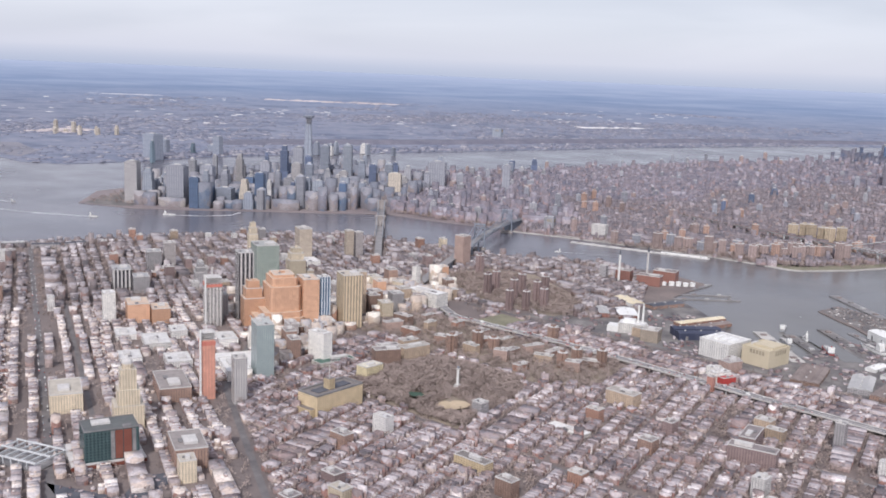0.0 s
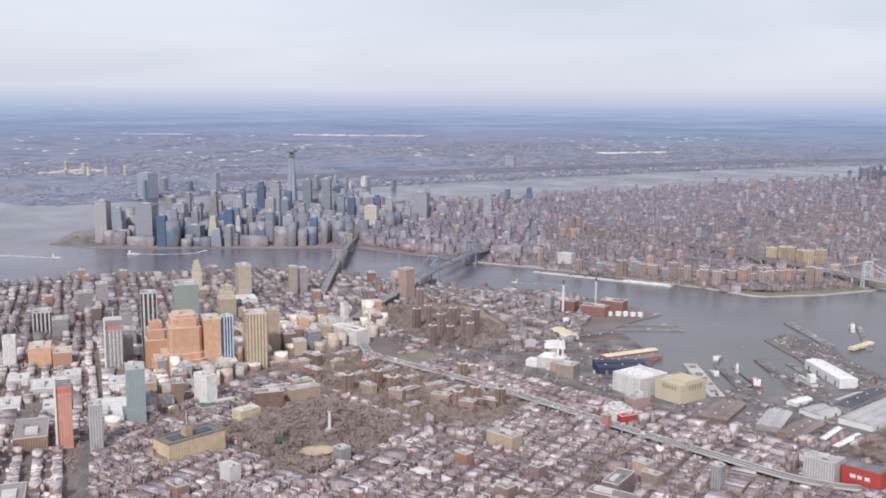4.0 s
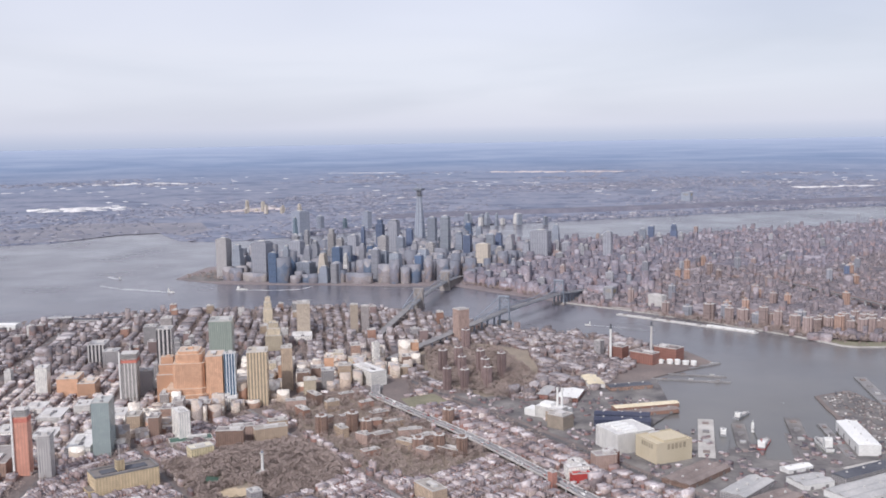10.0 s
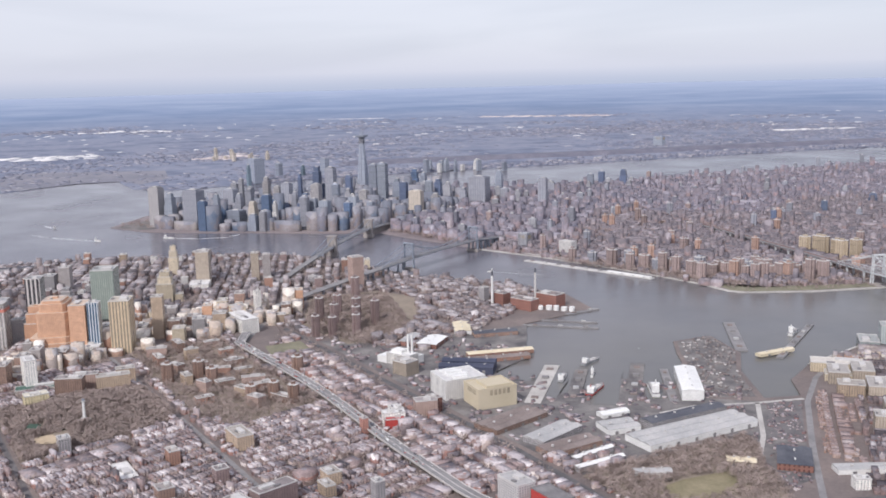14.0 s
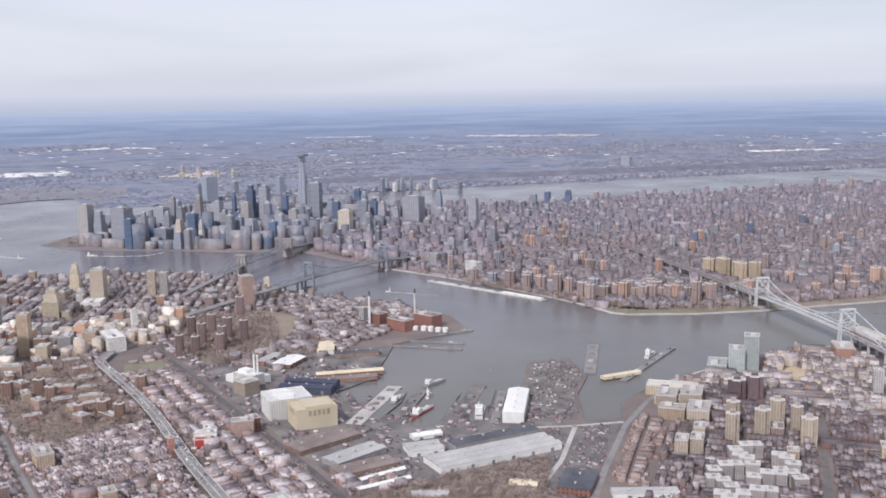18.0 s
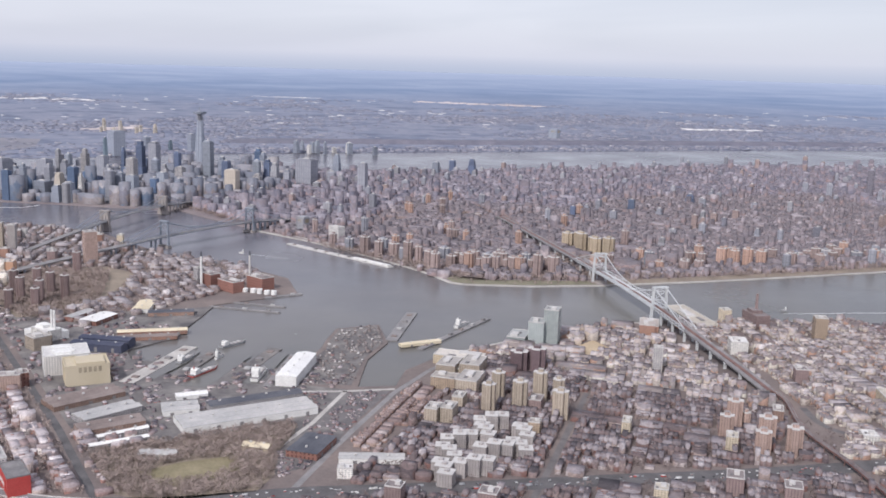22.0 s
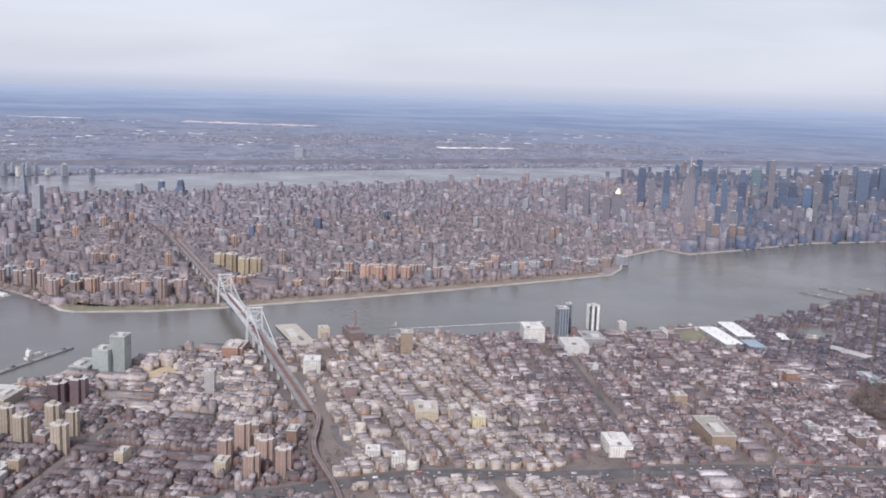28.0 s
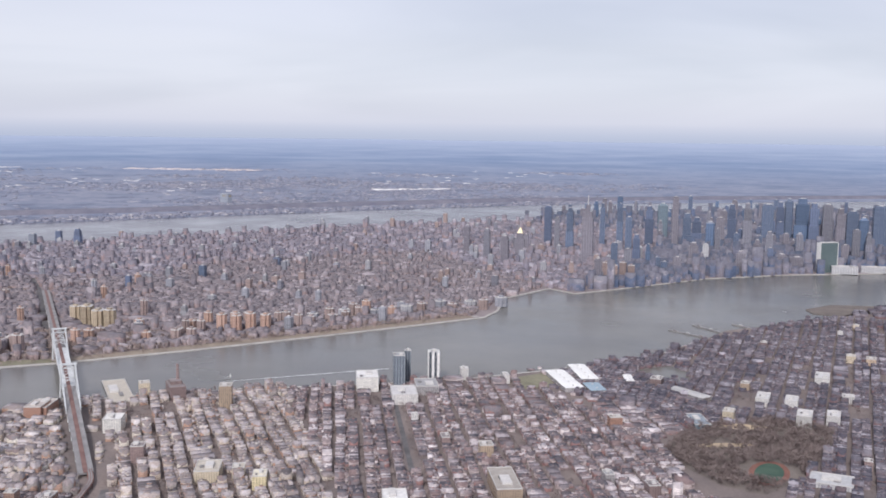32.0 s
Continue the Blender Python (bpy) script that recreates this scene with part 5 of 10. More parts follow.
suspension_bridge("steel_lattice_bridge", "pale grey steel suspension bridge with lattice towers", (5.3, 256.2), (51.4, 237.0), 10.0, 4.2, 3.4, ((140, 1.0), (62, 1.2)), M_STEEL, "lattice")
suspension_bridge("blue_steel_bridge", "blue-grey steel suspension bridge over the river", (-134, 191), (-115, 150), 9.8, 4.4, 3.4, ((42, 1.0), (72, 0.8)), M_BLUESTEEL, "steel")
suspension_bridge("stone_tower_bridge", "stone-towered suspension bridge with steel deck", (-194, 174), (-160, 140), 8.4, 4.2, 2.7, ((44, 0.8), (56, 0.8)), M_BLUESTEEL, "stone")


# ---- roads ----
def ribbon(bm, line, half, z, thick=0.0):
    """A strip along a line of (x, y) or (x, y, z)."""
    rows = []
    for i, p in enumerate(line):
        q, r = line[max(0, i - 1)], line[min(len(line) - 1, i + 1)]
        d = Vector((r[0] - q[0], r[1] - q[1])).normalized()
        n = Vector((-d.y, d.x)) * half
        h = p[2] if len(p) > 2 else z
        row = [bm.verts.new((p[0] - n.x, p[1] - n.y, h)), bm.verts.new((p[0] + n.x, p[1] + n.y, h))]
        if thick:
            row += [bm.verts.new((p[0] + n.x, p[1] + n.y, h - thick)), bm.verts.new((p[0] - n.x, p[1] - n.y, h - thick))]
        rows.append(row)
    k = len(rows[0])
    for p, q in zip(rows, rows[1:]):
        for i in range(k if thick else 1):
            bm.faces.new((p[i], q[i], q[(i + 1) % k], p[(i + 1) % k]))
    return rows


def smooth(line, n=6):
    """A rounded line through the given corners."""
    out = []
    p = [line[0]] + list(line) + [line[-1]]
    for i in range(1, len(p) - 2):
        for k in range(n):
            u = k / n
            out.append(tuple(0.5 * (2 * b + (c - a) * u + (2 * a - 5 * b + 4 * c - d) * u * u + (3 * b - a - 3 * c + d) * u ** 3) for a, b, c, d in zip(p[i - 1], p[i], p[i + 1], p[i + 2])))
    return out + [tuple(line[-1])]


def road(name, line, half, mat, label, z=0.262, keep=0.35):
    bm = bmesh.new()
    ribbon(bm, line, half, z)
    ob = part(name, bm, mat, None)
    KEEP_LINES.append(([p[:2] for p in line], half + keep))
    return tagged(ob, label=label, category="road", kind="structure")


EXPRESSWAY = smooth([(-57, 65), (-50, 61), (-44, 59.5), (0, 60), (50, 57), (78, 59), (95, 78), (104.3, 102.4), (108.2, 111), (113.9, 123.6), (119.7, 136.5), (125.4, 150.2), (131.6, 164), (137.7, 178.6), (142, 190), (147, 203), (153, 213), (162, 222), (170.3, 233.2), (181.2, 250.3), (193.9, 265.7), (207, 279), (250, 330), (300, 400)])
cut = len(EXPRESSWAY) * 6 // 23


def viaduct():
    ob = thing("expressway_viaduct", -44, 59.5, 0.25, 0, "grey elevated expressway on steel columns", "viaduct")
    line = [(x + 44, y - 59.5, 1.1 - 0.75 * max(0, (i - 26) / 8) if i > 26 else 1.1) for i, (x, y) in enumerate(EXPRESSWAY[:cut])]
    bm = bmesh.new()
    ribbon(bm, line, 1.25, 1.0, 0.28)
    part("deck", bm, M_CONCRETE, ob)
    for side in (-1, 1):
        bm = bmesh.new()
        ribbon(bm, [(x, y + side * 0.62, z + 0.012) for x, y, z in line], 0.5, 0)
        part("carriageway", bm, M_DECK, ob)
        bm = bmesh.new()
        ribbon(bm, [(x, y + side * 1.22, z + 0.14) for x, y, z in line], 0.03, 0, 0.2)
        part("barrier", bm, M_TRIM, ob)
    for x, y, z in line[::2]:
        if z > 0.6:
            bm = bmesh.new()
            for v in (-0.9, 0.9):
                add_box(bm, x - 0.1, x + 0.1, y + v - 0.1, y + v + 0.1, 0, z - 0.36)
            add_box(bm, x - 0.12, x + 0.12, y - 1.1, y + 1.1, z - 0.36, z - 0.285)
            part("bent", bm, M_STEEL, ob)
    KEEP_LINES.append((EXPRESSWAY[:cut], 1.7))


viaduct()
road("road_expressway", EXPRESSWAY[cut - 1:], 2.3, M_ASPHALT, "sunken asphalt expressway with traffic", 0.27, 0.3)
road("road_flushing", [(-59, 77), (56, 76), (97, 74)], 0.75, M_ASPHALT, "straight asphalt avenue along the yard")
road("road_bridge_approach", smooth([(-52, 62.5), (-59, 67.5), (-69, 75), (-78, 80.5), (-86, 87)]), 0.9, M_DECK, "pale curved road up to the bridge")
road("road_bridge_ramp", smooth([(157, 217), (149, 212), (140, 209), (128, 207), (118, 212.5)]), 0.8, M_STREET, "asphalt ramp between expressway and bridge")
road("road_kent", [(104, 101.5), (94, 112.5), (85, 122.5), (68.5, 142), (58.5, 157.5), (52.5, 172)], 0.6, M_DECK, "pale concrete street towards the river")
road("road_yard_gate", [(56, 112), (57, 121), (63, 133), (66.8, 143)], 0.55, M_CONCRETE, "pale concrete yard road")
road("road_yard_back", [(63, 133), (77, 118.5), (88, 104)], 0.5, M_CONCRETE, "pale concrete yard road")
road("road_bedford", [(89, 178), (117.4, 144.5), (150, 105)], 0.6, M_STREET, "asphalt street between housing blocks")
road("road_myrtle", [(-62, 28), (5, 29), (150, 30)], 0.55, M_DECK, "pale street along the park")
road("road_dekalb", [(-60, -5), (10, -5), (150, -4)], 0.5, M_STREET, "asphalt street south of the park")
road("road_flatbush", [(-57.5, 66), (-62, 30), (-66, 4), (-39, -22.6), (8.4, -49), (60, -90)], 0.65, M_STREET, "wide asphalt avenue through downtown")
road("road_atlantic", [(-214, 18.5), (-120.5, -24.2), (-31.6, -65), (20, -90)], 0.7, M_STREET, "wide straight asphalt avenue")
road("road_fulton", [(-127.4, -12.8), (-41.8, -51.2)], 0.5, M_STREET, "straight asphalt street")
road("road_north_street", [(103.8, 304), (153.4, 263)], 0.6, M_ASPHALT, "asphalt street down to the river")
road("road_river_drive", [(-116, 203), (-103, 206.8), (-66, 213.5), (-44, 216), (-31, 217), (-13, 219.5), (-3, 236), (6, 256), (18, 295), (28, 337), (38, 380), (43, 407)], 0.9, M_CONCRETE, "pale riverside drive and promenade")
road("road_delancey", [(-42, 273), (-133, 311), (-250, 352)], 1.1, M_ASPHALT, "wide asphalt street to the bridge")


def elevated_line():
    """The maroon elevated railway that winds on from the bridge."""
    ob = thing("elevated_railway", 107.4, 214.5, 0.25, 0, "maroon steel elevated railway on columns", "railway")
    line = smooth([(107.4, 214.5), (114, 211.5), (120, 206.5), (125, 202), (131, 198), (138, 194.8), (148, 190), (175, 174), (210, 150)], 5)
    line = [(x - 107.4, y - 214.5, 1.15) for x, y in line]
    bm = bmesh.new()
    ribbon(bm, line, 0.55, 1.1, 0.3)
    part("deck", bm, M_RUSTDECK, ob)
    for side in (-0.25, 0.25):
        bm = bmesh.new()
        ribbon(bm, [(x + side * 0.7, y + side * 0.7, z + 0.03) for x, y, z in line], 0.14, 0)
        part("track", bm, M_TAR, ob)
    for x, y, z in line[::2]:
        bm = bmesh.new()
        add_box(bm, x - 0.5, x - 0.35, y - 0.45, y - 0.3, 0, 0.85)
        add_box(bm, x + 0.35, x + 0.5, y + 0.3, y + 0.45, 0, 0.85)
        add_bar(bm, (x - 0.42, y - 0.37, 0.78), (x + 0.42, y + 0.37, 0.78), 0.06, 4)
        part("bent", bm, M_RUSTDECK, ob)
    KEEP_LINES.append(([(x + 107.4, y + 214.5) for x, y, z in line], 1.4))


elevated_line()


# ---- parks ----
def park(name, outline, mat, label, z=0.27, rise=0.0):
    """A patch of ground; with a rise it swells into a low hill."""
    KEEP_OUT.append(outline)
    cx, cy = sum(p[0] for p in outline) / len(outline), sum(p[1] for p in outline) / len(outline)
    n = len(outline)
    verts = [(cx, cy, z + rise)]
    for s in (0.33, 0.66, 1.0):
        verts += [(cx + (x - cx) * s, cy + (y - cy) * s, z + rise * (1 - s * s)) for x, y in outline]
    faces = [(0, 1 + i, 1 + (i + 1) % n) for i in range(n)]
    for r in range(2):
        faces += [(1 + r * n + i, 1 + (r + 1) * n + i, 1 + (r + 1) * n + (i + 1) % n, 1 + r * n + (i + 1) % n) for i in range(n)]
    ob = mesh_ob(name, verts, faces, mat)
    bm = bmesh.new()
    bm.from_mesh(ob.data)
    bmesh.ops.recalc_face_normals(bm, faces=bm.faces)
    if sum(f.normal.z for f in bm.faces) < 0:
        bmesh.ops.reverse_faces(bm, faces=bm.faces)
    bm.to_mesh(ob.data)
    bm.free()
    return tagged(ob, label=label, category="park", kind="structure")


HILL_PARK = [(-24.7, -3.4), (9.0, -3.6), (6, 20), (0.4, 28), (-24, 27.5), (-27, 9)]
park("ground_hill_park", HILL_PARK, M_PARK, "brown winter park on a low hill", 0.27, 2.2)
park("ground_oval", [(-43.7, 65), (-43, 75), (-33.5, 73.8), (-32.5, 62.5)], M_GRASS, "dull green oval lawn by the expressway")
BALL_PARK = [(182, 315.6), (178.5, 334), (188.5, 354), (203.5, 357.5), (209.5, 341), (213, 319), (212, 304), (203, 303), (190, 308)]
park("ground_ball_park", BALL_PARK, M_PARK_SHADED, "brown park with ball fields")
YARD_WOOD = [(72, 78), (72.5, 92), (73.5, 105), (75.5, 116), (80, 113.5), (87, 107), (96, 102.5), (100.5, 97.5), (96.5, 82), (90, 77)]
park("ground_yard_wood", YARD_WOOD, M_PARK, "overgrown wooded yard grounds")
RIVER_PARK = [(-17, 213.2), (-11.5, 218), (-1.5, 234.5), (7, 254), (2, 256), (-8, 238), (-18, 221), (-30, 216.5)]
park("ground_river_park", RIVER_PARK, M_GRASS, "green strip of riverside park")
park("ground_river_park_north", [(9, 257), (19, 293), (29.5, 336), (39, 378), (44, 404), (38, 404), (24, 337), (13, 294), (3, 260)], M_PARK, "riverside park strip with bare trees")
park("ground_island_tip", [(-306, 88), (-292, 94), (-285, 100), (-300, 125), (-330, 122)], M_YARD, "paved grounds at the island tip")


def flat_shape(name, outline, mat, label, z, category="field"):
    ob = mesh_ob(name, [(x, y, z) for x, y in outline], [tuple(range(len(outline)))], mat)
    if ob.data.polygons[0].normal.z < 0:
        ob.data.flip_normals()
    return tagged(ob, label=label, category=category, kind="structure")


def oval(cx, cy, a, b, turn, n=28):
    t = radians(turn)
    return [(cx + a * math.cos(k) * math.cos(t) - b * math.sin(k) * math.sin(t), cy + a * math.cos(k) * math.sin(t) + b * math.sin(k) * math.cos(t)) for k in (2 * math.pi * i / n for i in range(n))]


flat_shape("running_track", oval(206.5, 317, 8.2, 4.2, 110), M_RUBBER, "rust red running track", 0.285)
flat_shape("track_field", oval(206.5, 317, 6.7, 3.0, 110), M_TURF, "green field inside the track", 0.30)
flat_shape("ball_field", oval(190.5, 327.5, 8, 1.6, 48), M_SAND, "tan ball field", 0.285)
flat_shape("ball_field", oval(186.5, 344, 7.5, 2.4, 35), M_SAND, "tan ball field", 0.285)
flat_shape("sand_patch", oval(2.0, 3.0, 3.6, 2.6, 60), M_SAND, "tan bare slope in the park", 1.75)
flat_shape("tennis_courts", oval(-6.5, 1.2, 2.4, 1.6, 10, 4), M_TURF, "green tennis courts", 2.2)


# ---- trees ----
def twig_crown(r, seed, n, tuft=1.0):
    """An uneven crown of many small twig tufts round a few limbs."""
    k = random.Random(seed)
    verts, faces = [], []
    for _ in range(n):
        a, e = k.uniform(0, 2 * math.pi), math.asin(k.uniform(-0.5, 1))
        q = r * k.uniform(0.45, 1.05) * (0.8 + 0.35 * noise.noise((math.cos(a) * 1.5 + seed, math.sin(a) * 1.5, e)))
        c = Vector((q * math.cos(a) * math.cos(e), q * math.sin(a) * math.cos(e), r * 1.15 + q * math.sin(e) * 0.9))
        s = r * k.uniform(0.16, 0.34) * tuft
        u = Vector((k.gauss(0, 1), k.gauss(0, 1), k.gauss(0, 1))).normalized()
        w = u.orthogonal().normalized()
        i = len(verts)
        verts += [c + u * s, c - u * s * 0.5 + w * s * 0.6, c - u * s * 0.6 - w * s * 0.5]
        faces.append((i, i + 1, i + 2))
    return verts, faces


def tree_mesh(r, seed):
    bm = bmesh.new()
    k = random.Random(seed)
    add_prism(bm, ring_of(r * 0.11, 6), 0, r * 1.0, ring_of(r * 0.06, 6))
    for i in range(4):
        a = i * 1.6 + k.random()
        add_bar(bm, (0, 0, r * 0.8), (r * 0.5 * math.cos(a), r * 0.5 * math.sin(a), r * 1.5), r * 0.035, 4)
    return bm


TREES = []
for i in range(5):
    r = 0.55 + 0.12 * i
    t = thing("bare_tree", -10 + i * 1.7, 500 + i, 0.25, 0, "bare winter tree with grey-brown twigs in the park", "tree", "park trees")
    part("trunk", tree_mesh(r, i), M_BARK, t)
    v, f = twig_crown(r * 1.15, i, 110, 0.62)
    mesh_ob("crown", v, f, M_TREE, t)
    TREES.append(t)


def hill_z(x, y):
    cx, cy = sum(p[0] for p in HILL_PARK) / 6, sum(p[1] for p in HILL_PARK) / 6
    return 0.27 + 2.2 * max(0.0, 1 - (math.hypot(x - cx, (y - cy) * 1.05) / 17) ** 2)


tree_rng = np.random.default_rng(3)
spots = tree_rng.uniform((-27, -4), (9, 28), (900, 2))
spots = spots[inside(HILL_PARK, spots[:, 0], spots[:, 1])]
spots = spots[(np.hypot(spots[:, 0] - 2, spots[:, 1] - 3) > 3.4) & (np.hypot(spots[:, 0] + 6.5, spots[:, 1] - 1.2) > 2.2) & (np.hypot(spots[:, 0] + 3.5, spots[:, 1] - 10.5) > 2.0)][:280]
for i, (x, y) in enumerate(spots.tolist()):
    m = pose(x, y, max(0.25, hill_z(x, y) - 0.25), 0, 0, i * 37 % 360)
    if i < 5:
        TREES[i].matrix_world = m
    else:
        copy_thing(TREES[i % 5], m)


def grove(name, places, label, lo=0.4, hi=0.75, n=22, hill=False, mat=None, tuft=1.0):
    """Many bare trees as one joined mesh."""
    kinds = []
    for k in range(6):
        v, f = twig_crown(1.0, 50 + k, n, tuft)
        stem = [(-0.06, 0, 0), (0.06, 0, 0), (0, 0.1, 0), (0, 0, 1.3)]
        q = len(v)
        kinds.append((np.array([tuple(p) for p in v] + stem), np.array(f + [(q, q + 1, q + 3), (q + 1, q + 2, q + 3), (q + 2, q, q + 3)])))
    at = np.asarray(places, float)
    i = np.arange(len(at))
    r = lo + (hi - lo) * ((i * 7919) % 101) / 100
    g = np.array([max(0.2, hill_z(x, y) - 0.3) for x, y in at.tolist()]) if hill else np.full(len(at), 0.2)
    vs, fs, base = [], [], 0
    for k in range(6):
        m = i % 6 == k
        v, f = kinds[k]
        c, s = (np.cos(i[m] * 2.4) * r[m])[:, None], (np.sin(i[m] * 2.4) * r[m])[:, None]
        p = np.stack([at[m, :1] + c * v[:, 0] - s * v[:, 1], at[m, 1:] + s * v[:, 0] + c * v[:, 1], g[m][:, None] + r[m][:, None] * v[:, 2]], -1)
        vs.append(p.reshape(-1, 3))
        fs.append((f[None] + len(v) * np.arange(m.sum())[:, None, None]).reshape(-1, 3) + base)
        base += len(vs[-1])
    v, f = np.concatenate(vs), np.concatenate(fs)
    me = bpy.data.meshes.new(name)
    me.vertices.add(len(v))
    me.vertices.foreach_set("co", v.ravel())
    me.loops.add(f.size)
    me.loops.foreach_set("vertex_index", f.ravel())
    me.polygons.add(len(f))
    me.polygons.foreach_set("loop_start", np.arange(0, f.size, 3))
    me.update(calc_edges=True)
    me.materials.append(mat or M_TREE)
    return tagged(new(name, me), label=label, category="trees", kind="stuff")


def scatter(outline, n, seed):
    g = np.random.default_rng(seed)
    p = np.array(outline)
    s = g.uniform(p.min(0), p.max(0), (n, 2))
    return s[inside(outline, s[:, 0], s[:, 1])].tolist()


grove("hill_park_trees", [p for p in scatter(HILL_PARK, 3200, 9) if math.hypot(p[0] - 2, p[1] - 3) > 3.4 and math.hypot(p[0] + 6.5, p[1] - 1.2) > 2.2 and math.hypot(p[0] + 3.5, p[1] - 10.5) > 1.8], "dense bare trees over the hill park", 0.7, 1.25, 80, True, None, 0.6)
flat_shape("yard_lawn", [(83.8, 83.3), (83.2, 90.8), (85.1, 100.4), (92.5, 97.9), (91.7, 84.8)], M_LAWN, "tan and green winter lawn", 0.285)
park("ground_sand_lot", [(60.5, 197.2), (57.2, 207.9), (65.7, 206.5), (67.8, 196.4)], M_SAND, "tan cleared building lot by the water")
grove("yard_wood_trees", [p for p in scatter(YARD_WOOD, 2600, 1) if math.hypot(p[0] - 87.5, (p[1] - 91) * 0.6) > 4.4], "thicket of bare trees in the old yard", 0.5, 0.95, 60, False, None, 0.6)
grove("ball_park_trees", [p for p in scatter(BALL_PARK, 2600, 2) if math.hypot(p[0] - 206.5, p[1] - 317) > 6.5 and math.hypot(p[0] - 190, p[1] - 327.5) > 3 and math.hypot(p[0] - 186.5, p[1] - 344) > 3.2], "bare trees round the ball fields", 0.6, 1.1, 50, False, M_TREE_SHADED, 0.65)
grove("river_park_trees", scatter(RIVER_PARK, 300, 4) + scatter([(9, 257), (29.5, 336), (44, 404), (38, 404), (24, 337), (3, 260)], 1500, 5), "bare trees along the river drive")
grove("housing_trees", scatter([(-91, 101), (-77, 120), (-40, 108), (-26, 96), (-27, 85), (-58, 83)], 2600, 6), "bare trees between housing towers", 0.65, 1.2, 44, False, None, 0.65)
grove("island_housing_trees", scatter([(-88, 201), (-45, 211), (-20, 216), (-3, 243), (14, 292), (-10, 300), (-40, 270), (-66, 232)], 4200, 21), "brown bare trees between river housing towers", 0.7, 1.25, 20)
grove("island_river_trees", scatter([(17, 297), (36, 378), (42, 405), (22, 438), (8, 440), (12, 380), (2, 310)], 2600, 22), "brown bare trees along the island shore", 0.6, 1.1, 20)
grove("bridge_foot_trees", scatter([(-203, 188), (-150, 195), (-140, 214), (-188, 210)], 900, 23), "brown bare trees at the bridge foot", 0.6, 1.1, 20)
grove("tip_trees", scatter([(-306, 88), (-285, 100), (-300, 125), (-330, 122)], 160, 8), "bare trees on the island tip", 0.7, 1.2)


# ---- monument ----
def monument():
    ob = thing("park_monument", -3.5, 10.5, 2.2, 0, "pale stone memorial column on a terrace in the park", "monument")
    block("terrace", M_CONCRETE, ob, -1.4, 1.4, -1.4, 1.4, 0, 0.35)
    block("plinth", M_TRIM, ob, -0.5, 0.5, -0.5, 0.5, 0.35, 0.9)
    bm = bmesh.new()
    add_prism(bm, ring_of(0.30, 14), 0.9, 4.2, ring_of(0.24, 14))
    part("column", bm, M_SHIPWHITE, ob, "white fluted stone column")
    block("capital", M_TRIM, ob, -0.36, 0.36, -0.36, 0.36, 4.2, 4.4)
    bm = bmesh.new()
    add_prism(bm, ring_of(0.2, 10), 4.4, 4.7, ring_of(0.28, 10))
    add_prism(bm, ring_of(0.28, 10), 4.7, 4.85, ring_of(0.1, 10))
    part("urn", bm, M_BLUESTEEL, ob, "bronze urn")


monument()


# ---- sheds, piers and ships of the yard ----
def shed(x, y, length, width, h, turn, roof, wall, label, name="warehouse", ridge=0.35, bays=1):
    """A long shed with low gabled roofs, side walls and doors."""
    ob = plot(name, x, y, length, width, turn, label, "warehouse", "")
    block("wall", wall, ob, -length / 2, length / 2, -width / 2, width / 2, 0, h)
    for i in range(bays):
        y0, y1 = -width / 2 + width * i / bays, -width / 2 + width * (i + 1) / bays
        bm = bmesh.new()
        e, ym = length / 2 + 0.08, (y0 + y1) / 2
        pts = [(-e, y0 - 0.05, h), (e, y0 - 0.05, h), (e, y1 + 0.05, h), (-e, y1 + 0.05, h), (-e, ym, h + ridge), (e, ym, h + ridge)]
        v = [bm.verts.new(p) for p in pts]
        for f in ((0, 1, 5, 4), (2, 3, 4, 5), (1, 2, 5), (3, 0, 4), (3, 2, 1, 0)):
            bm.faces.new([v[k] for k in f])
        part("roof", bm, roof, ob)
    for i in range(max(2, int(length / 4))):
        u = -length / 2 + length * (i + 0.5) / max(2, int(length / 4))
        block("roof_vent", M_TRIM, ob, u - 0.2, u + 0.2, -0.16, 0.16, h + ridge * 0.6, h + ridge + 0.22)
        block("door", M_TAR, ob, u - 0.35, u + 0.35, -width / 2 - 0.04, -width / 2 + 0.04, 0, h * 0.6)
    return ob


shed(47.2, 128.9, 18.1, 4.6, 2.3, -39.4, M_BRIGHT, M_SHIPWHITE, "long shed with a bright white roof beside the docks")
shed(68.0, 108.8, 26.8, 7.5, 1.3, 86.4, M_GREYROOF, M_SHIPWHITE, "very long pale warehouse with ribbed roofs", bays=3)
shed(61.4, 113.2, 19.4, 3.6, 1.5, 86.8, M_DARKROOF, F_GREY, "long dark-roofed workshop")
shed(58.0, 98.8, 7.0, 5.5, 1.1, 76.8, M_GREYROOF, M_SHIPWHITE, "grey-roofed workshop", bays=2)
shed(51.2, 103.4, 6.3, 2.6, 0.8, 80.8, M_BRIGHT, M_SHIPWHITE, "small white-roofed shed by the dock road")
shed(53.9, 85.7, 12.1, 5.1, 1.2, 104.4, M_GREYROOF, F_GREY, "grey warehouse with a low roof", bays=2)
shed(66.3, 85.3, 9.4, 1.4, 1.0, 93.7, M_BRIGHT, F_GREY, "narrow white-roofed shed")
shed(70.4, 83.5, 10.4, 1.5, 1.0, 88.3, M_BRIGHT, F_GREY, "narrow white-roofed shed")
shed(60.5, 84.5, 12.0, 5.0, 1.0, 91.0, M_BROWNROOF, F_BROWN, "brown-roofed factory shed", bays=2)
shed(42.6, 83.9, 14.9, 6.4, 1.0, 101.6, M_BROWNROOF, F_BROWN, "brown-roofed factory", bays=3)
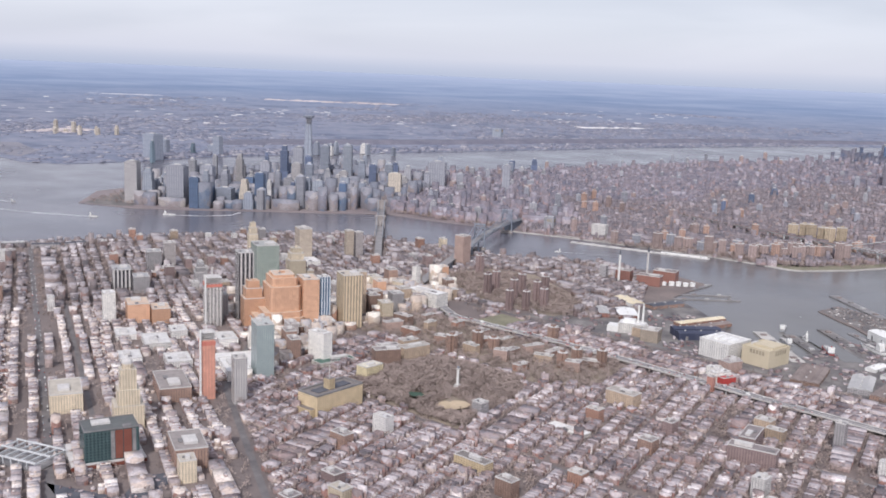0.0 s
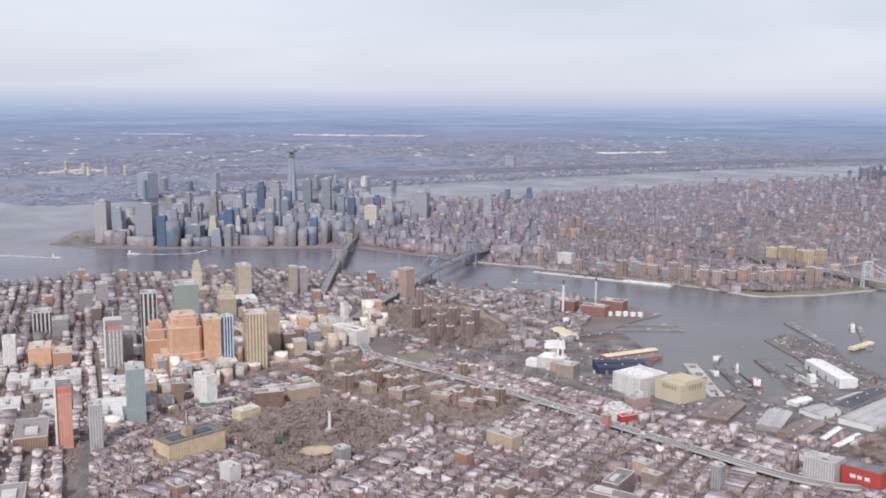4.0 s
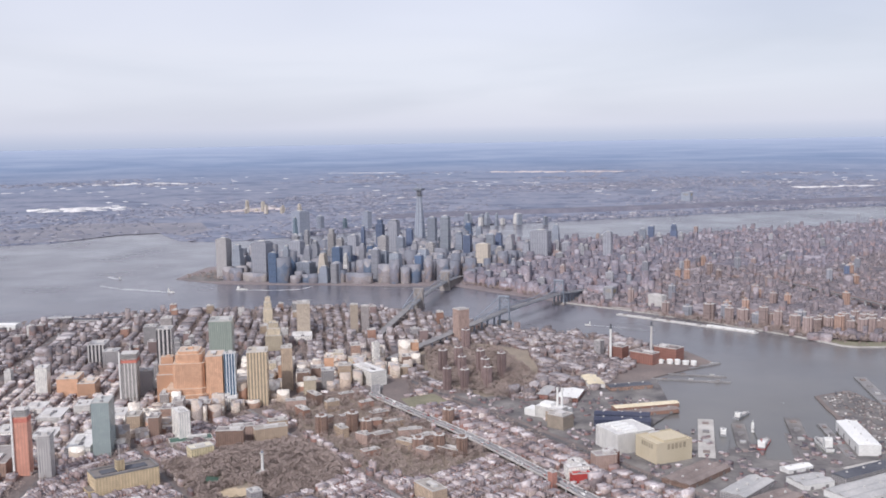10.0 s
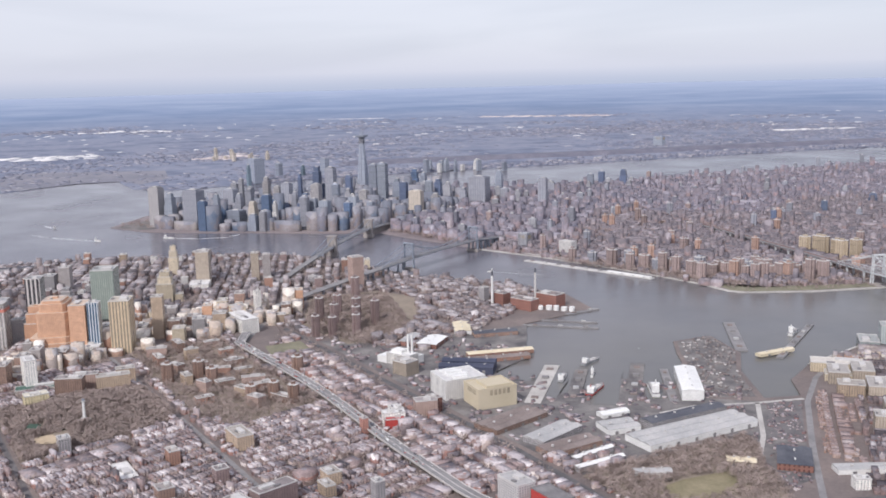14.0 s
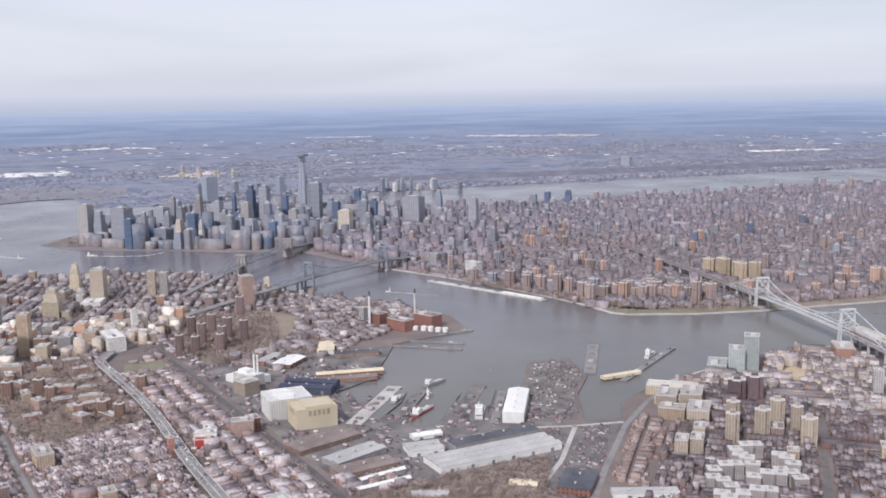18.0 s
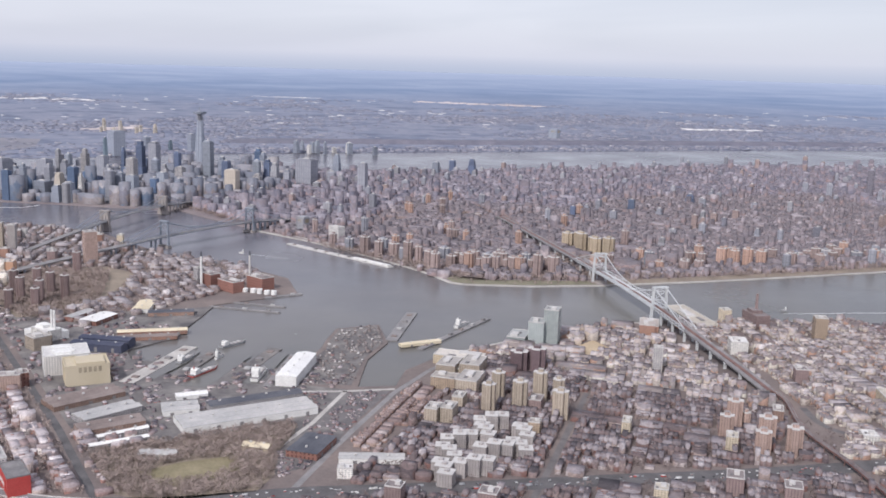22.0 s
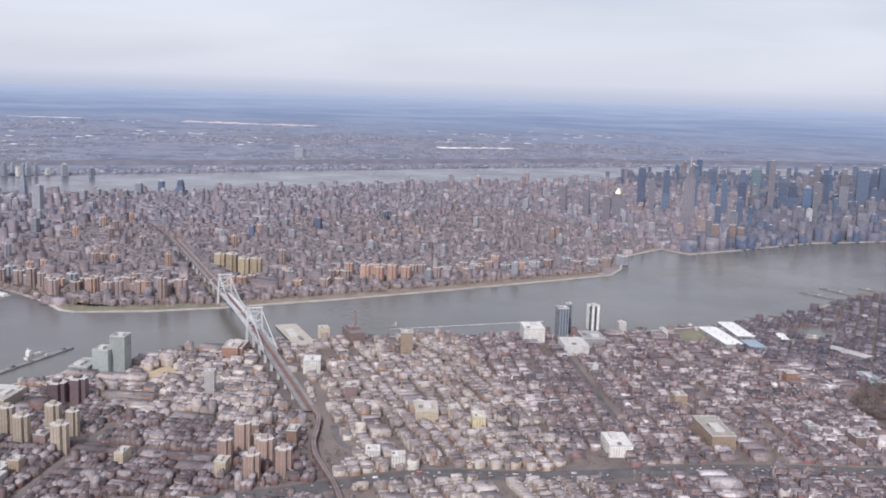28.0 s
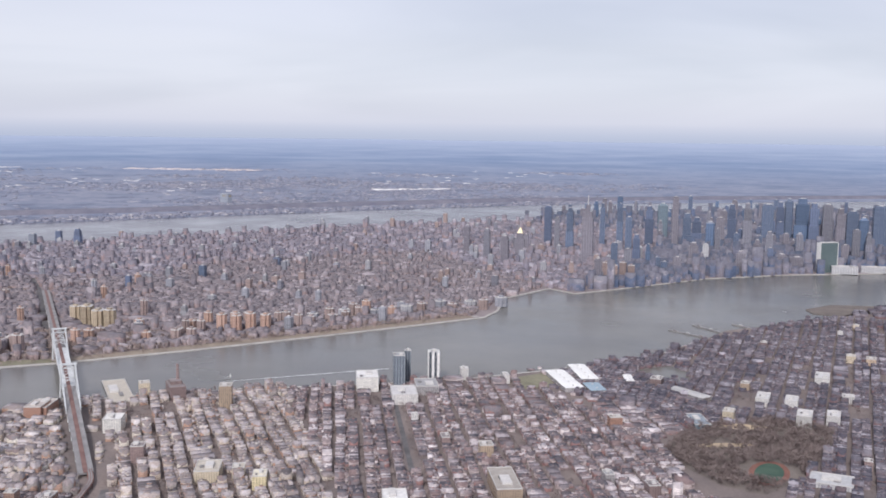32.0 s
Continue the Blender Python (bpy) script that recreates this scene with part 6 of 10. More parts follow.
shed(-212.6, -5.4, 7.4, 5.0, 2.2, 57, M_BRIGHT, M_SHIPWHITE, "white pier shed at the harbour edge", "pier_shed", 0.3)
shed(-218.5, 13.8, 8.6, 3.4, 1.6, 73, M_GREYROOF, F_GREY, "long grey pier shed with a pale roof", "pier_shed", 0.3)
shed(-208.5, 21.8, 9.6, 3.4, 1.7, 57, M_DARKROOF, F_GREY, "long dark pier shed beside the harbour", "pier_shed", 0.3)
shed(-206.5, 32.0, 8.0, 3.0, 1.5, 82, M_DARKROOF, F_GREY, "long dark pier shed beside the harbour", "pier_shed", 0.3)
shed(162.5, 360.5, 13.0, 4.0, 1.1, -12, M_GREYROOF, F_GREY, "long pale roofed works hall beside the inlet", "warehouse", 0.2, 2)
shed(141.5, 362.5, 7.5, 2.6, 0.9, -50, M_BRIGHT, F_GREY, "white works shed beside the inlet", "warehouse", 0.2)
shed(-18.7, 102.0, 9.2, 5.6, 1.2, 129.2, M_BRIGHT, F_BRICKRED, "brick shed with a bright white roof")
shed(-24.5, 98.5, 9.0, 3.0, 1.2, 129.2, M_GREYROOF, F_BRICKRED, "brick shed with a grey roof")
shed(-26.7, 116.5, 10.5, 4.6, 1.1, 151.7, M_CREAMROOF, M_SHIPWHITE, "shed with a cream roof")
shed(-17.0, 121.0, 12.0, 3.8, 1.0, 70.0, M_DARKROOF, F_BROWN, "dark blue-roofed shed")
shed(0.0, 110.8, 17.0, 3.0, 1.0, 71.1, M_CREAMROOF, F_BRICK, "long pier shed with a cream roof")
shed(3.6, 106.8, 17.5, 3.0, 0.9, 71.1, M_BROWNROOF, F_BRICK, "long pier shed with a brown roof")
shed(5.2, 98.2, 13.0, 3.4, 2.0, 48.0, M_NAVYROOF, M_NAVYROOF, "navy blue steel dock shed")
shed(8.2, 95.5, 13.0, 3.4, 1.8, 48.0, M_NAVYROOF, M_NAVYROOF, "navy blue steel dock shed")
shed(84.2, 104.3, 5.0, 2.8, 1.0, 45.0, M_CREAMROOF, F_CREAM, "derelict cream officers house", "house")
shed(79.0, 88.0, 6.5, 2.6, 1.0, 60.0, M_GREYROOF, F_WHITE, "pale derelict house among trees", "house")
shed(39.9, 165.9, 11.0, 2.0, 0.7, 84.4, M_CREAMROOF, M_CREAMROOF, "cream floating shed on a barge", "barge_shed", 0.2)
shed(129.8, 347.3, 21.1, 5.6, 1.2, -36.7, M_BRIGHT, F_GREY, "large warehouse with a pale flat roof", "warehouse", 0.15, 2)
shed(128.6, 358.0, 18.2, 5.2, 1.3, -40.5, M_BRIGHT, F_GREY, "large warehouse with a white roof", "warehouse", 0.15, 2)
shed(140.6, 346.9, 8.7, 4.6, 1.0, -38.5, M_BLUEROOF, F_GREY, "warehouse with a pale blue roof", "warehouse", 0.12)
shed(88.8, 112.8, 9, 6, 1.2, 130.8, M_DARKROOF, F_BRICKRED, "brick factory with a dark roof", "factory", 0.2, 2)
shed(98.6, 119.8, 11.5, 3.0, 0.9, 59, M_GREYROOF, M_SHIPWHITE, "long white-walled depot", "depot", 0.2, 2)


shed(-56.5, 205.2, 18, 1.7, 0.5, 13.3, M_BRIGHT, M_SHIPWHITE, "white shed on the long island pier", "pier_shed", 0.12)


def pier(x, y, length, width, turn, label, mat=None):
    ob = thing("pier", x, y, -0.4, turn, label, "pier", "river piers")
    block("deck", mat or M_DECK, ob, -length / 2, length / 2, -width / 2, width / 2, 0.4, 0.75)
    for i in range(int(length / 3)):
        u = -length / 2 + 1.5 + 3 * i
        bm = bmesh.new()
        for v in (-width * 0.42, width * 0.42):
            add_prism(bm, [(u + p, v + q) for p, q in ring_of(0.15, 6)], -0.6, 0.39)
        add_box(bm, u - 0.12, u + 0.12, -width * 0.45, width * 0.45, 0.2, 0.39)
        part("pile_bent", bm, M_BARK, ob)
    for i in range(max(2, int(length / 6))):
        u = -length / 2 + length * (i + 0.5) / max(2, int(length / 6))
        block("crate", (M_BROWNROOF, M_GREYROOF, M_TAR)[i % 3], ob, u - 0.6, u + 0.7, -width * 0.2, width * 0.22, 0.75, 1.0 + 0.12 * (i % 3))
    return ob


for x, y, l, w, a, lab in ((25.6, 104.9, 28.9, 3.6, 133.6, "long concrete pier with cargo stacks"), (36.4, 123.1, 27.5, 3.4, 135.4, "brown dock quay with stacked steel"), (30.9, 110.6, 24.0, 3.0, 135.7, "brown quay between two docks"), (43.0, 127.0, 24.0, 1.9, 141.3, "narrow dock wall with crane rails"),
                           (22.3, 171.1, 29.3, 3.1, 138.6, "old cargo pier reaching into the river"), (34.7, 180.2, 36.6, 1.8, 117.3, "thin breakwater pier"), (-13.4, 140.7, 21.4, 0.9, 43.1, "thin wooden jetty"),
                           (-16.5, 146.5, 16, 0.8, 43.1, "thin wooden jetty"), (-23.6, 157, 12, 1.6, 89.5, "stone quay of the power station"), (118, 437, 18, 1.0, 170, "thin broken jetty"), (120, 450, 20, 1.2, 160, "thin broken jetty"), (128, 464, 16, 1.2, 165, "thin broken jetty"),
                           (-74.6, 200.9, 57, 2.4, 13.3, "long pale pier along the island shore")):
    pier(x, y, l, w, a, lab, M_TRIM if "pale" in lab or "white" in lab else M_CONCRETE if "concrete" in lab else M_YARD if "brown" in lab else None)

land("ground_navy_yard", [(-20, 134), (-10.5, 127), (6.5, 114), (12, 101), (19.4, 99.9), (25.3, 106.6), (33.3, 102.6), (36.8, 110), (31.6, 119.8), (45.4, 128.4), (55.5, 127.4), (63, 134.5), (84, 122), (95.8, 111.5), (96, 79), (57, 78), (-40, 79), (-30, 96)], M_YARD, "worn concrete and asphalt of the dock yard", 0.256, 0.02)
land("ground_salvage_yard", [(27, 147), (18, 154.5), (19, 165.2), (33.5, 159), (44, 147.7), (60, 136), (55, 128), (46, 129.5), (33, 143)], M_YARD, "grey gravel yard between the docks", 0.265, 0.02)
land("ground_parking_lot", [(64.2, 134.4), (67.3, 141.5), (83.5, 122.5), (78.5, 119)], M_STREET, "dark asphalt lot with parked lorries", 0.268, 0.02)
land("ground_spit", [(125.5, 518.8), (128.3, 537.9), (146.3, 551.6), (151.4, 537.4), (144, 516.3), (132.4, 511.1)], M_PARK_SHADED, "low brown spit at the creek mouth", 0.25)
flat_shape("creek_water", [(135, 374), (139.7, 388.4), (149.3, 384.1), (155.2, 372.4), (147.9, 369)], M_WATER, "dark water of a river inlet", 0.27, "water")
KEEP_OUT.append([(135, 374), (139.7, 388.4), (149.3, 384.1), (155.2, 372.4), (147.9, 369)])
park("ground_river_lot", [(116.3, 342.4), (118.6, 352.8), (131.5, 341.4), (126.4, 332.5)], M_GRASS, "dull green sports lot beside warehouses")
flat_shape("rail_yard_ground", [(-19.6, -71.5), (-6.7, -65.8), (-11.5, -58.5), (-9.2, -53.0), (-6.5, -56.5), (-3.0, -66.0), (-12.0, -73.0)], M_DARKROOF, "dark blue-grey rail yard with parked trains", 0.262, "yard")
KEEP_OUT.append([(-19.6, -71.5), (-6.7, -65.8), (-9.2, -53.0), (-3.0, -66.0), (-12.0, -73.0)])
for dock in ([(28.9, 131), (31.4, 134.2), (50.0, 119.1), (48.0, 116.0)], [(24, 121.5), (29.5, 125.5), (34.5, 120.5), (47.4, 108), (43.3, 103.8)], [(34.6, 98.6), (36.0, 100.4), (27.5, 110.6), (20.5, 116), (18.5, 114.6)]):
    flat_shape("dry_dock_water", dock, M_WATER, "dark water in a dry dock", 0.275, "water")
    KEEP_OUT.append(dock)


def ship(x, y, length, turn, hull, label, tall=1.0, name="ship"):
    ob = thing(name, x, y, 0.02, turn, label, "ship", "moored ships")
    w = length * 0.115
    half = length / 2
    plan = [(-half, -w * 0.8), (half * 0.6, -w), (half, 0), (half * 0.6, w), (-half, w * 0.8)]
    bm = bmesh.new()
    add_prism(bm, [(u * 0.95, v * 0.85) for u, v in plan], -0.3, 0.55 * tall, plan)
    part("hull", bm, hull, ob)
    bm = bmesh.new()
    add_prism(bm, [(u * 0.97, v * 0.9) for u, v in plan], 0.55 * tall, 0.6 * tall)
    part("deck", bm, M_TAR, ob)
    block("deckhouse", M_SHIPWHITE, ob, -half * 0.8, -half * 0.45, -w * 0.7, w * 0.7, 0.6 * tall, 1.5 * tall)
    block("bridge_deck", M_SHIPWHITE, ob, -half * 0.72, -half * 0.52, -w * 0.8, w * 0.8, 1.5 * tall, 1.75 * tall)
    chimney(ob, -half * 0.72, 0, 1.75 * tall, 0.5 * tall, 0.14, hull, "funnel")
    for i in range(3):
        block("hatch", M_TRIM, ob, -half * 0.3 + half * 0.32 * i, -half * 0.12 + half * 0.32 * i, -w * 0.5, w * 0.5, 0.6 * tall, 0.75 * tall)
    return ob


ship(36.3, 111.4, 9.6, 122, M_HULL_RED, "red-hulled cargo ship in a dry dock", 1.1)
ship(25.0, 111.0, 7.5, 134, M_HULL_GREY, "grey ship moored at a pier")
ship(44.2, 121.2, 9.6, 144, M_SHIPWHITE, "white vessel in a dry dock", 1.7)
ship(18.2, 125.2, 8.0, 110, M_HULL_GREY, "grey crane barge moored off the pier", 0.9, "crane_barge")
ship(27.3, 118.3, 3.6, 130, M_SHIPWHITE, "small white tank barge", 1.2, "barge")
ship(29, 186, 7, 117, M_SHIPWHITE, "white tank barge at the breakwater", 1.3, "barge")
ship(-253.5, 100.6, 5.5, 44, M_SHIPWHITE, "orange-white ferry crossing the harbour", 0.9, "ferry")
ship(-266.5, 71.5, 4.0, 33, M_SHIPWHITE, "white ferry in the harbour", 0.9, "ferry")
ship(-324.5, 63.4, 3.5, 11, M_HULL_GREY, "small boat in the harbour", 0.7, "boat")
ship(-92.5, 171, 2.2, 215, M_SHIPWHITE, "small white ferry on the river", 0.7, "ferry")
ship(59, 281, 2.0, 235, M_HULL_GREY, "small tug close to the shore", 0.7, "tug")


def wake(x0, y0, x1, y1, w, label):
    dx, dy = x1 - x0, y1 - y0
    l = math.hypot(dx, dy)
    nx, ny = -dy / l, dx / l
    k = random.Random(round(x0))
    left, right = [], []
    for i in range(25):
        u = i / 24
        h = w * (0.25 + 0.75 * u) * (1 - 0.5 * u * u) * k.uniform(0.5, 1.0)
        m = k.uniform(-0.2, 0.2) * w
        left.append((x0 + dx * u + nx * (m + h), y0 + dy * u + ny * (m + h), 0.03))
        right.append((x0 + dx * u + nx * (m - h), y0 + dy * u + ny * (m - h), 0.03))
    faces = [(i, i + 1, 26 + i, 25 + i) for i in range(24)]
    ob = mesh_ob("boat_wake", left + right, faces, M_FOAM)
    if ob.data.polygons[0].normal.z < 0:
        ob.data.flip_normals()
    return tagged(ob, label=label, category="wake", kind="structure")


wake(-268.1, 70.5, -291.3, 55.8, 1.5, "white wake behind a ferry")
wake(-291.3, 55.8, -308, 49.7, 0.8, "fading white wake in the harbour")
wake(-326.5, 62.9, -338, 60.8, 1.3, "short white wake of a boat")
wake(-252.7, 101.5, -243.0, 110.7, 1.2, "white wake curving off the ferry slip")
wake(-243.0, 110.7, -237.8, 122.3, 1.4, "white wake curving off the ferry slip")
wake(-237.8, 122.3, -242.5, 131, 1.0, "white wake curving off the ferry slip")
wake(-92, 171.4, -76, 182.5, 0.5, "thin white wake on the river")
wake(61, 278, 82, 323, 0.6, "thin white wake along the shore")


def tank(x, y, r, h, label):
    ob = thing("storage_tank", x, y, 0.25, 0, label, "tank", "white tanks")
    bm = bmesh.new()
    add_prism(bm, ring_of(r, 18), 0, h)
    part("shell", bm, M_SHIPWHITE, ob)
    bm = bmesh.new()
    add_prism(bm, ring_of(r * 1.02, 18), h, h + r * 0.2, ring_of(r * 0.15, 18))
    part("roof", bm, M_BRIGHT, ob)
    add = bmesh.new()
    add_bar(add, (r * 1.03, 0, 0), (r * 0.9, 0.5, h), 0.05, 4)
    part("ladder", add, M_STEEL, ob)


for i, (x, y) in enumerate(((-33.5, 149), (-31.5, 150.8), (-29.6, 152), (-27.8, 153.6), (-26, 155), (-35.4, 147.2))):
    tank(x, y, 0.85 + 0.1 * (i % 2), 1.1 + 0.15 * (i % 3), "white oil tank beside the power station")


def free_stack(x, y, h, label, mat):
    ob = thing("chimney_stack", x, y, 0.25, 0, label, "chimney", "power station stacks")
    chimney(ob, 0, 0, 0.6, h * 0.86, 0.42, mat, "shaft")
    block("footing", M_STONE, ob, -0.7, 0.7, -0.7, 0.7, 0, 0.6)
    chimney(ob, 0, 0, 0.6 + h * 0.86, h * 0.14, 0.36, M_DARKROOF, "black_tip")


free_stack(-45, 139.4, 10.6, "tall white stack with a black tip", M_SHIPWHITE)
free_stack(-43, 154.3, 10.0, "tall grey stack with a black tip", M_TRIM)


def truss_roof():
    """Crossing white steel trusses of an unfinished hall beside the rail yard."""
    ob = plot("unfinished_hall", -30.5, -69.5, 11, 7, 20, "unfinished hall with white steel roof trusses", "building", "")
    block("floor_slab", M_TAR, ob, -5.5, 5.5, -3.5, 3.5, 0, 0.3)
    for i in range(7):
        u = -5.2 + 1.72 * i
        block("roof_truss", M_STEEL, ob, u - 0.09, u + 0.09, -3.4, 3.4, 1.2, 1.5)
        for v in (-3.3, 3.3):
            block("column", M_STEEL, ob, u - 0.07, u + 0.07, v - 0.07, v + 0.07, 0.3, 1.2)
    for v in (-3.4, 0.0, 3.4):
        block("roof_girder", M_STEEL, ob, -5.4, 5.4, v - 0.1, v + 0.1, 1.5, 1.75)


truss_roof()


def clutter(name, outline, n, seed, label, size=(0.25, 1.1), high=(0.15, 0.7), check=True, mat=None):
    """Containers, sheds, lorries and stacked goods lying about, as one joined mesh."""
    g = np.random.default_rng(seed)
    p = np.array(scatter(outline, n, seed))
    p = p[free(p[:, 0], p[:, 1], 0.1)] if check else p
    m = len(p)
    b = np.stack([p[:, 0], p[:, 1], g.uniform(*size, m), g.uniform(size[0], size[1] * 0.45, m), g.uniform(*high, m), g.choice([0.0, 1.52, -0.7, 2.3], m), np.zeros(m)], 1)
    return boxes_mesh(name, b, mat or M_TOWN_N, label, "clutter")


def sea_wall(name, line, label, half=0.55):
    bm = bmesh.new()
    ribbon(bm, line, half, 0.34, 0.5)
    return tagged(part(name, bm, M_CONCRETE, None), label=label, category="sea wall", kind="structure")


sea_wall("sea_wall_island", MANHATTAN[8:26], "pale concrete river wall with promenade", 0.5)
sea_wall("sea_wall_midtown", MANHATTAN[25:31], "grey river wall under midtown", 0.3)
sea_wall("sea_wall_borough", BROOKLYN[36:50], "concrete bulkhead along the river", 0.35)


def wooded_cliff():
    """A long low wooded cliff behind the far shore."""
    line = [(-560, 330), (-520, 450), (-480, 560), (-440, 700), (-400, 830), (-350, 960), (-180, 1260), (20, 1560)]
    line = smooth(line, 8)
    verts, faces = [], []
    for i, (x, y) in enumerate(line):
        k = (1 + 0.35 * noise.noise((x * 0.05, y * 0.05, 0))) * min(1.0, i / 8)
        for off, z in ((-2, 0.2), (2, 3.0 * k), (9, 3.6 * k), (30, 2.4 * min(1.0, i / 8)), (60, 0.2)):
            verts.append((x - off * 0.93, y + off * 0.37, z))
    for i in range(len(line) - 1):
        for j in range(4):
            p = i * 5 + j
            faces.append((p, p + 1, p + 6, p + 5))
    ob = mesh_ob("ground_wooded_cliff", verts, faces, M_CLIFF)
    tagged(ob, label="dark wooded cliff behind the far shore", category="cliff", kind="structure")


# the cliff woods are lightened by haze in their base colour
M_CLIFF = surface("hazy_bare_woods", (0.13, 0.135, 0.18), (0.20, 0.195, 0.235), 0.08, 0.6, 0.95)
wooded_cliff()


# ---- buildings that stand out ----

# downtown towers of the near borough
brick_office(-71.9, 18.3, 9.6, 8.0, 14.5, -25, F_ORANGE, "broad orange-brown brick office block with cut corners")
stepped_block(-79.1, 14.4, 5.3, 5.3, 11.8, -25, F_ORANGE, "orange brick office wing with a flat roof")
office_tower(-67.4, 23.4, 7.0, 4.2, 13.4, -25, F_ORANGE, "pale orange brick office slab")
striped_tower(-64.7, 26.4, 3.3, 2.9, 13.7, -25, F_BLUESTRIPE, "slim blue glass tower with white wavy stripes")
office_tower(-63.1, 24.9, 7.2, 5.0, 2.9, -25, F_WHITE, "white low podium at the foot of a glass tower")
office_tower(-61.6, 32.8, 6.5, 5.2, 14.2, -25, F_TANGLASS, "tan apartment tower with vertical window strips")
office_tower(-70.4, 44.6, 3.7, 3.0, 11.9, -25, F_TAN, "slim tan brick apartment tower")
office_tower(-105.0, 38.5, 8.4, 6.7, 15.2, -25, F_GREENGLASS, "grey-green glass office block")
stepped_block(-116.5, 59.8, 5.8, 5.2, 10.0, -25, F_CREAM, "cream stone office block with setbacks")
office_tower(-128.3, 74.8, 8.5, 6.8, 2.4, -25, F_WHITE, "white low building with a flat roof")
office_tower(-84.1, 15.5, 4.9, 3.9, 18.5, -25, F_DARKSTRIPE, "grey concrete tower with dark window strips")
site_tower(-84.9, 6.0, 4.6, 4.1, 13.0, -25, F_REDWHITE, "unfinished tower with red netting and a crane")
stepped_block(-159.6, 75.3, 3.3, 3.3, 11.1, -25, F_CREAM, "cream apartment tower with setbacks")
office_tower(-135.2, 78.6, 6.5, 4.5, 12.1, -25, F_BUFF, "beige brick apartment tower with a twin top")
office_tower(-130.7, 96.0, 2.7, 2.7, 10.2, -25, F_BUFF, "buff brick apartment slab")
office_tower(-130.3, 100.1, 2.7, 2.7, 9.3, -25, F_LILAC, "pale brick apartment slab")
site_tower(-37.5, -28.4, 2.9, 2.8, 14.2, -25, F_ORANGEGLASS, "orange and glass tower with a tall white hoist mast")
office_tower(-31.0, -25.2, 3.1, 2.6, 9.6, -25, F_GRID, "grey concrete tower with a grid of windows")
office_tower(-41.6, -11.2, 5.8, 3.8, 12.3, -25, F_TEAL, "pale teal glass apartment tower")
office_tower(-46.8, -14.7, 10.9, 5.4, 2.2, -25, F_WHITE, "white low building with a dark window band")
office_tower(-50.7, -10.6, 18.3, 9.2, 0.6, -25, F_WHITE, "white low block with a bright roof")
for x, y, w, d, h in ((-77.8, -15.2, 9.5, 6.0, 1.5), (-70.8, -26.4, 7.0, 5.0, 1.2), (-61.5, -19.7, 7.5, 5.5, 1.4), (-68.5, -1.5, 7.5, 4.5, 1.7), (-88.4, -17.1, 7.0, 5.0, 1.3), (-81.0, -7.0, 6.0, 4.0, 2.0)):
    office_tower(x, y, w, d, h, -25, F_WHITELOFT, "broad low department store with a white roof", group="white-roofed stores")
office_tower(-38.8, 7.2, 9.5, 3.8, 0.9, 80, F_GREENROOF, "low hall with a dark green roof by the park")
school_block(-16.4, -13.5, 12.5, 5.6, 4.2, 92, F_CREAMY, "large cream brick school with a dark roof")
office_tower(-24.0, 4.6, 3.2, 5.0, 3.6, 0, F_YELLOW, "pale yellow hospital block with a flat roof")
office_tower(-26.9, 12.4, 6.0, 3.0, 5.2, 62, F_BROWN, "brown brick apartment slab above the park")
office_tower(-30.6, 16.6, 5.4, 2.6, 4.4, 70, F_HOUSING, "dull brown brick apartment slab above the park")
office_tower(-27.2, 21.8, 7.4, 3.0, 4.1, 80, F_TAN, "tan brick apartment block by the park")
office_tower(-33.0, 26.0, 4.4, 2.5, 3.6, 80, F_TAN, "tan brick apartment block by the park")
office_tower(-42.6, 6.3, 5.4, 2.7, 6.9, 0, F_WHITE, "white and grey apartment slab")
office_tower(-136.4, 9.6, 7.4, 5.2, 6.3, -25, F_DARKSTRIPE, "grey office slab with dark window strips")
office_tower(-129.3, 11.8, 5.5, 4.4, 4.9, -25, F_GREY, "grey office block with a flat roof")
office_tower(-78.7, 70.3, 4.7, 3.7, 4.0, 0, F_CREAM, "cream brick apartment block")
office_tower(-65.3, 67.1, 12.3, 4.9, 4.0, 0, F_WHITE, "white brick apartment blocks with sunlit walls")
office_tower(-79.0, 76.8, 1.8, 1.8, 7.6, 0, F_WHITE, "slim white apartment tower")
office_tower(-96.7, 118.9, 4.0, 4.0, 10.9, 0, F_HOUSING, "dull brown brick tower")
office_tower(-101.3, -6.1, 7.8, 5.5, 5.0, -25, F_ORANGE, "orange brick office block")
office_tower(-96.5, -2.4, 6.6, 4.6, 4.0, -25, F_ORANGE, "orange brick office block with white top")
office_tower(-44.5, -32.2, 12.4, 6.2, 3.0, -25, F_BROWN, "red-brown brick block with rows of windows")
office_tower(-152.6, 30.5, 4.9, 4.4, 6.7, -25, F_GREY, "grey stone office block")
office_tower(-151.7, 35.7, 4.1, 3.6, 9.1, -25, F_LILAC, "pale stone office tower")
stepped_block(-127.4, 31.2, 4.1, 3.7, 6.4, -25, F_GREY, "pale grey office block with setbacks")
office_tower(-88.8, 11.3, 3.7, 3.3, 6.7, -25, F_GREY, "grey office block")
office_tower(-104.1, -12.7, 3.9, 3.1, 7.9, -25, F_WHITE, "white and grey office slab")
bank_tower(-33.8, -48.4, 5.4, 5.4, 12.8, -25, F_CREAM, "cream stone clock tower with stepped top and dome")
mural_block(-21.8, -59.0, 8.9, 6.0, 6.3, 69.5, F_TEALDARK, "dark teal and rust red panelled block")
office_tower(-5.5, -54.4, 3.3, 2.7, 3.9, -25, F_CREAM, "cream brick apartment block")
office_tower(-12.5, -49.6, 9.1, 5.5, 3.7, -25, F_BROWN, "red-brown brick armoury-like block")
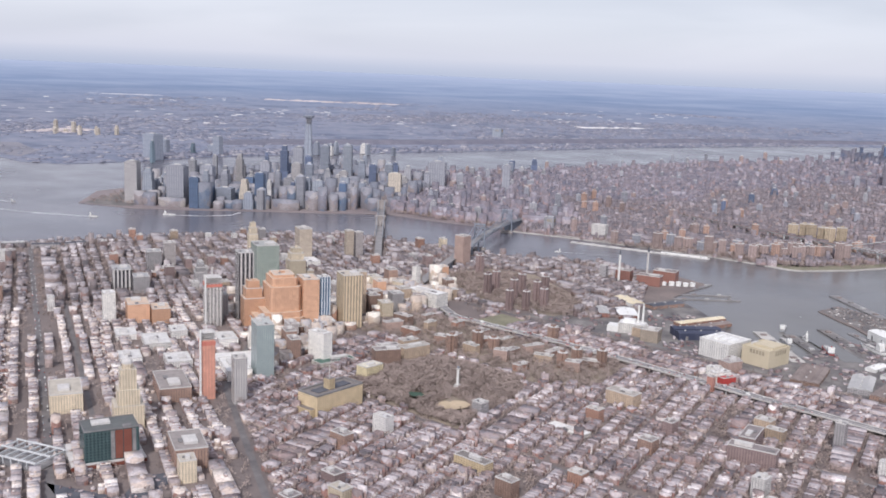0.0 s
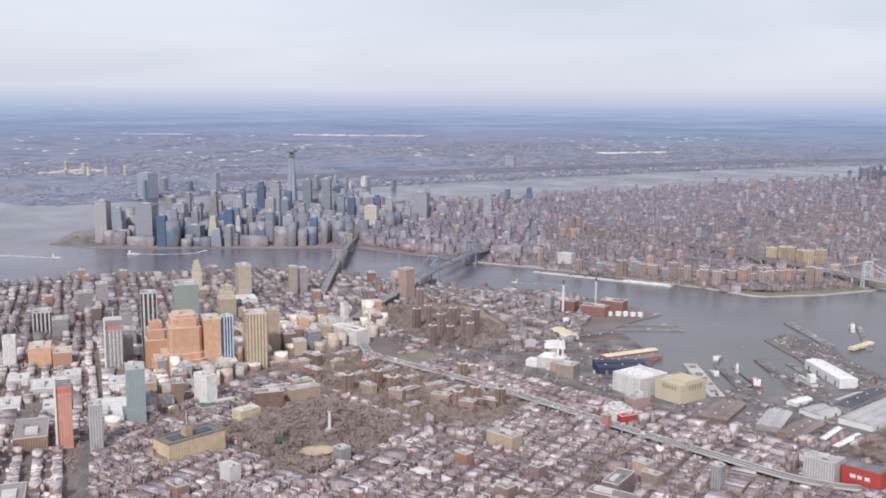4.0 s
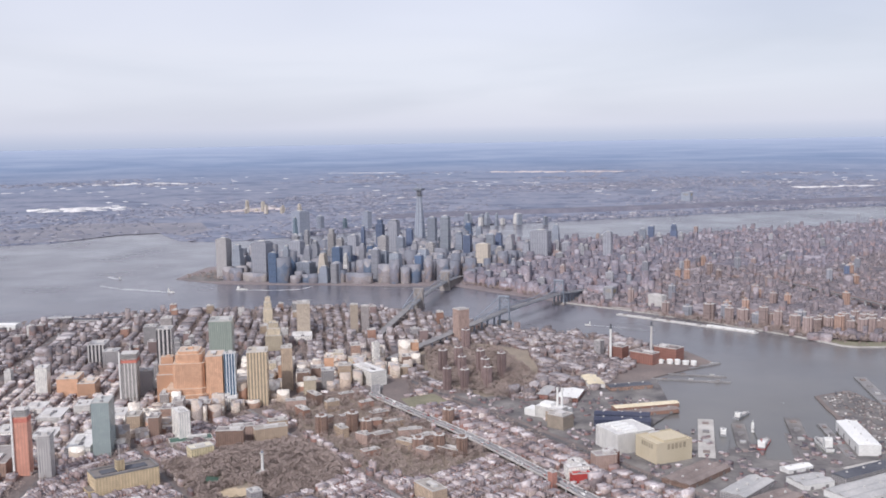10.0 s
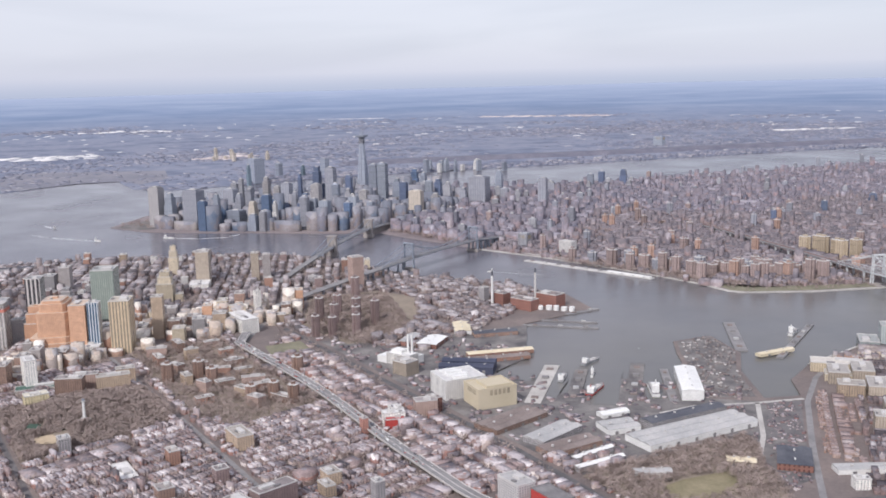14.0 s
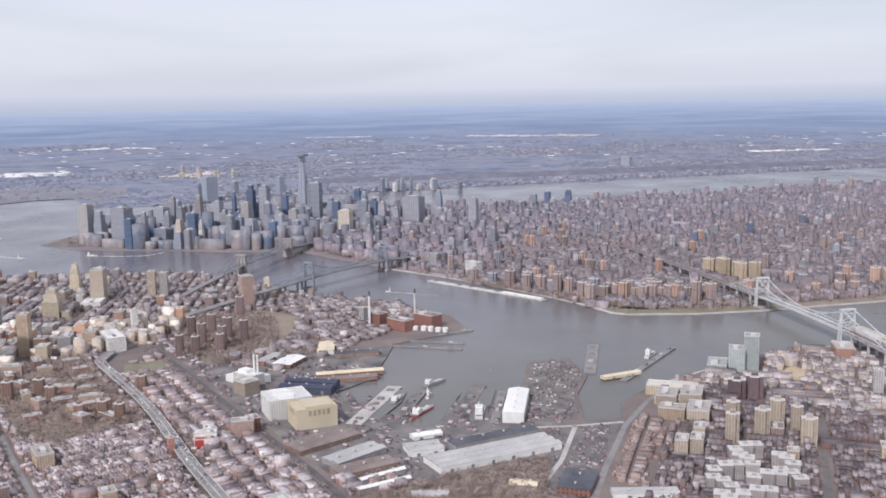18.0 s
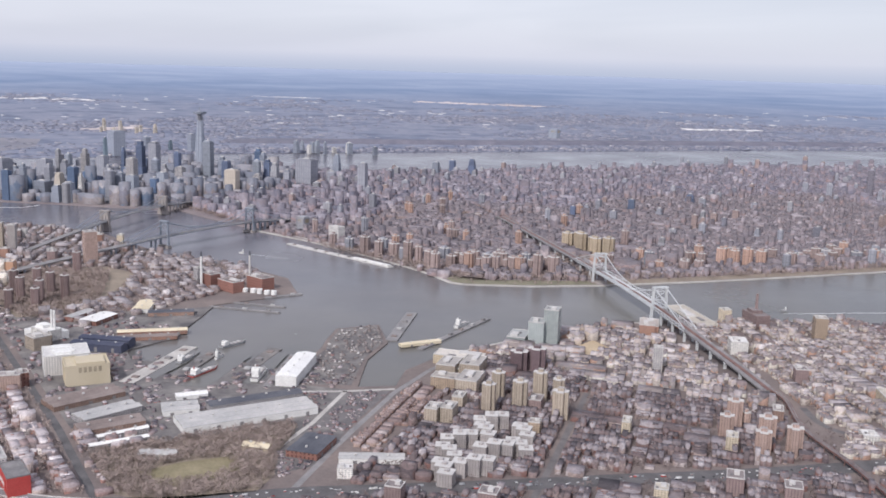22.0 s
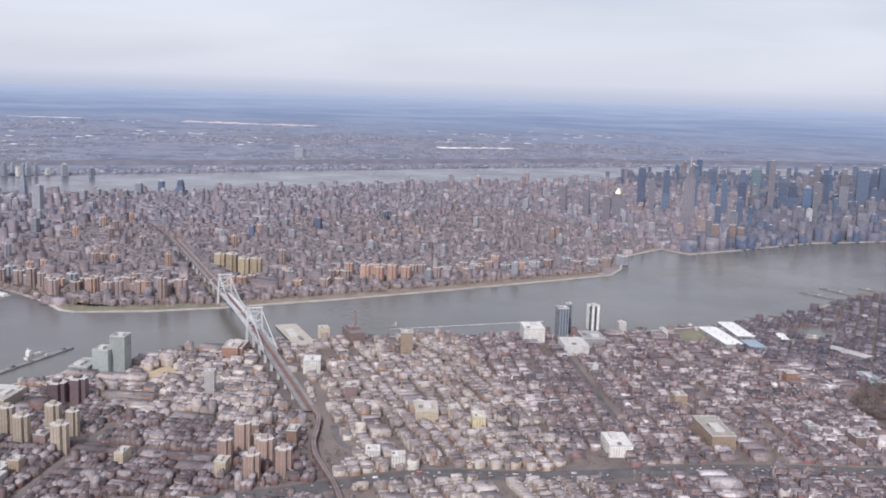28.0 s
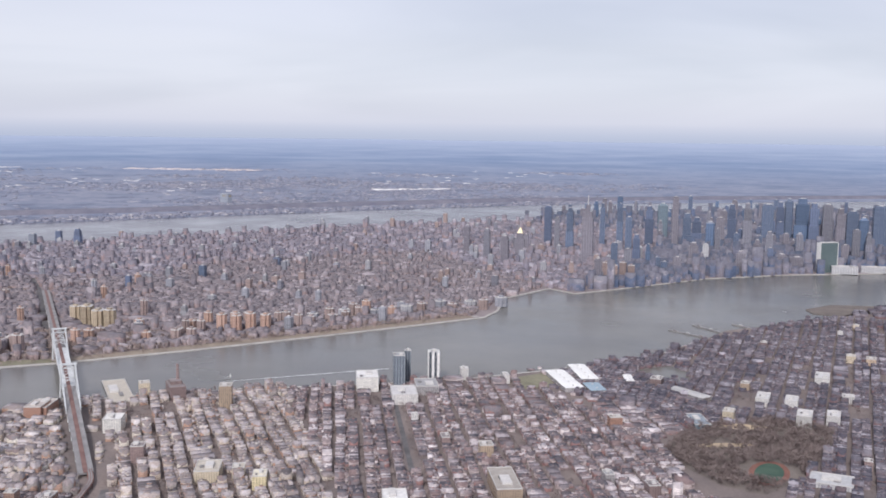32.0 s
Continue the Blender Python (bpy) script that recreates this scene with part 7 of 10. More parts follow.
office_tower(-51.4, -51.7, 10.0, 6.0, 3.9, -25, F_CREAM, "tan brick office block")
office_tower(24.1, -16.7, 6.9, 2.4, 2.4, 0, F_CREAMY, "low cream school building with flat roofs")
office_tower(1.3, -26.5, 3.8, 2.3, 3.1, 0, F_BROWN, "brown brick apartment house")
office_tower(24.4, 11.4, 8.6, 3.0, 0.6, 0, F_WHITE, "long white flat-roofed building")
office_tower(56.8, 22.4, 8.6, 3.0, 3.5, 12, F_DARKBROWN, "brown brick apartment slab with many bays")
office_tower(53.6, 28.4, 3.0, 7.4, 3.9, 12, F_DARKBROWN, "brown brick apartment slab with many bays")
office_tower(65.2, 41.6, 1.9, 1.7, 5.7, 0, F_GREY, "slim grey tower with a red stripe")
office_tower(74.8, 62.0, 5.8, 3.5, 4.3, 0, F_GRID, "grey concrete apartment block with a grid of windows")
sign_block(81.6, 64.2, 6.9, 3.5, 3.7, 0, F_RED, "red storage warehouse with a large roof sign")
office_tower(31.7, 63.1, 3.9, 1.8, 2.0, 70, F_RED, "red painted small warehouse")
office_tower(29.4, 64.0, 4.6, 2.4, 2.6, 70, F_WHITE, "white painted loft behind a red warehouse")
office_tower(28.0, 72.4, 4.6, 3.0, 3.2, 72, F_HOUSING, "dull red-brown brick loft by the yard wall")
office_tower(0.2, 83.4, 4.6, 4.2, 3.2, 15, F_BUFF, "plain buff works block beside the power plant")
office_tower(27.3, 65.7, 3.3, 2.0, 2.7, 0, F_WHITE, "white small warehouse")
office_tower(31.2, 56.4, 1.5, 1.2, 3.4, 0, F_PINK, "pink brick loft building")
office_tower(22.7, 33.8, 6.7, 3.3, 2.8, 0, F_TAN, "tan brick school building")

# housing towers between the bridges
cross_tower(-59.9, 88.5, 2.4, 2.4, 7.1, 0, F_DARKBROWN, "dark red-brown brick housing tower", group="brown housing towers")
cross_tower(-62.1, 95.3, 2.4, 2.4, 6.7, 0, F_DARKBROWN, "dark red-brown brick housing tower", group="brown housing towers")
cross_tower(-49.6, 88.4, 2.3, 2.3, 7.1, 0, F_DARKBROWN, "dark red-brown brick housing tower", group="brown housing towers")
cross_tower(-53.5, 97.3, 2.4, 2.4, 7.0, 0, F_DARKBROWN, "dark red-brown brick housing tower", group="brown housing towers")
cross_tower(-44.1, 92.5, 2.3, 2.3, 6.9, 0, F_DARKBROWN, "dark red-brown brick housing tower", group="brown housing towers")
cross_tower(-46.4, 99.7, 2.3, 2.3, 7.2, 0, F_DARKBROWN, "dark red-brown brick housing tower", group="brown housing towers")
cross_tower(-45.0, 80.5, 2.2, 2.2, 5.8, 0, F_DARKBROWN, "dark red-brown brick housing tower", group="brown housing towers")
cross_tower(-41.6, 84.0, 2.2, 2.2, 5.6, 0, F_DARKBROWN, "dark red-brown brick housing tower", group="brown housing towers")
cross_tower(-40.0, 90.5, 2.3, 2.3, 5.7, 0, F_DARKBROWN, "dark red-brown brick housing tower", group="brown housing towers")
cross_tower(-82.1, 111.2, 2.6, 2.6, 6.9, 0, F_DARKBROWN, "dark red-brown brick housing tower", group="brown housing towers")
cross_tower(-1.2, 45.3, 2.4, 2.4, 3.7, 0, F_BROWN, "brown brick housing block", group="brown housing blocks by the road")
cross_tower(-0.5, 50.2, 2.4, 2.4, 3.8, 0, F_BROWN, "brown brick housing block", group="brown housing blocks by the road")
cross_tower(5.0, 52.6, 2.3, 2.3, 4.2, 0, F_BROWN, "brown brick housing block", group="brown housing blocks by the road")
cross_tower(-16.6, 62.8, 2.6, 2.6, 3.8, 0, F_BROWN, "brown brick housing block", group="brown housing blocks by the road")
cross_tower(-26.0, 34.0, 2.6, 2.6, 4.7, 0, F_BROWN, "brown brick housing block", group="brown housing blocks by the road")
cross_tower(-23.4, 40.7, 2.6, 2.6, 4.9, 0, F_BROWN, "brown brick housing block", group="brown housing blocks by the road")
cross_tower(-19.9, 42.6, 2.6, 2.6, 3.7, 0, F_BROWN, "brown brick housing block", group="brown housing blocks by the road")

# navy yard
white_loft(20.0, 85.5, 8.6, 9.5, 4.4, -8, F_WHITELOFT, "white concrete loft building with rows of windows")
blank_block(29.8, 87.5, 7.5, 9.0, 4.3, -8, F_BEIGE, "windowless beige concrete storehouse")
office_tower(27.2, 75.0, 2.9, 2.3, 3.1, 0, F_BRICKRED, "red-brown brick loft")
office_tower(-3.3, 85.2, 4.7, 3.3, 2.5, 0, F_TAN, "tan brick loft building")
power_plant(-7.5, 86.8, 7.0, 4.0, 2.8, 20, F_WHITE, "white power plant with two tall stacks")
office_tower(-44.7, 142.3, 5.0, 3.5, 4.3, 14, F_BRICKRED, "red brick power station hall")
office_tower(-36.9, 145.7, 7.9, 4.0, 3.3, 14, F_BRICKRED, "low red brick turbine hall")
office_tower(-36.2, 155.0, 7.7, 4.6, 3.8, 14, F_BRICKRED, "red brick boiler house")
office_tower(-52.0, 141.0, 2.3, 2.3, 4.8, 14, F_GREY, "grey concrete tower block of the power station")

# south side towers
cross_tower(88.5, 152.2, 2.7, 2.7, 6.1, -49, F_BUFF, "tall cream brick housing tower with rounded corners", group="cream housing towers")
cross_tower(82.2, 159.2, 2.7, 2.7, 5.7, -49, F_BUFF, "tall cream brick housing tower with rounded corners", group="cream housing towers")
cross_tower(90.1, 158.9, 3.0, 3.0, 6.1, -49, F_BUFF, "tall cream brick housing tower with rounded corners", group="cream housing towers")
cross_tower(87.8, 166.0, 2.9, 2.9, 6.3, -49, F_BUFF, "tall cream brick housing tower with rounded corners", group="cream housing towers")
cross_tower(98.3, 162.8, 3.1, 3.1, 5.8, -49, F_BUFF, "tall cream brick housing tower with rounded corners", group="cream housing towers")
cross_tower(90.6, 168.7, 2.4, 2.4, 5.1, -49, F_BUFF, "tall cream brick housing tower with rounded corners", group="cream housing towers")
office_tower(62.4, 159.9, 7.3, 4.4, 2.7, -49, F_BUFF, "cream brick apartment block", group="cream apartment blocks")
office_tower(65.2, 164.6, 7.7, 4.6, 3.0, -49, F_BUFF, "cream brick apartment block", group="cream apartment blocks")
office_tower(74.4, 157.4, 7.7, 4.6, 3.0, -49, F_BUFF, "cream brick apartment block", group="cream apartment blocks")
office_tower(87.2, 139.8, 4.1, 2.5, 3.2, -49, F_BUFF, "cream brick apartment block", group="cream apartment blocks")
office_tower(88.3, 142.8, 4.2, 2.5, 3.2, -49, F_BUFF, "cream brick apartment block", group="cream apartment blocks")
office_tower(83.0, 148.8, 3.8, 2.3, 2.8, -49, F_BUFF, "cream brick apartment block", group="cream apartment blocks")
cross_tower(69.0, 174.8, 3.9, 3.9, 4.7, -49, F_MAROON, "dark maroon brick tower", group="maroon towers")
cross_tower(70.6, 178.7, 4.0, 4.0, 5.3, -49, F_MAROON, "dark maroon brick tower", group="maroon towers")
office_tower(53.4, 197.1, 4.1, 3.7, 8.8, -49, F_PALEGREEN, "pale grey-green riverside apartment tower")
office_tower(51.8, 193.7, 5.0, 4.0, 5.7, -49, F_PALEGREEN, "pale grey-green riverside apartment block")
office_tower(48.6, 190.2, 7.8, 4.7, 1.9, -49, F_PALEGREEN, "grey riverside apartment block")
cross_tower(119.5, 189.3, 3.0, 3.0, 6.0, -49, F_HOUSING, "red-brown brick housing tower with pale roof edge", group="brick housing towers")
cross_tower(122.7, 183.4, 2.6, 2.6, 5.0, -49, F_HOUSING, "red-brown brick housing tower with pale roof edge", group="brick housing towers")
cross_tower(128.0, 188.6, 3.2, 3.2, 5.4, -49, F_HOUSING, "red-brown brick housing tower with pale roof edge", group="brick housing towers")
cross_tower(131.1, 183.7, 2.9, 2.9, 4.5, -49, F_HOUSING, "red-brown brick housing tower with pale roof edge", group="brick housing towers")
cross_tower(134.3, 188.4, 2.9, 2.9, 5.4, -49, F_HOUSING, "red-brown brick housing tower with pale roof edge", group="brick housing towers")
cross_tower(120.1, 192.1, 1.7, 1.7, 3.2, -49, F_HOUSING, "red-brown brick housing tower with pale roof edge", group="brick housing towers")
office_tower(85.0, 203.0, 2.2, 2.2, 6.1, -45, F_GRID, "white gridded apartment tower")
office_tower(57.8, 227.0, 8.4, 5.0, 2.6, -45, F_BRICK, "pink-brown brick loft")

# north side and green point
office_tower(99.0, 310.9, 4.0, 3.2, 8.9, -40, F_BLUEGLASS, "dark blue glass riverside apartment tower")
office_tower(97.4, 315.9, 1.8, 1.7, 9.1, -40, F_BLUEGLASS, "blue glass riverside tower with a flat top")
striped_tower(101.3, 322.6, 3.8, 3.1, 8.5, -40, F_WHITESTRIPE, "white and dark striped riverside tower")
office_tower(107.1, 329.3, 2.5, 2.3, 3.4, -40, F_PALEWHITE, "small pale riverside tower")
office_tower(95.3, 302.2, 8.6, 6.0, 4.0, -40, F_WHITE, "white stepped apartment block")
office_tower(111.3, 301.0, 9.7, 6.8, 2.7, -40, F_PALEWHITE, "pale flat-roofed warehouse")
office_tower(109.3, 311.5, 8.7, 6.1, 2.6, -40, F_GREY, "grey loft block")
office_tower(165.3, 246.7, 7.8, 4.7, 2.4, -40, F_WHITE, "white apartment block with rows of windows")
office_tower(127.0, 230.4, 7.1, 5.0, 2.8, -40, F_CREAM, "beige stone loft block")
# two added blocks whose pale colours stand for sunlight on small houses
office_tower(130.8, 235.2, 3.1, 2.5, 2.6, -40, F_CREAM, "sunlit cream loft block")
office_tower(138.1, 235.2, 4.1, 2.8, 2.9, -40, F_YELLOW, "pale yellow loft block with a bright roof")
office_tower(84.6, 263.1, 3.5, 3.2, 6.0, -40, F_TAN, "tan brick loft tower by the river")
office_tower(82.9, 233.0, 5.2, 4.2, 3.3, -40, F_WHITE, "white brick loft")
office_tower(137.3, 206.8, 3.6, 2.9, 1.9, -40, F_WHITE, "small white house block")
office_tower(143.2, 208.2, 3.3, 2.6, 2.1, -40, F_WHITE, "small white house block")
office_tower(107.1, 225.8, 3.1, 2.8, 3.7, -40, F_DARKBROWN, "dark grey glass apartment block")
office_tower(174.3, 268.1, 12.6, 5.0, 2.9, -40, F_TAN, "brown and tan brick factory")
sugar_house(66.7, 259.3, 8.2, 4.1, 3.5, -22, F_DARKBROWN, "dark brick sugar refinery with a tall stack")
office_tower(60.8, 253.4, 2.9, 2.6, 4.0, -22, F_CREAM, "pale storage silo block")
office_tower(51.1, 250.9, 24.6, 6.2, 0.2, -22, F_CREAM, "long low cream refinery shed")
office_tower(59.0, 225.2, 6.8, 4.1, 3.1, -45, F_BRICK, "pink brick loft")

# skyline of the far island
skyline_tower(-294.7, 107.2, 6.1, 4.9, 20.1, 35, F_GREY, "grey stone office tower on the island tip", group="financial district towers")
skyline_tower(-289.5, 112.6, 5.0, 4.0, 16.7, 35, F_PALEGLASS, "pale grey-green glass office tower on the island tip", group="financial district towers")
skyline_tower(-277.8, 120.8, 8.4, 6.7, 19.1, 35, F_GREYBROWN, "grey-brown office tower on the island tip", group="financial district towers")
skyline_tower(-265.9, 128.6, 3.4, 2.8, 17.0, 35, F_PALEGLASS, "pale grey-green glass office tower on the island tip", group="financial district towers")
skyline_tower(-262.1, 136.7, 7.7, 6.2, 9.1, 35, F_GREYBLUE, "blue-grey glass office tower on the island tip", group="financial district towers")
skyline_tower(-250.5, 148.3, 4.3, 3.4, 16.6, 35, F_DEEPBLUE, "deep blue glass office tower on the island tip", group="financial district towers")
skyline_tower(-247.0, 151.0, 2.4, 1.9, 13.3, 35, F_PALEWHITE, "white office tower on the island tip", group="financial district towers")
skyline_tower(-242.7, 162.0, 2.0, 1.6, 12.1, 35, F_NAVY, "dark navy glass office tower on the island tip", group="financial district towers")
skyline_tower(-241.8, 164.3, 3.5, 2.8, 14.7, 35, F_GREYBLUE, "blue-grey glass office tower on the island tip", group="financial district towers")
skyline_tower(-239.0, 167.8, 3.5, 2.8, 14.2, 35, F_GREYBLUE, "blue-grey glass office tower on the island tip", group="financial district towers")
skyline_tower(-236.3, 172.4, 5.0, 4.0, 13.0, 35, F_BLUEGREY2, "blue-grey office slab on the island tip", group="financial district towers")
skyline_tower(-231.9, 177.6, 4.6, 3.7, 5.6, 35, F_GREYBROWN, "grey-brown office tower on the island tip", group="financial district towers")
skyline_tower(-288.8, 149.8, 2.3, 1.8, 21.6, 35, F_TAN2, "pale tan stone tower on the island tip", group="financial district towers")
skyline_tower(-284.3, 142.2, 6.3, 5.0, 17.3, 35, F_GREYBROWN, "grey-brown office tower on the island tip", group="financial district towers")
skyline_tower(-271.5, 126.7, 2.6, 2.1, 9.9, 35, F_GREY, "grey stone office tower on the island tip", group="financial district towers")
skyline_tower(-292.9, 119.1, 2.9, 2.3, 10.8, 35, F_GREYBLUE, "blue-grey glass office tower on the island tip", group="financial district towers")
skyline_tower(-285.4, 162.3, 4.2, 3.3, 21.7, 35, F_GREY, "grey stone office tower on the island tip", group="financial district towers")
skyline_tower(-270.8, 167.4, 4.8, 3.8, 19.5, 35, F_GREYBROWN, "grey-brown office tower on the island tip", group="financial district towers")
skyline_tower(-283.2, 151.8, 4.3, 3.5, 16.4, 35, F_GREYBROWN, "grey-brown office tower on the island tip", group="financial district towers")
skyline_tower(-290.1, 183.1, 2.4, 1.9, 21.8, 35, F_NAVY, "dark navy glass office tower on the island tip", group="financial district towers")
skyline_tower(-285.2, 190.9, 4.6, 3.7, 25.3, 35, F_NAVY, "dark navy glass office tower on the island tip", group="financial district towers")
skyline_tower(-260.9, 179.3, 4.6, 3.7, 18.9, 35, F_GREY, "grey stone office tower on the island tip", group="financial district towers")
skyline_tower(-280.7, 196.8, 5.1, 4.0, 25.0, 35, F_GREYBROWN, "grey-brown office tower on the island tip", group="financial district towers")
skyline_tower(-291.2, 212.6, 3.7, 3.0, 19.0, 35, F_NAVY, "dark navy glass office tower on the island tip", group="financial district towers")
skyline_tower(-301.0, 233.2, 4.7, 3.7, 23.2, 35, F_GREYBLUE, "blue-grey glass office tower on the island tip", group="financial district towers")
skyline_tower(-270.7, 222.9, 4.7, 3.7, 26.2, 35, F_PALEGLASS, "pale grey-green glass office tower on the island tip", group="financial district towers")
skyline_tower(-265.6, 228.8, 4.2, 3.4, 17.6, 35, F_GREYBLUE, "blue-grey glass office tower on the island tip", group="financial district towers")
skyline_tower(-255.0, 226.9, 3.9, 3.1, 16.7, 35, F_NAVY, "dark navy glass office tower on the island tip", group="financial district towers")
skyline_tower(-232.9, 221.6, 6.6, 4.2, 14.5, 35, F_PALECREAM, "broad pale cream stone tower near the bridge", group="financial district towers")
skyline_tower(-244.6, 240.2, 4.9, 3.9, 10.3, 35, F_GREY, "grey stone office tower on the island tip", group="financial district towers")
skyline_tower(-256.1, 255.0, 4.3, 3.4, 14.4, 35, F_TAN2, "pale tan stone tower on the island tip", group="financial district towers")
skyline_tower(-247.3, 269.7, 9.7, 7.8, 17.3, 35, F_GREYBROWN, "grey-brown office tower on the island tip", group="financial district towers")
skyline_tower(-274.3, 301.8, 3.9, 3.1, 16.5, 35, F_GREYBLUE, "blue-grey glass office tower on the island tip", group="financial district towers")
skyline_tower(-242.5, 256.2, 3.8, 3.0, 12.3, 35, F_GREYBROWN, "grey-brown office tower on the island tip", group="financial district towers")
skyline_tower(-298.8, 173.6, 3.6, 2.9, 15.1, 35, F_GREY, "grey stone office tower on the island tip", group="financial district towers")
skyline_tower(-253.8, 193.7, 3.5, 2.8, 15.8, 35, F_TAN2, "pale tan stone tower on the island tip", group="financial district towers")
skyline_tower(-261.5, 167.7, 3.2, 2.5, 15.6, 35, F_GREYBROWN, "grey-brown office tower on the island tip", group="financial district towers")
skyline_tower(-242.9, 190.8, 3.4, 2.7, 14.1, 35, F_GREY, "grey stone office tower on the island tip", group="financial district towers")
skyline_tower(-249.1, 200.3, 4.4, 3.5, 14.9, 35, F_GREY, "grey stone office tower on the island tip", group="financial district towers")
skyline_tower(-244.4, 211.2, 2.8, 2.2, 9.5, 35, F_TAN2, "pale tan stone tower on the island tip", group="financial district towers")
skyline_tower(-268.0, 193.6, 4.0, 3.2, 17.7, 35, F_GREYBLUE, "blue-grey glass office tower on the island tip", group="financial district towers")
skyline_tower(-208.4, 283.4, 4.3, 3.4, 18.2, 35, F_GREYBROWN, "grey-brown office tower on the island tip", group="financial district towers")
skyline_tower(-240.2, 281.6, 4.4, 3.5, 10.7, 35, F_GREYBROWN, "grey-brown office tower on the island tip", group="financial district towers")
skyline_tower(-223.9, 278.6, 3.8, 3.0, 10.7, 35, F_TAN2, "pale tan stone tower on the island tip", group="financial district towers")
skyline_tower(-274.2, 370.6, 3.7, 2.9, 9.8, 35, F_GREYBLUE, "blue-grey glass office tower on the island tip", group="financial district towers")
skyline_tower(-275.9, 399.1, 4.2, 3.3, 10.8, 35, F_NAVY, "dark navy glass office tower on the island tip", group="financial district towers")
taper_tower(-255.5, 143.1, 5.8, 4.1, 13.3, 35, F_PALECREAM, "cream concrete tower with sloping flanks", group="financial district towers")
blank_block(-125.5, 210.8, 4.4, 3.5, 5.9, 20, F_TAN2, "tan brick block by the bridge")
office_tower(-101.7, 214.3, 6.4, 3.2, 5.5, 10, F_PALEWHITE, "white slab apartment block by the river")

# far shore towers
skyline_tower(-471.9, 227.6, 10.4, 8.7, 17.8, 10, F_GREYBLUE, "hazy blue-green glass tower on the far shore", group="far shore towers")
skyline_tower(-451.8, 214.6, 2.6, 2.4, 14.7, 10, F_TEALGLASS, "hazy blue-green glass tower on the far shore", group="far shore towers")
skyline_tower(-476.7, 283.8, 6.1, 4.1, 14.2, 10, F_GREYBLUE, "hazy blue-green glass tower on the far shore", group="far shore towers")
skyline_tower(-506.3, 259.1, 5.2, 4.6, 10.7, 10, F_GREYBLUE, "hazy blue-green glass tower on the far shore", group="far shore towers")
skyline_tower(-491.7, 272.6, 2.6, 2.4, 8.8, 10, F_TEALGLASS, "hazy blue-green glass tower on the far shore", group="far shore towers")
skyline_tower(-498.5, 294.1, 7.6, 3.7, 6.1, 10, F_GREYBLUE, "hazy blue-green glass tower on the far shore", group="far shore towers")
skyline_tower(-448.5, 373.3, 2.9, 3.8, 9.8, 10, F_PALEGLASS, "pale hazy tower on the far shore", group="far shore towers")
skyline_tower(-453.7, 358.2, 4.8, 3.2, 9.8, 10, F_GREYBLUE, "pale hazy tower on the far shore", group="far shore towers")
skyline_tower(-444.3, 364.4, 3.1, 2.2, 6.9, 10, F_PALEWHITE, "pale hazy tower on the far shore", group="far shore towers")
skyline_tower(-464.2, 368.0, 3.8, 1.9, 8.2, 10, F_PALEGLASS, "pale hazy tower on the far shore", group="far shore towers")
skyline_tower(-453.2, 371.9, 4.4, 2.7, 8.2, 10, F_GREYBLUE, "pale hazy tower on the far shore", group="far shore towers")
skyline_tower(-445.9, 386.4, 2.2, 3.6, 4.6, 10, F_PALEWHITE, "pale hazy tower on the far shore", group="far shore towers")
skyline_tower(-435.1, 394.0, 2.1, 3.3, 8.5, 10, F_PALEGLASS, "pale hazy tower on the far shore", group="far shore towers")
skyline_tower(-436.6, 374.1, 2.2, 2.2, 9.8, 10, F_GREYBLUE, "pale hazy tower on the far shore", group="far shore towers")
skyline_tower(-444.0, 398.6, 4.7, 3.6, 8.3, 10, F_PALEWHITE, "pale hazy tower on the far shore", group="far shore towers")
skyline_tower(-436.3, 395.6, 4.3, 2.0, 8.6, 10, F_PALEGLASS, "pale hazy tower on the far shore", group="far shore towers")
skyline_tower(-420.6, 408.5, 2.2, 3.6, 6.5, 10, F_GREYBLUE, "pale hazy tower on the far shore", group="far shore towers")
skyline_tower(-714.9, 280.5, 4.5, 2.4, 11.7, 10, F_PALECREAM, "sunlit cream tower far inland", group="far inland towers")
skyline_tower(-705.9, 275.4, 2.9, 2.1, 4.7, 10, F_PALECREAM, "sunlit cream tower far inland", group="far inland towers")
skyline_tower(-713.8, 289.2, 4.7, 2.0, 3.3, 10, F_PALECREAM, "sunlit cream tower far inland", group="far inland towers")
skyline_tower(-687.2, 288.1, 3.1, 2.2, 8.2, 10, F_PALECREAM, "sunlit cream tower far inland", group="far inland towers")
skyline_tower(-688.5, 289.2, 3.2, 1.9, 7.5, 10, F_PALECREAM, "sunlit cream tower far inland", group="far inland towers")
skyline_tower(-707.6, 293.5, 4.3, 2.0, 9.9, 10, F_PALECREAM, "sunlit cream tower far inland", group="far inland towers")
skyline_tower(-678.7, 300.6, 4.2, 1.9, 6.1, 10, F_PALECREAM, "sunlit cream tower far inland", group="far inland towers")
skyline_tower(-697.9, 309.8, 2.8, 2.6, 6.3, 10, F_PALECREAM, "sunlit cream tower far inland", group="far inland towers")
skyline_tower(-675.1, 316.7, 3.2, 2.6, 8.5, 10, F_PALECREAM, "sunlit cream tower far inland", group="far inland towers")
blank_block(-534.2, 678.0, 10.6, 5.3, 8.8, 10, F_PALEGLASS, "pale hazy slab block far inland")

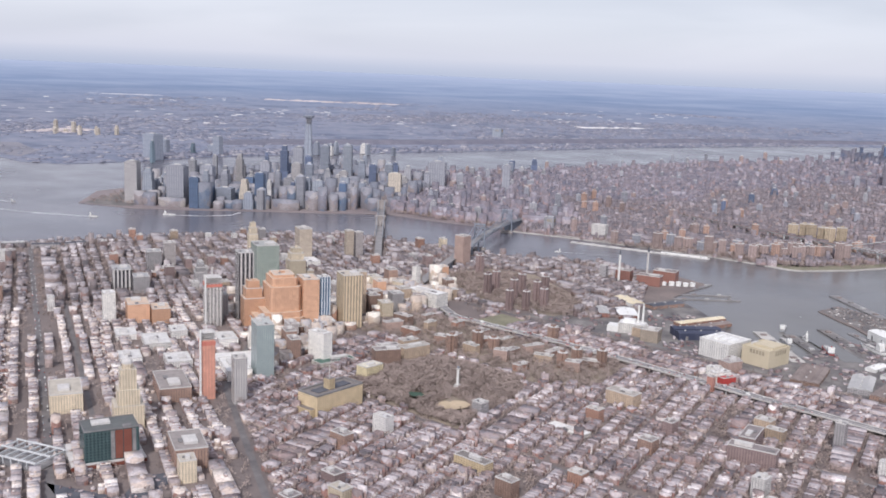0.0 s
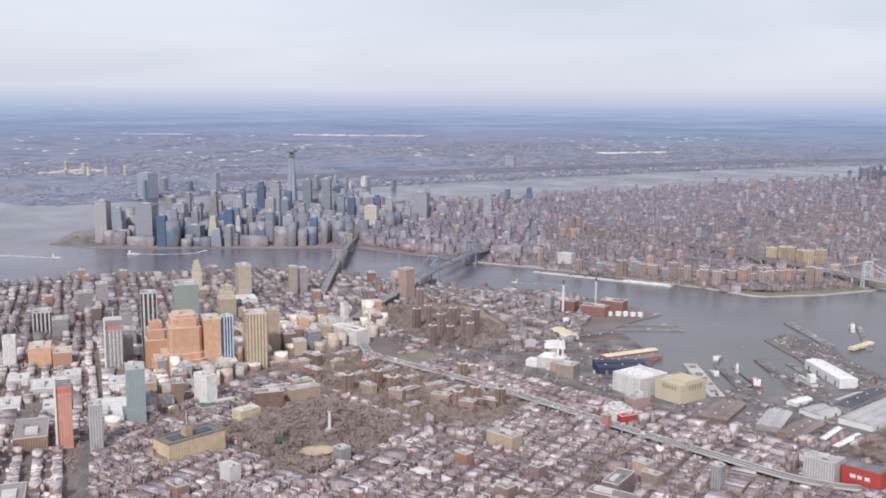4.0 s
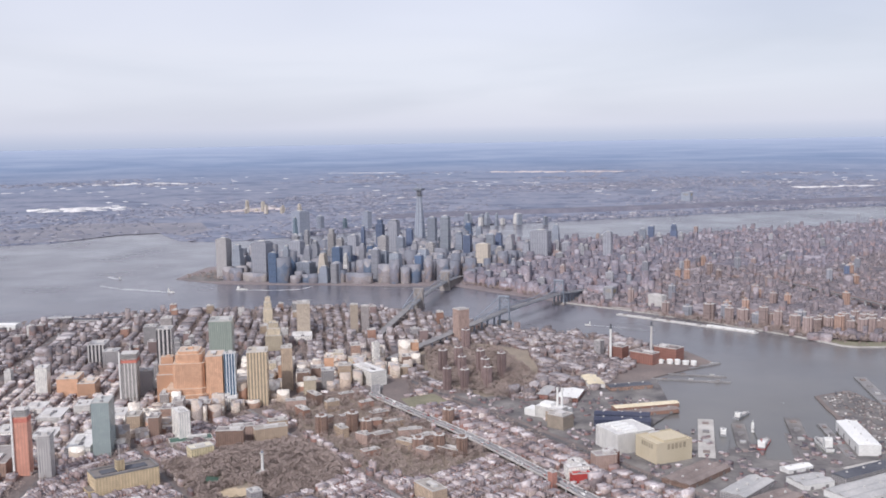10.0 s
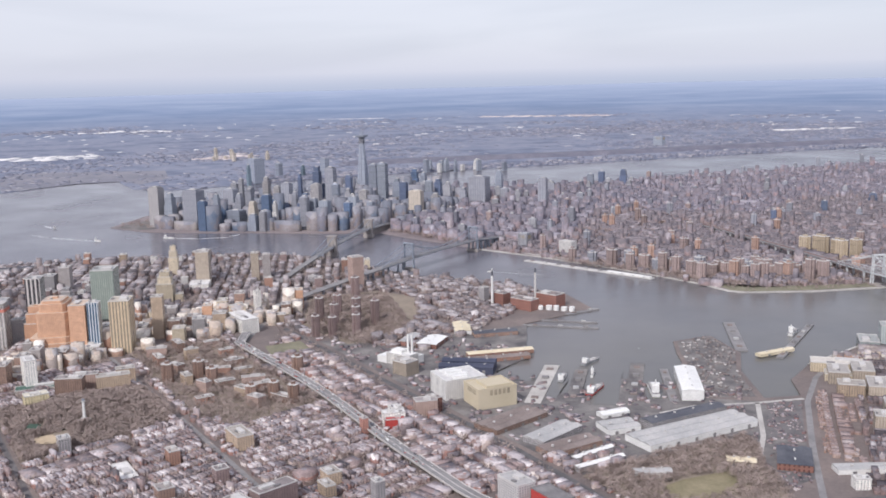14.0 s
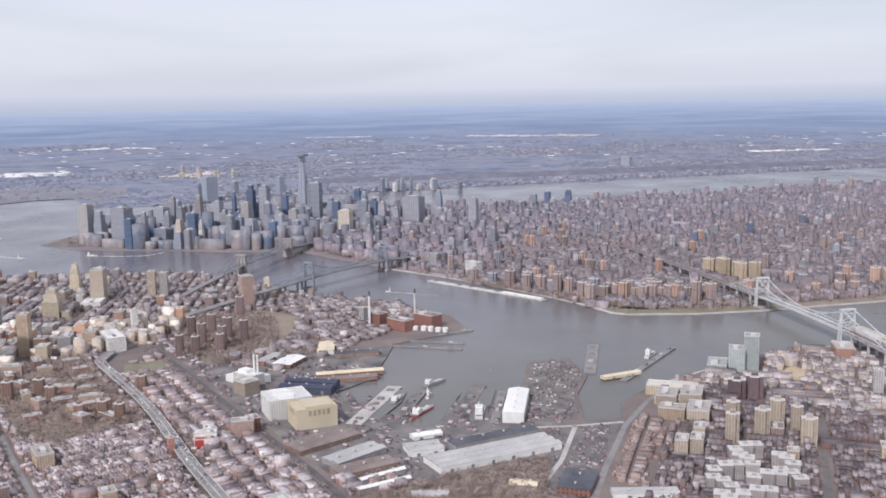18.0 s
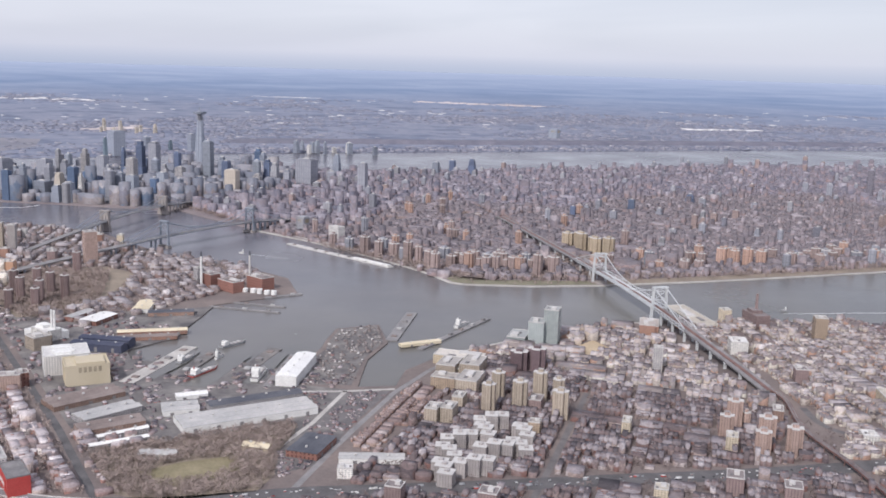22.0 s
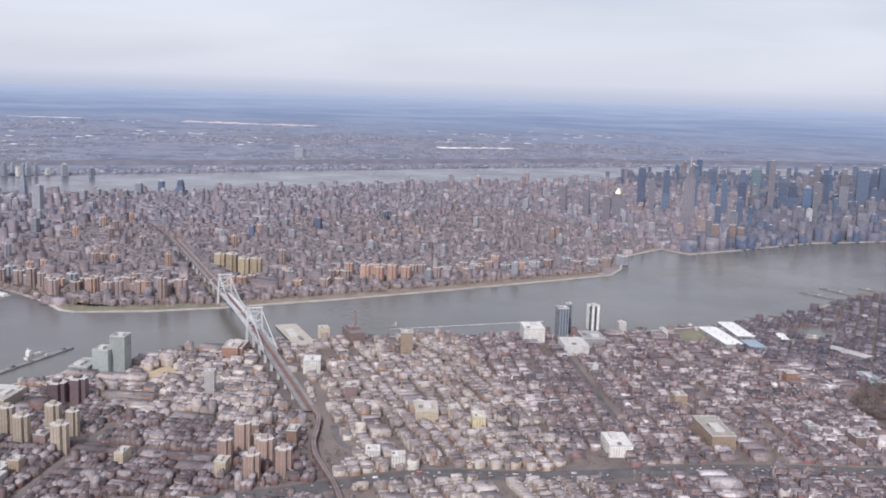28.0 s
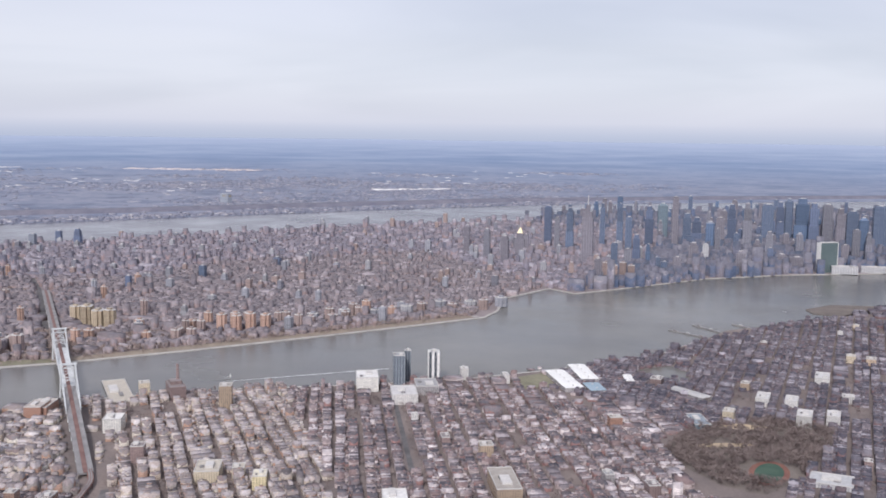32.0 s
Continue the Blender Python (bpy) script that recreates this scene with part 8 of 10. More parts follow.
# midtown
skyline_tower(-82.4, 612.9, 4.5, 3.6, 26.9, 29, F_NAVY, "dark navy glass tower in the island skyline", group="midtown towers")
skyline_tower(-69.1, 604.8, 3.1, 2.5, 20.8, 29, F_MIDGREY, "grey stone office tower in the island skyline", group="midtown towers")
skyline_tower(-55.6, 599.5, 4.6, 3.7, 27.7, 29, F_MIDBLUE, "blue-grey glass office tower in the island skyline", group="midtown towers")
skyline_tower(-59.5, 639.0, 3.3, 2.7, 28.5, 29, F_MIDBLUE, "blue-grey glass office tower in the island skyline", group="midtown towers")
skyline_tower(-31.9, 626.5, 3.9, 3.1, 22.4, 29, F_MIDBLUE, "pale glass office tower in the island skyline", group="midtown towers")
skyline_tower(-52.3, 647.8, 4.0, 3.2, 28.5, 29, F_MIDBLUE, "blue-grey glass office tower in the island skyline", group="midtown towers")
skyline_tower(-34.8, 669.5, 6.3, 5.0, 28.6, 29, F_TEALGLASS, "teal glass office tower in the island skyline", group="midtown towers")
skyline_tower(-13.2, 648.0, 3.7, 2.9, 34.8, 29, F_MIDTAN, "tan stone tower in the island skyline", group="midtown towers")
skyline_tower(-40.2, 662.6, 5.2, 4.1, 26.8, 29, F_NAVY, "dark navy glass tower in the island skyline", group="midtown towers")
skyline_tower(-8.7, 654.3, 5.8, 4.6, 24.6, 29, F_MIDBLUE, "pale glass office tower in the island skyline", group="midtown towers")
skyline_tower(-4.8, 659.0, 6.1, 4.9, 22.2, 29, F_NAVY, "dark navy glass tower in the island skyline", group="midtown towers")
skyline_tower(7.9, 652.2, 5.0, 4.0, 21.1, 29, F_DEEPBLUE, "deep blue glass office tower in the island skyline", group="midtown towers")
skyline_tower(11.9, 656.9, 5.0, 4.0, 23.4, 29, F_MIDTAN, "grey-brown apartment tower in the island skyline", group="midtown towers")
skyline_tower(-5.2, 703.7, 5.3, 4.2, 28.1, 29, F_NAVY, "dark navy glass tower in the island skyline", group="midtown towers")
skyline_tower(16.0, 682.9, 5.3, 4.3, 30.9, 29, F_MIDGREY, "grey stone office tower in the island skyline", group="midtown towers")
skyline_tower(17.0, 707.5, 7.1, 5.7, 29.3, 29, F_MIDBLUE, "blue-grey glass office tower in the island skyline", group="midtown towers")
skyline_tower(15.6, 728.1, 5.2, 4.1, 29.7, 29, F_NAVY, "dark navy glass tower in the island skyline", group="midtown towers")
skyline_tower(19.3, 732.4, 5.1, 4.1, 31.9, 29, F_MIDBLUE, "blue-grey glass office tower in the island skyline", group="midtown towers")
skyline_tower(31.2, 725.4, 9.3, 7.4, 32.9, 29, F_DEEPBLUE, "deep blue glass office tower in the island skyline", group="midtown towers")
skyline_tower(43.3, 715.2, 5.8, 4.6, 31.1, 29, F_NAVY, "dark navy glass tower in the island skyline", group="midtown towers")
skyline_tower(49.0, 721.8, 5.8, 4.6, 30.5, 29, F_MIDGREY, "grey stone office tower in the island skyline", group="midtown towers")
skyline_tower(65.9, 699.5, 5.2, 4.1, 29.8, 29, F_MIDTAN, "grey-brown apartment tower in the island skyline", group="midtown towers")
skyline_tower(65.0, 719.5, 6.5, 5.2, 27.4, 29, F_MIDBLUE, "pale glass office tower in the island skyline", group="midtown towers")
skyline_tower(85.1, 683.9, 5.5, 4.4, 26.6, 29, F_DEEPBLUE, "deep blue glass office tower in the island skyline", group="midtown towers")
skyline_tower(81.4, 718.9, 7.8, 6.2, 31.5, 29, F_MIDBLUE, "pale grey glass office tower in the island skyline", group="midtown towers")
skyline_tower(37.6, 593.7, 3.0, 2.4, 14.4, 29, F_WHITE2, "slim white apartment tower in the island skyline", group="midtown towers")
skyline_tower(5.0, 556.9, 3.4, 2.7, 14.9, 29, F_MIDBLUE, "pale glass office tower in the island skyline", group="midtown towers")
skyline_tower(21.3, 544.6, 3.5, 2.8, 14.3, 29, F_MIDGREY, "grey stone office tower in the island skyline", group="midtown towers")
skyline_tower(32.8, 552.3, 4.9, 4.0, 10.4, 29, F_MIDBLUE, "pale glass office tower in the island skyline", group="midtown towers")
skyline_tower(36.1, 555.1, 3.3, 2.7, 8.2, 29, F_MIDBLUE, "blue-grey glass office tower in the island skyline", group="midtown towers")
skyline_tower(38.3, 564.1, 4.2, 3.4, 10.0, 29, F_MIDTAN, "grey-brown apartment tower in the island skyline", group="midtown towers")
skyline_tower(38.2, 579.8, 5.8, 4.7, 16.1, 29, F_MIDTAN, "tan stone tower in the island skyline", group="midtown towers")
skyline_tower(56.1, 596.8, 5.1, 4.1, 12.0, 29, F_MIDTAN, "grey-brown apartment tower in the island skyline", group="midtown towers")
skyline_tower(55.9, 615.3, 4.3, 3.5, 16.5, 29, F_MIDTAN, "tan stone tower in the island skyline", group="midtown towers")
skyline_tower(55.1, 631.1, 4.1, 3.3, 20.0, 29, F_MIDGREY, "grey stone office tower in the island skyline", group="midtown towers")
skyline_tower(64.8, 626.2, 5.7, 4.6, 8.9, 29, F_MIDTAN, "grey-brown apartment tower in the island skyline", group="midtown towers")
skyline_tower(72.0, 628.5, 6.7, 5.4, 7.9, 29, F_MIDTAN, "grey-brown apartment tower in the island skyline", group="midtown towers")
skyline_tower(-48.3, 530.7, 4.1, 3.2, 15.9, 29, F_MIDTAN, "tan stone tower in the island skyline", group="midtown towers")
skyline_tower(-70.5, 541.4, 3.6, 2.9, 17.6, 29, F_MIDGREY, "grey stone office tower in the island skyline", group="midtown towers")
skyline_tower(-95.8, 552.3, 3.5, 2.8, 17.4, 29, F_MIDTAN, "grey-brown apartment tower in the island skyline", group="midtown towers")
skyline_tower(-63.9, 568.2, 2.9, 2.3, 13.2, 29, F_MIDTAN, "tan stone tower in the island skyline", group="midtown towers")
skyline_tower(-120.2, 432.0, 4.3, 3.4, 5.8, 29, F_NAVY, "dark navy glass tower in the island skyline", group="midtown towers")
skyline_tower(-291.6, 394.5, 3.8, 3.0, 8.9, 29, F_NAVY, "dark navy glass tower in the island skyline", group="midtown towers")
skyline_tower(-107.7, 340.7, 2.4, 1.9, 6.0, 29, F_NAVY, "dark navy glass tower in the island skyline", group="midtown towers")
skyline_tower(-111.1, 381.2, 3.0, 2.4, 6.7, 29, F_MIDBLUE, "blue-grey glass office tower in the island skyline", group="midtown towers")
un_slab(84.5, 637.9, 10.5, 3.1, 15.9, 61, F_GREENSLAB, "green glass slab with white blank ends by the river")
office_tower(92.8, 640.5, 12.9, 6.4, 3.9, 29, F_WHITE2, "low white assembly hall by the river")
office_tower(101.9, 656.7, 13.1, 5.2, 3.1, 29, F_WHITE2, "long white hospital roof by the river")
empire_tower(-18.7, 565.8, 5.9, 5.3, 38.6, 29, F_MIDTAN, "tall grey stone tower with stepped top and spire")
gold_tower(-66.4, 566.1, 3.4, 3.4, 17.4, 29, F_MIDTAN, "stone tower with a gold pyramid roof")

# river housing of the far island
for i in range(6):
    cross_tower(-47.5 + 4.1 * i, 287.0 + (2.6 if i % 2 else 0.0), 4.3, 3.4, 6.4 + 0.5 * (i % 3), 24, F_YELLOWB, "yellow-cream brick river housing slab", group="cream river housing")
cross_tower(-89.4, 206.7, 2.9, 2.4, 5.0, 15, F_RIVERBROWN, "brown brick river housing tower", group="brown river housing")
cross_tower(-80.4, 208.8, 3.4, 2.9, 4.5, 28, F_GREYBROWN, "brown brick river housing tower", group="brown river housing")
cross_tower(-71.7, 210.8, 3.9, 3.3, 6.4, 21, F_RIVERBROWN, "brown brick river housing tower", group="brown river housing")
cross_tower(-63.0, 211.7, 3.0, 2.5, 6.0, 34, F_RIVERBROWN, "brown brick river housing tower", group="brown river housing")
cross_tower(-69.2, 217.0, 3.6, 3.1, 5.5, 27, F_GREYBROWN, "brown brick river housing tower", group="brown river housing")
cross_tower(-61.5, 217.1, 4.0, 3.4, 5.1, 20, F_RIVERBROWN, "brown brick river housing tower", group="brown river housing")
cross_tower(-53.0, 217.9, 3.2, 2.8, 7.0, 33, F_RIVERBROWN, "brown brick river housing tower", group="brown river housing")
cross_tower(-56.0, 218.4, 3.8, 3.2, 4.2, 26, F_GREYBROWN, "brown brick river housing tower", group="brown river housing")
cross_tower(-47.5, 219.0, 2.7, 2.3, 6.2, 19, F_RIVERBROWN, "brown brick river housing tower", group="brown river housing")
cross_tower(-40.3, 218.9, 3.4, 2.9, 5.8, 32, F_RIVERBROWN, "brown brick river housing tower", group="brown river housing")
cross_tower(-45.9, 228.7, 3.9, 3.3, 5.2, 25, F_GREYBROWN, "brown brick river housing tower", group="brown river housing")
cross_tower(-37.6, 229.1, 2.9, 2.4, 4.9, 18, F_RIVERBROWN, "brown brick river housing tower", group="brown river housing")
cross_tower(-29.8, 230.5, 3.6, 3.1, 6.7, 31, F_RIVERBROWN, "brown brick river housing tower", group="brown river housing")
cross_tower(-35.1, 240.4, 4.2, 3.5, 3.9, 24, F_GREYBROWN, "brown brick river housing tower", group="brown river housing")
cross_tower(-27.8, 239.0, 3.1, 2.6, 5.8, 17, F_RIVERBROWN, "brown brick river housing tower", group="brown river housing")
cross_tower(-20.3, 240.3, 3.8, 3.2, 5.4, 30, F_RIVERBROWN, "brown brick river housing tower", group="brown river housing")
cross_tower(-25.0, 249.3, 2.9, 2.4, 5.0, 23, F_GREYBROWN, "brown brick river housing tower", group="brown river housing")
cross_tower(-17.4, 250.5, 3.2, 2.8, 4.6, 16, F_RIVERBROWN, "brown brick river housing tower", group="brown river housing")
cross_tower(-10.8, 249.9, 4.0, 3.4, 6.4, 29, F_RIVERBROWN, "brown brick river housing tower", group="brown river housing")
cross_tower(-52.9, 222.0, 3.2, 2.8, 4.3, 15, F_RIVERBROWN, "brown brick river housing tower", group="brown river housing")
cross_tower(-44.9, 224.2, 3.2, 2.8, 4.2, 28, F_RIVERORANGE, "brown brick river housing tower", group="brown river housing")
cross_tower(-34.0, 217.3, 3.2, 2.8, 6.2, 21, F_RIVERBROWN, "brown brick river housing tower", group="brown river housing")
cross_tower(-37.6, 226.2, 3.5, 3.0, 4.1, 34, F_RIVERBROWN, "brown brick river housing tower", group="brown river housing")
cross_tower(-29.8, 228.3, 3.2, 2.8, 6.2, 27, F_RIVERORANGE, "brown brick river housing tower", group="brown river housing")
cross_tower(-22.2, 230.2, 3.1, 2.6, 6.0, 20, F_RIVERBROWN, "brown brick river housing tower", group="brown river housing")
cross_tower(-25.5, 239.4, 3.5, 3.0, 6.0, 33, F_RIVERBROWN, "brown brick river housing tower", group="brown river housing")
cross_tower(-17.9, 241.2, 3.2, 2.8, 5.8, 26, F_RIVERORANGE, "brown brick river housing tower", group="brown river housing")
cross_tower(-10.5, 242.9, 3.1, 2.6, 7.8, 19, F_RIVERBROWN, "brown brick river housing tower", group="brown river housing")
cross_tower(4.8, 314.9, 3.3, 3.3, 7.0, 24, F_RIVERORANGE, "orange brick river housing tower", group="orange river housing")
cross_tower(6.8, 319.6, 3.4, 3.4, 6.2, 24, F_RIVERORANGE, "orange brick river housing tower", group="orange river housing")
cross_tower(8.8, 324.3, 3.4, 3.4, 6.7, 24, F_RIVERORANGE, "orange brick river housing tower", group="orange river housing")
cross_tower(10.9, 329.2, 3.5, 3.5, 5.9, 24, F_RIVERORANGE, "orange brick river housing tower", group="orange river housing")
cross_tower(5.1, 342.8, 3.0, 2.5, 4.4, 24, F_RIVERBROWN, "brown brick river housing tower", group="brown river housing")
cross_tower(6.5, 354.3, 4.2, 3.5, 2.6, 24, F_GREYBROWN, "brown brick river housing tower", group="brown river housing")
cross_tower(6.2, 361.9, 3.1, 2.6, 2.6, 24, F_RIVERBROWN, "brown brick river housing tower", group="brown river housing")
cross_tower(11.9, 365.1, 4.3, 3.6, 3.6, 24, F_TAN2, "brown brick river housing tower", group="brown river housing")
cross_tower(11.6, 372.9, 3.2, 2.8, 3.5, 24, F_RIVERBROWN, "brown brick river housing tower", group="brown river housing")
cross_tower(17.4, 376.1, 4.4, 3.7, 2.9, 24, F_GREYBROWN, "brown brick river housing tower", group="brown river housing")
cross_tower(17.3, 384.2, 3.2, 2.8, 2.8, 24, F_RIVERBROWN, "brown brick river housing tower", group="brown river housing")
cross_tower(23.1, 387.4, 4.5, 3.9, 3.8, 24, F_TAN2, "brown brick river housing tower", group="brown river housing")
cross_tower(23.0, 395.7, 3.4, 2.9, 3.8, 24, F_RIVERBROWN, "brown brick river housing tower", group="brown river housing")
cross_tower(23.0, 406.2, 4.7, 4.0, 3.6, 24, F_GREYBROWN, "brown brick river housing tower", group="brown river housing")
cross_tower(28.8, 407.5, 3.5, 3.0, 3.0, 24, F_RIVERBROWN, "brown brick river housing tower", group="brown river housing")
cross_tower(28.9, 418.1, 4.8, 4.1, 2.9, 24, F_TAN2, "brown brick river housing tower", group="brown river housing")
cross_tower(34.8, 419.4, 3.6, 3.1, 4.0, 24, F_RIVERBROWN, "brown brick river housing tower", group="brown river housing")
cross_tower(34.9, 430.5, 4.9, 4.2, 3.8, 24, F_GREYBROWN, "brown brick river housing tower", group="brown river housing")
cross_tower(-34.8, 229.7, 3.1, 2.6, 4.7, 15, F_RIVERBROWN, "brown brick river housing tower", group="brown river housing")
cross_tower(-28.0, 231.5, 3.1, 2.6, 4.4, 28, F_RIVERBROWN, "brown brick river housing tower", group="brown river housing")
cross_tower(-21.3, 233.3, 3.0, 2.5, 6.1, 21, F_RIVERBROWN, "brown brick river housing tower", group="brown river housing")
cross_tower(-24.1, 239.9, 3.2, 2.8, 4.1, 34, F_RIVERBROWN, "brown brick river housing tower", group="brown river housing")
cross_tower(-17.5, 241.6, 3.1, 2.6, 5.8, 27, F_RIVERBROWN, "brown brick river housing tower", group="brown river housing")
cross_tower(-20.3, 248.4, 3.1, 2.6, 3.8, 20, F_RIVERBROWN, "brown brick river housing tower", group="brown river housing")
cross_tower(-13.6, 250.1, 3.2, 2.8, 5.6, 33, F_RIVERBROWN, "brown brick river housing tower", group="brown river housing")
cross_tower(28.1, 515.7, 3.2, 3.2, 10.3, 29, F_RIVERBROWN, "brown brick river tower", group="brown river housing")
cross_tower(30.8, 518.8, 3.3, 3.3, 8.9, 29, F_RIVERBROWN, "brown brick river tower", group="brown river housing")
cross_tower(33.6, 521.9, 3.3, 3.3, 10.3, 29, F_RIVERBROWN, "brown brick river tower", group="brown river housing")
cross_tower(36.3, 525.0, 3.3, 3.3, 8.9, 29, F_RIVERBROWN, "brown brick river tower", group="brown river housing")

# blocks beside the yard and the river road
office_tower(57.5, 166.0, 11.5, 5.0, 2.2, 40, F_CREAMBRICK, "long cream brick loft block near the water")
office_tower(62.5, 160.5, 6.5, 4.0, 1.6, 40, F_CREAM, "low cream brick workshop near the water")
office_tower(70.5, 153.5, 5.5, 4.0, 2.6, 40, F_TAN, "tan brick loft block beside the pale street")
for x, y, w, d, h in ((180.5, 367.5, 7.0, 3.4, 2.4), (187.5, 369.5, 6.0, 3.2, 2.6), (196.5, 357.0, 6.5, 3.6, 3.0), (201.5, 362.5, 5.5, 3.2, 2.8), (182.0, 402.0, 8.0, 4.0, 2.2)):
    office_tower(x, y, w, d, h, -69, F_PALEWHITE, "pale grey loft block beyond the ball park", group="pale lofts")
office_tower(218.6, 320.0, 8.5, 7.0, 1.0, 20, F_WHITE2, "low white-roofed hall beside the park")
office_tower(177.5, 338.5, 9.5, 4.0, 1.2, -45, F_TEALGLASS, "low building with a blue-green roof beside the park")
zigzag_block(111.2, 126.4, 6.4, 3.2, 2.6, -49, F_LILAC, "pale grey-white low apartment block", group="pale apartment blocks")
zigzag_block(112.5, 131.9, 6.2, 3.0, 3.0, 41, F_LILAC, "pale grey-white low apartment block", group="pale apartment blocks")
zigzag_block(105.0, 131.5, 6.0, 3.0, 2.4, -35, F_LILAC, "pale grey-white low apartment block", group="pale apartment blocks")
zigzag_block(101.2, 136.5, 6.2, 3.2, 2.8, 55, F_LILAC, "pale grey-white low apartment block", group="pale apartment blocks")
zigzag_block(100.2, 142.8, 6.4, 3.2, 2.6, -49, F_LILAC, "pale grey-white low apartment block", group="pale apartment blocks")
zigzag_block(108.4, 139.1, 6.2, 3.0, 3.0, 41, F_LILAC, "pale grey-white low apartment block", group="pale apartment blocks")
zigzag_block(109.2, 144.0, 6.0, 3.0, 2.4, -35, F_LILAC, "pale grey-white low apartment block", group="pale apartment blocks")
zigzag_block(96.2, 147.3, 6.2, 3.2, 2.8, 55, F_LILAC, "pale grey-white low apartment block", group="pale apartment blocks")
zigzag_block(104.2, 148.8, 6.4, 3.2, 2.6, -49, F_LILAC, "pale grey-white low apartment block", group="pale apartment blocks")
office_tower(102.5, 112.5, 2.6, 2.0, 1.9, 59, F_WHITE, "small white depot office block")


# ---- housing estates among trees ----
ESTATE = [(-57, 33), (-58, 57.5), (-30, 57), (9, 57.5), (13, 36), (2, 31)]
NORTH_ESTATE = [(-91, 99), (-88, 122), (-72, 128), (-44, 112), (-30, 96), (-32, 84), (-58, 82)]
park("ground_estate", ESTATE, M_PARK, "leaf-strewn winter grounds of a housing estate")
park("ground_north_estate", NORTH_ESTATE, M_PARK, "leaf-strewn winter grounds round brown towers")
est = random.Random(5)
for i in range(7):
    for j in range(3):
        x, y = -51 + i * 9.0 + est.uniform(-2, 2), 37.5 + j * 7.2 + est.uniform(-1.6, 1.6)
        if not (i == 6 and j == 0):
            office_tower(x, y, est.uniform(3.2, 5.6), est.uniform(1.5, 2.2), est.uniform(1.4, 2.9), est.choice((0, 90, 90, 20, 70)), (F_HOUSING, F_BRICK, F_BROWN, F_TAN)[(i + 2 * j) % 4],
                         "brown brick estate slab among bare trees", group="estate slabs")
grove("estate_trees", scatter(ESTATE, 1500, 31), "bare trees between estate slabs", 0.6, 1.15, 50, False, None, 0.65)


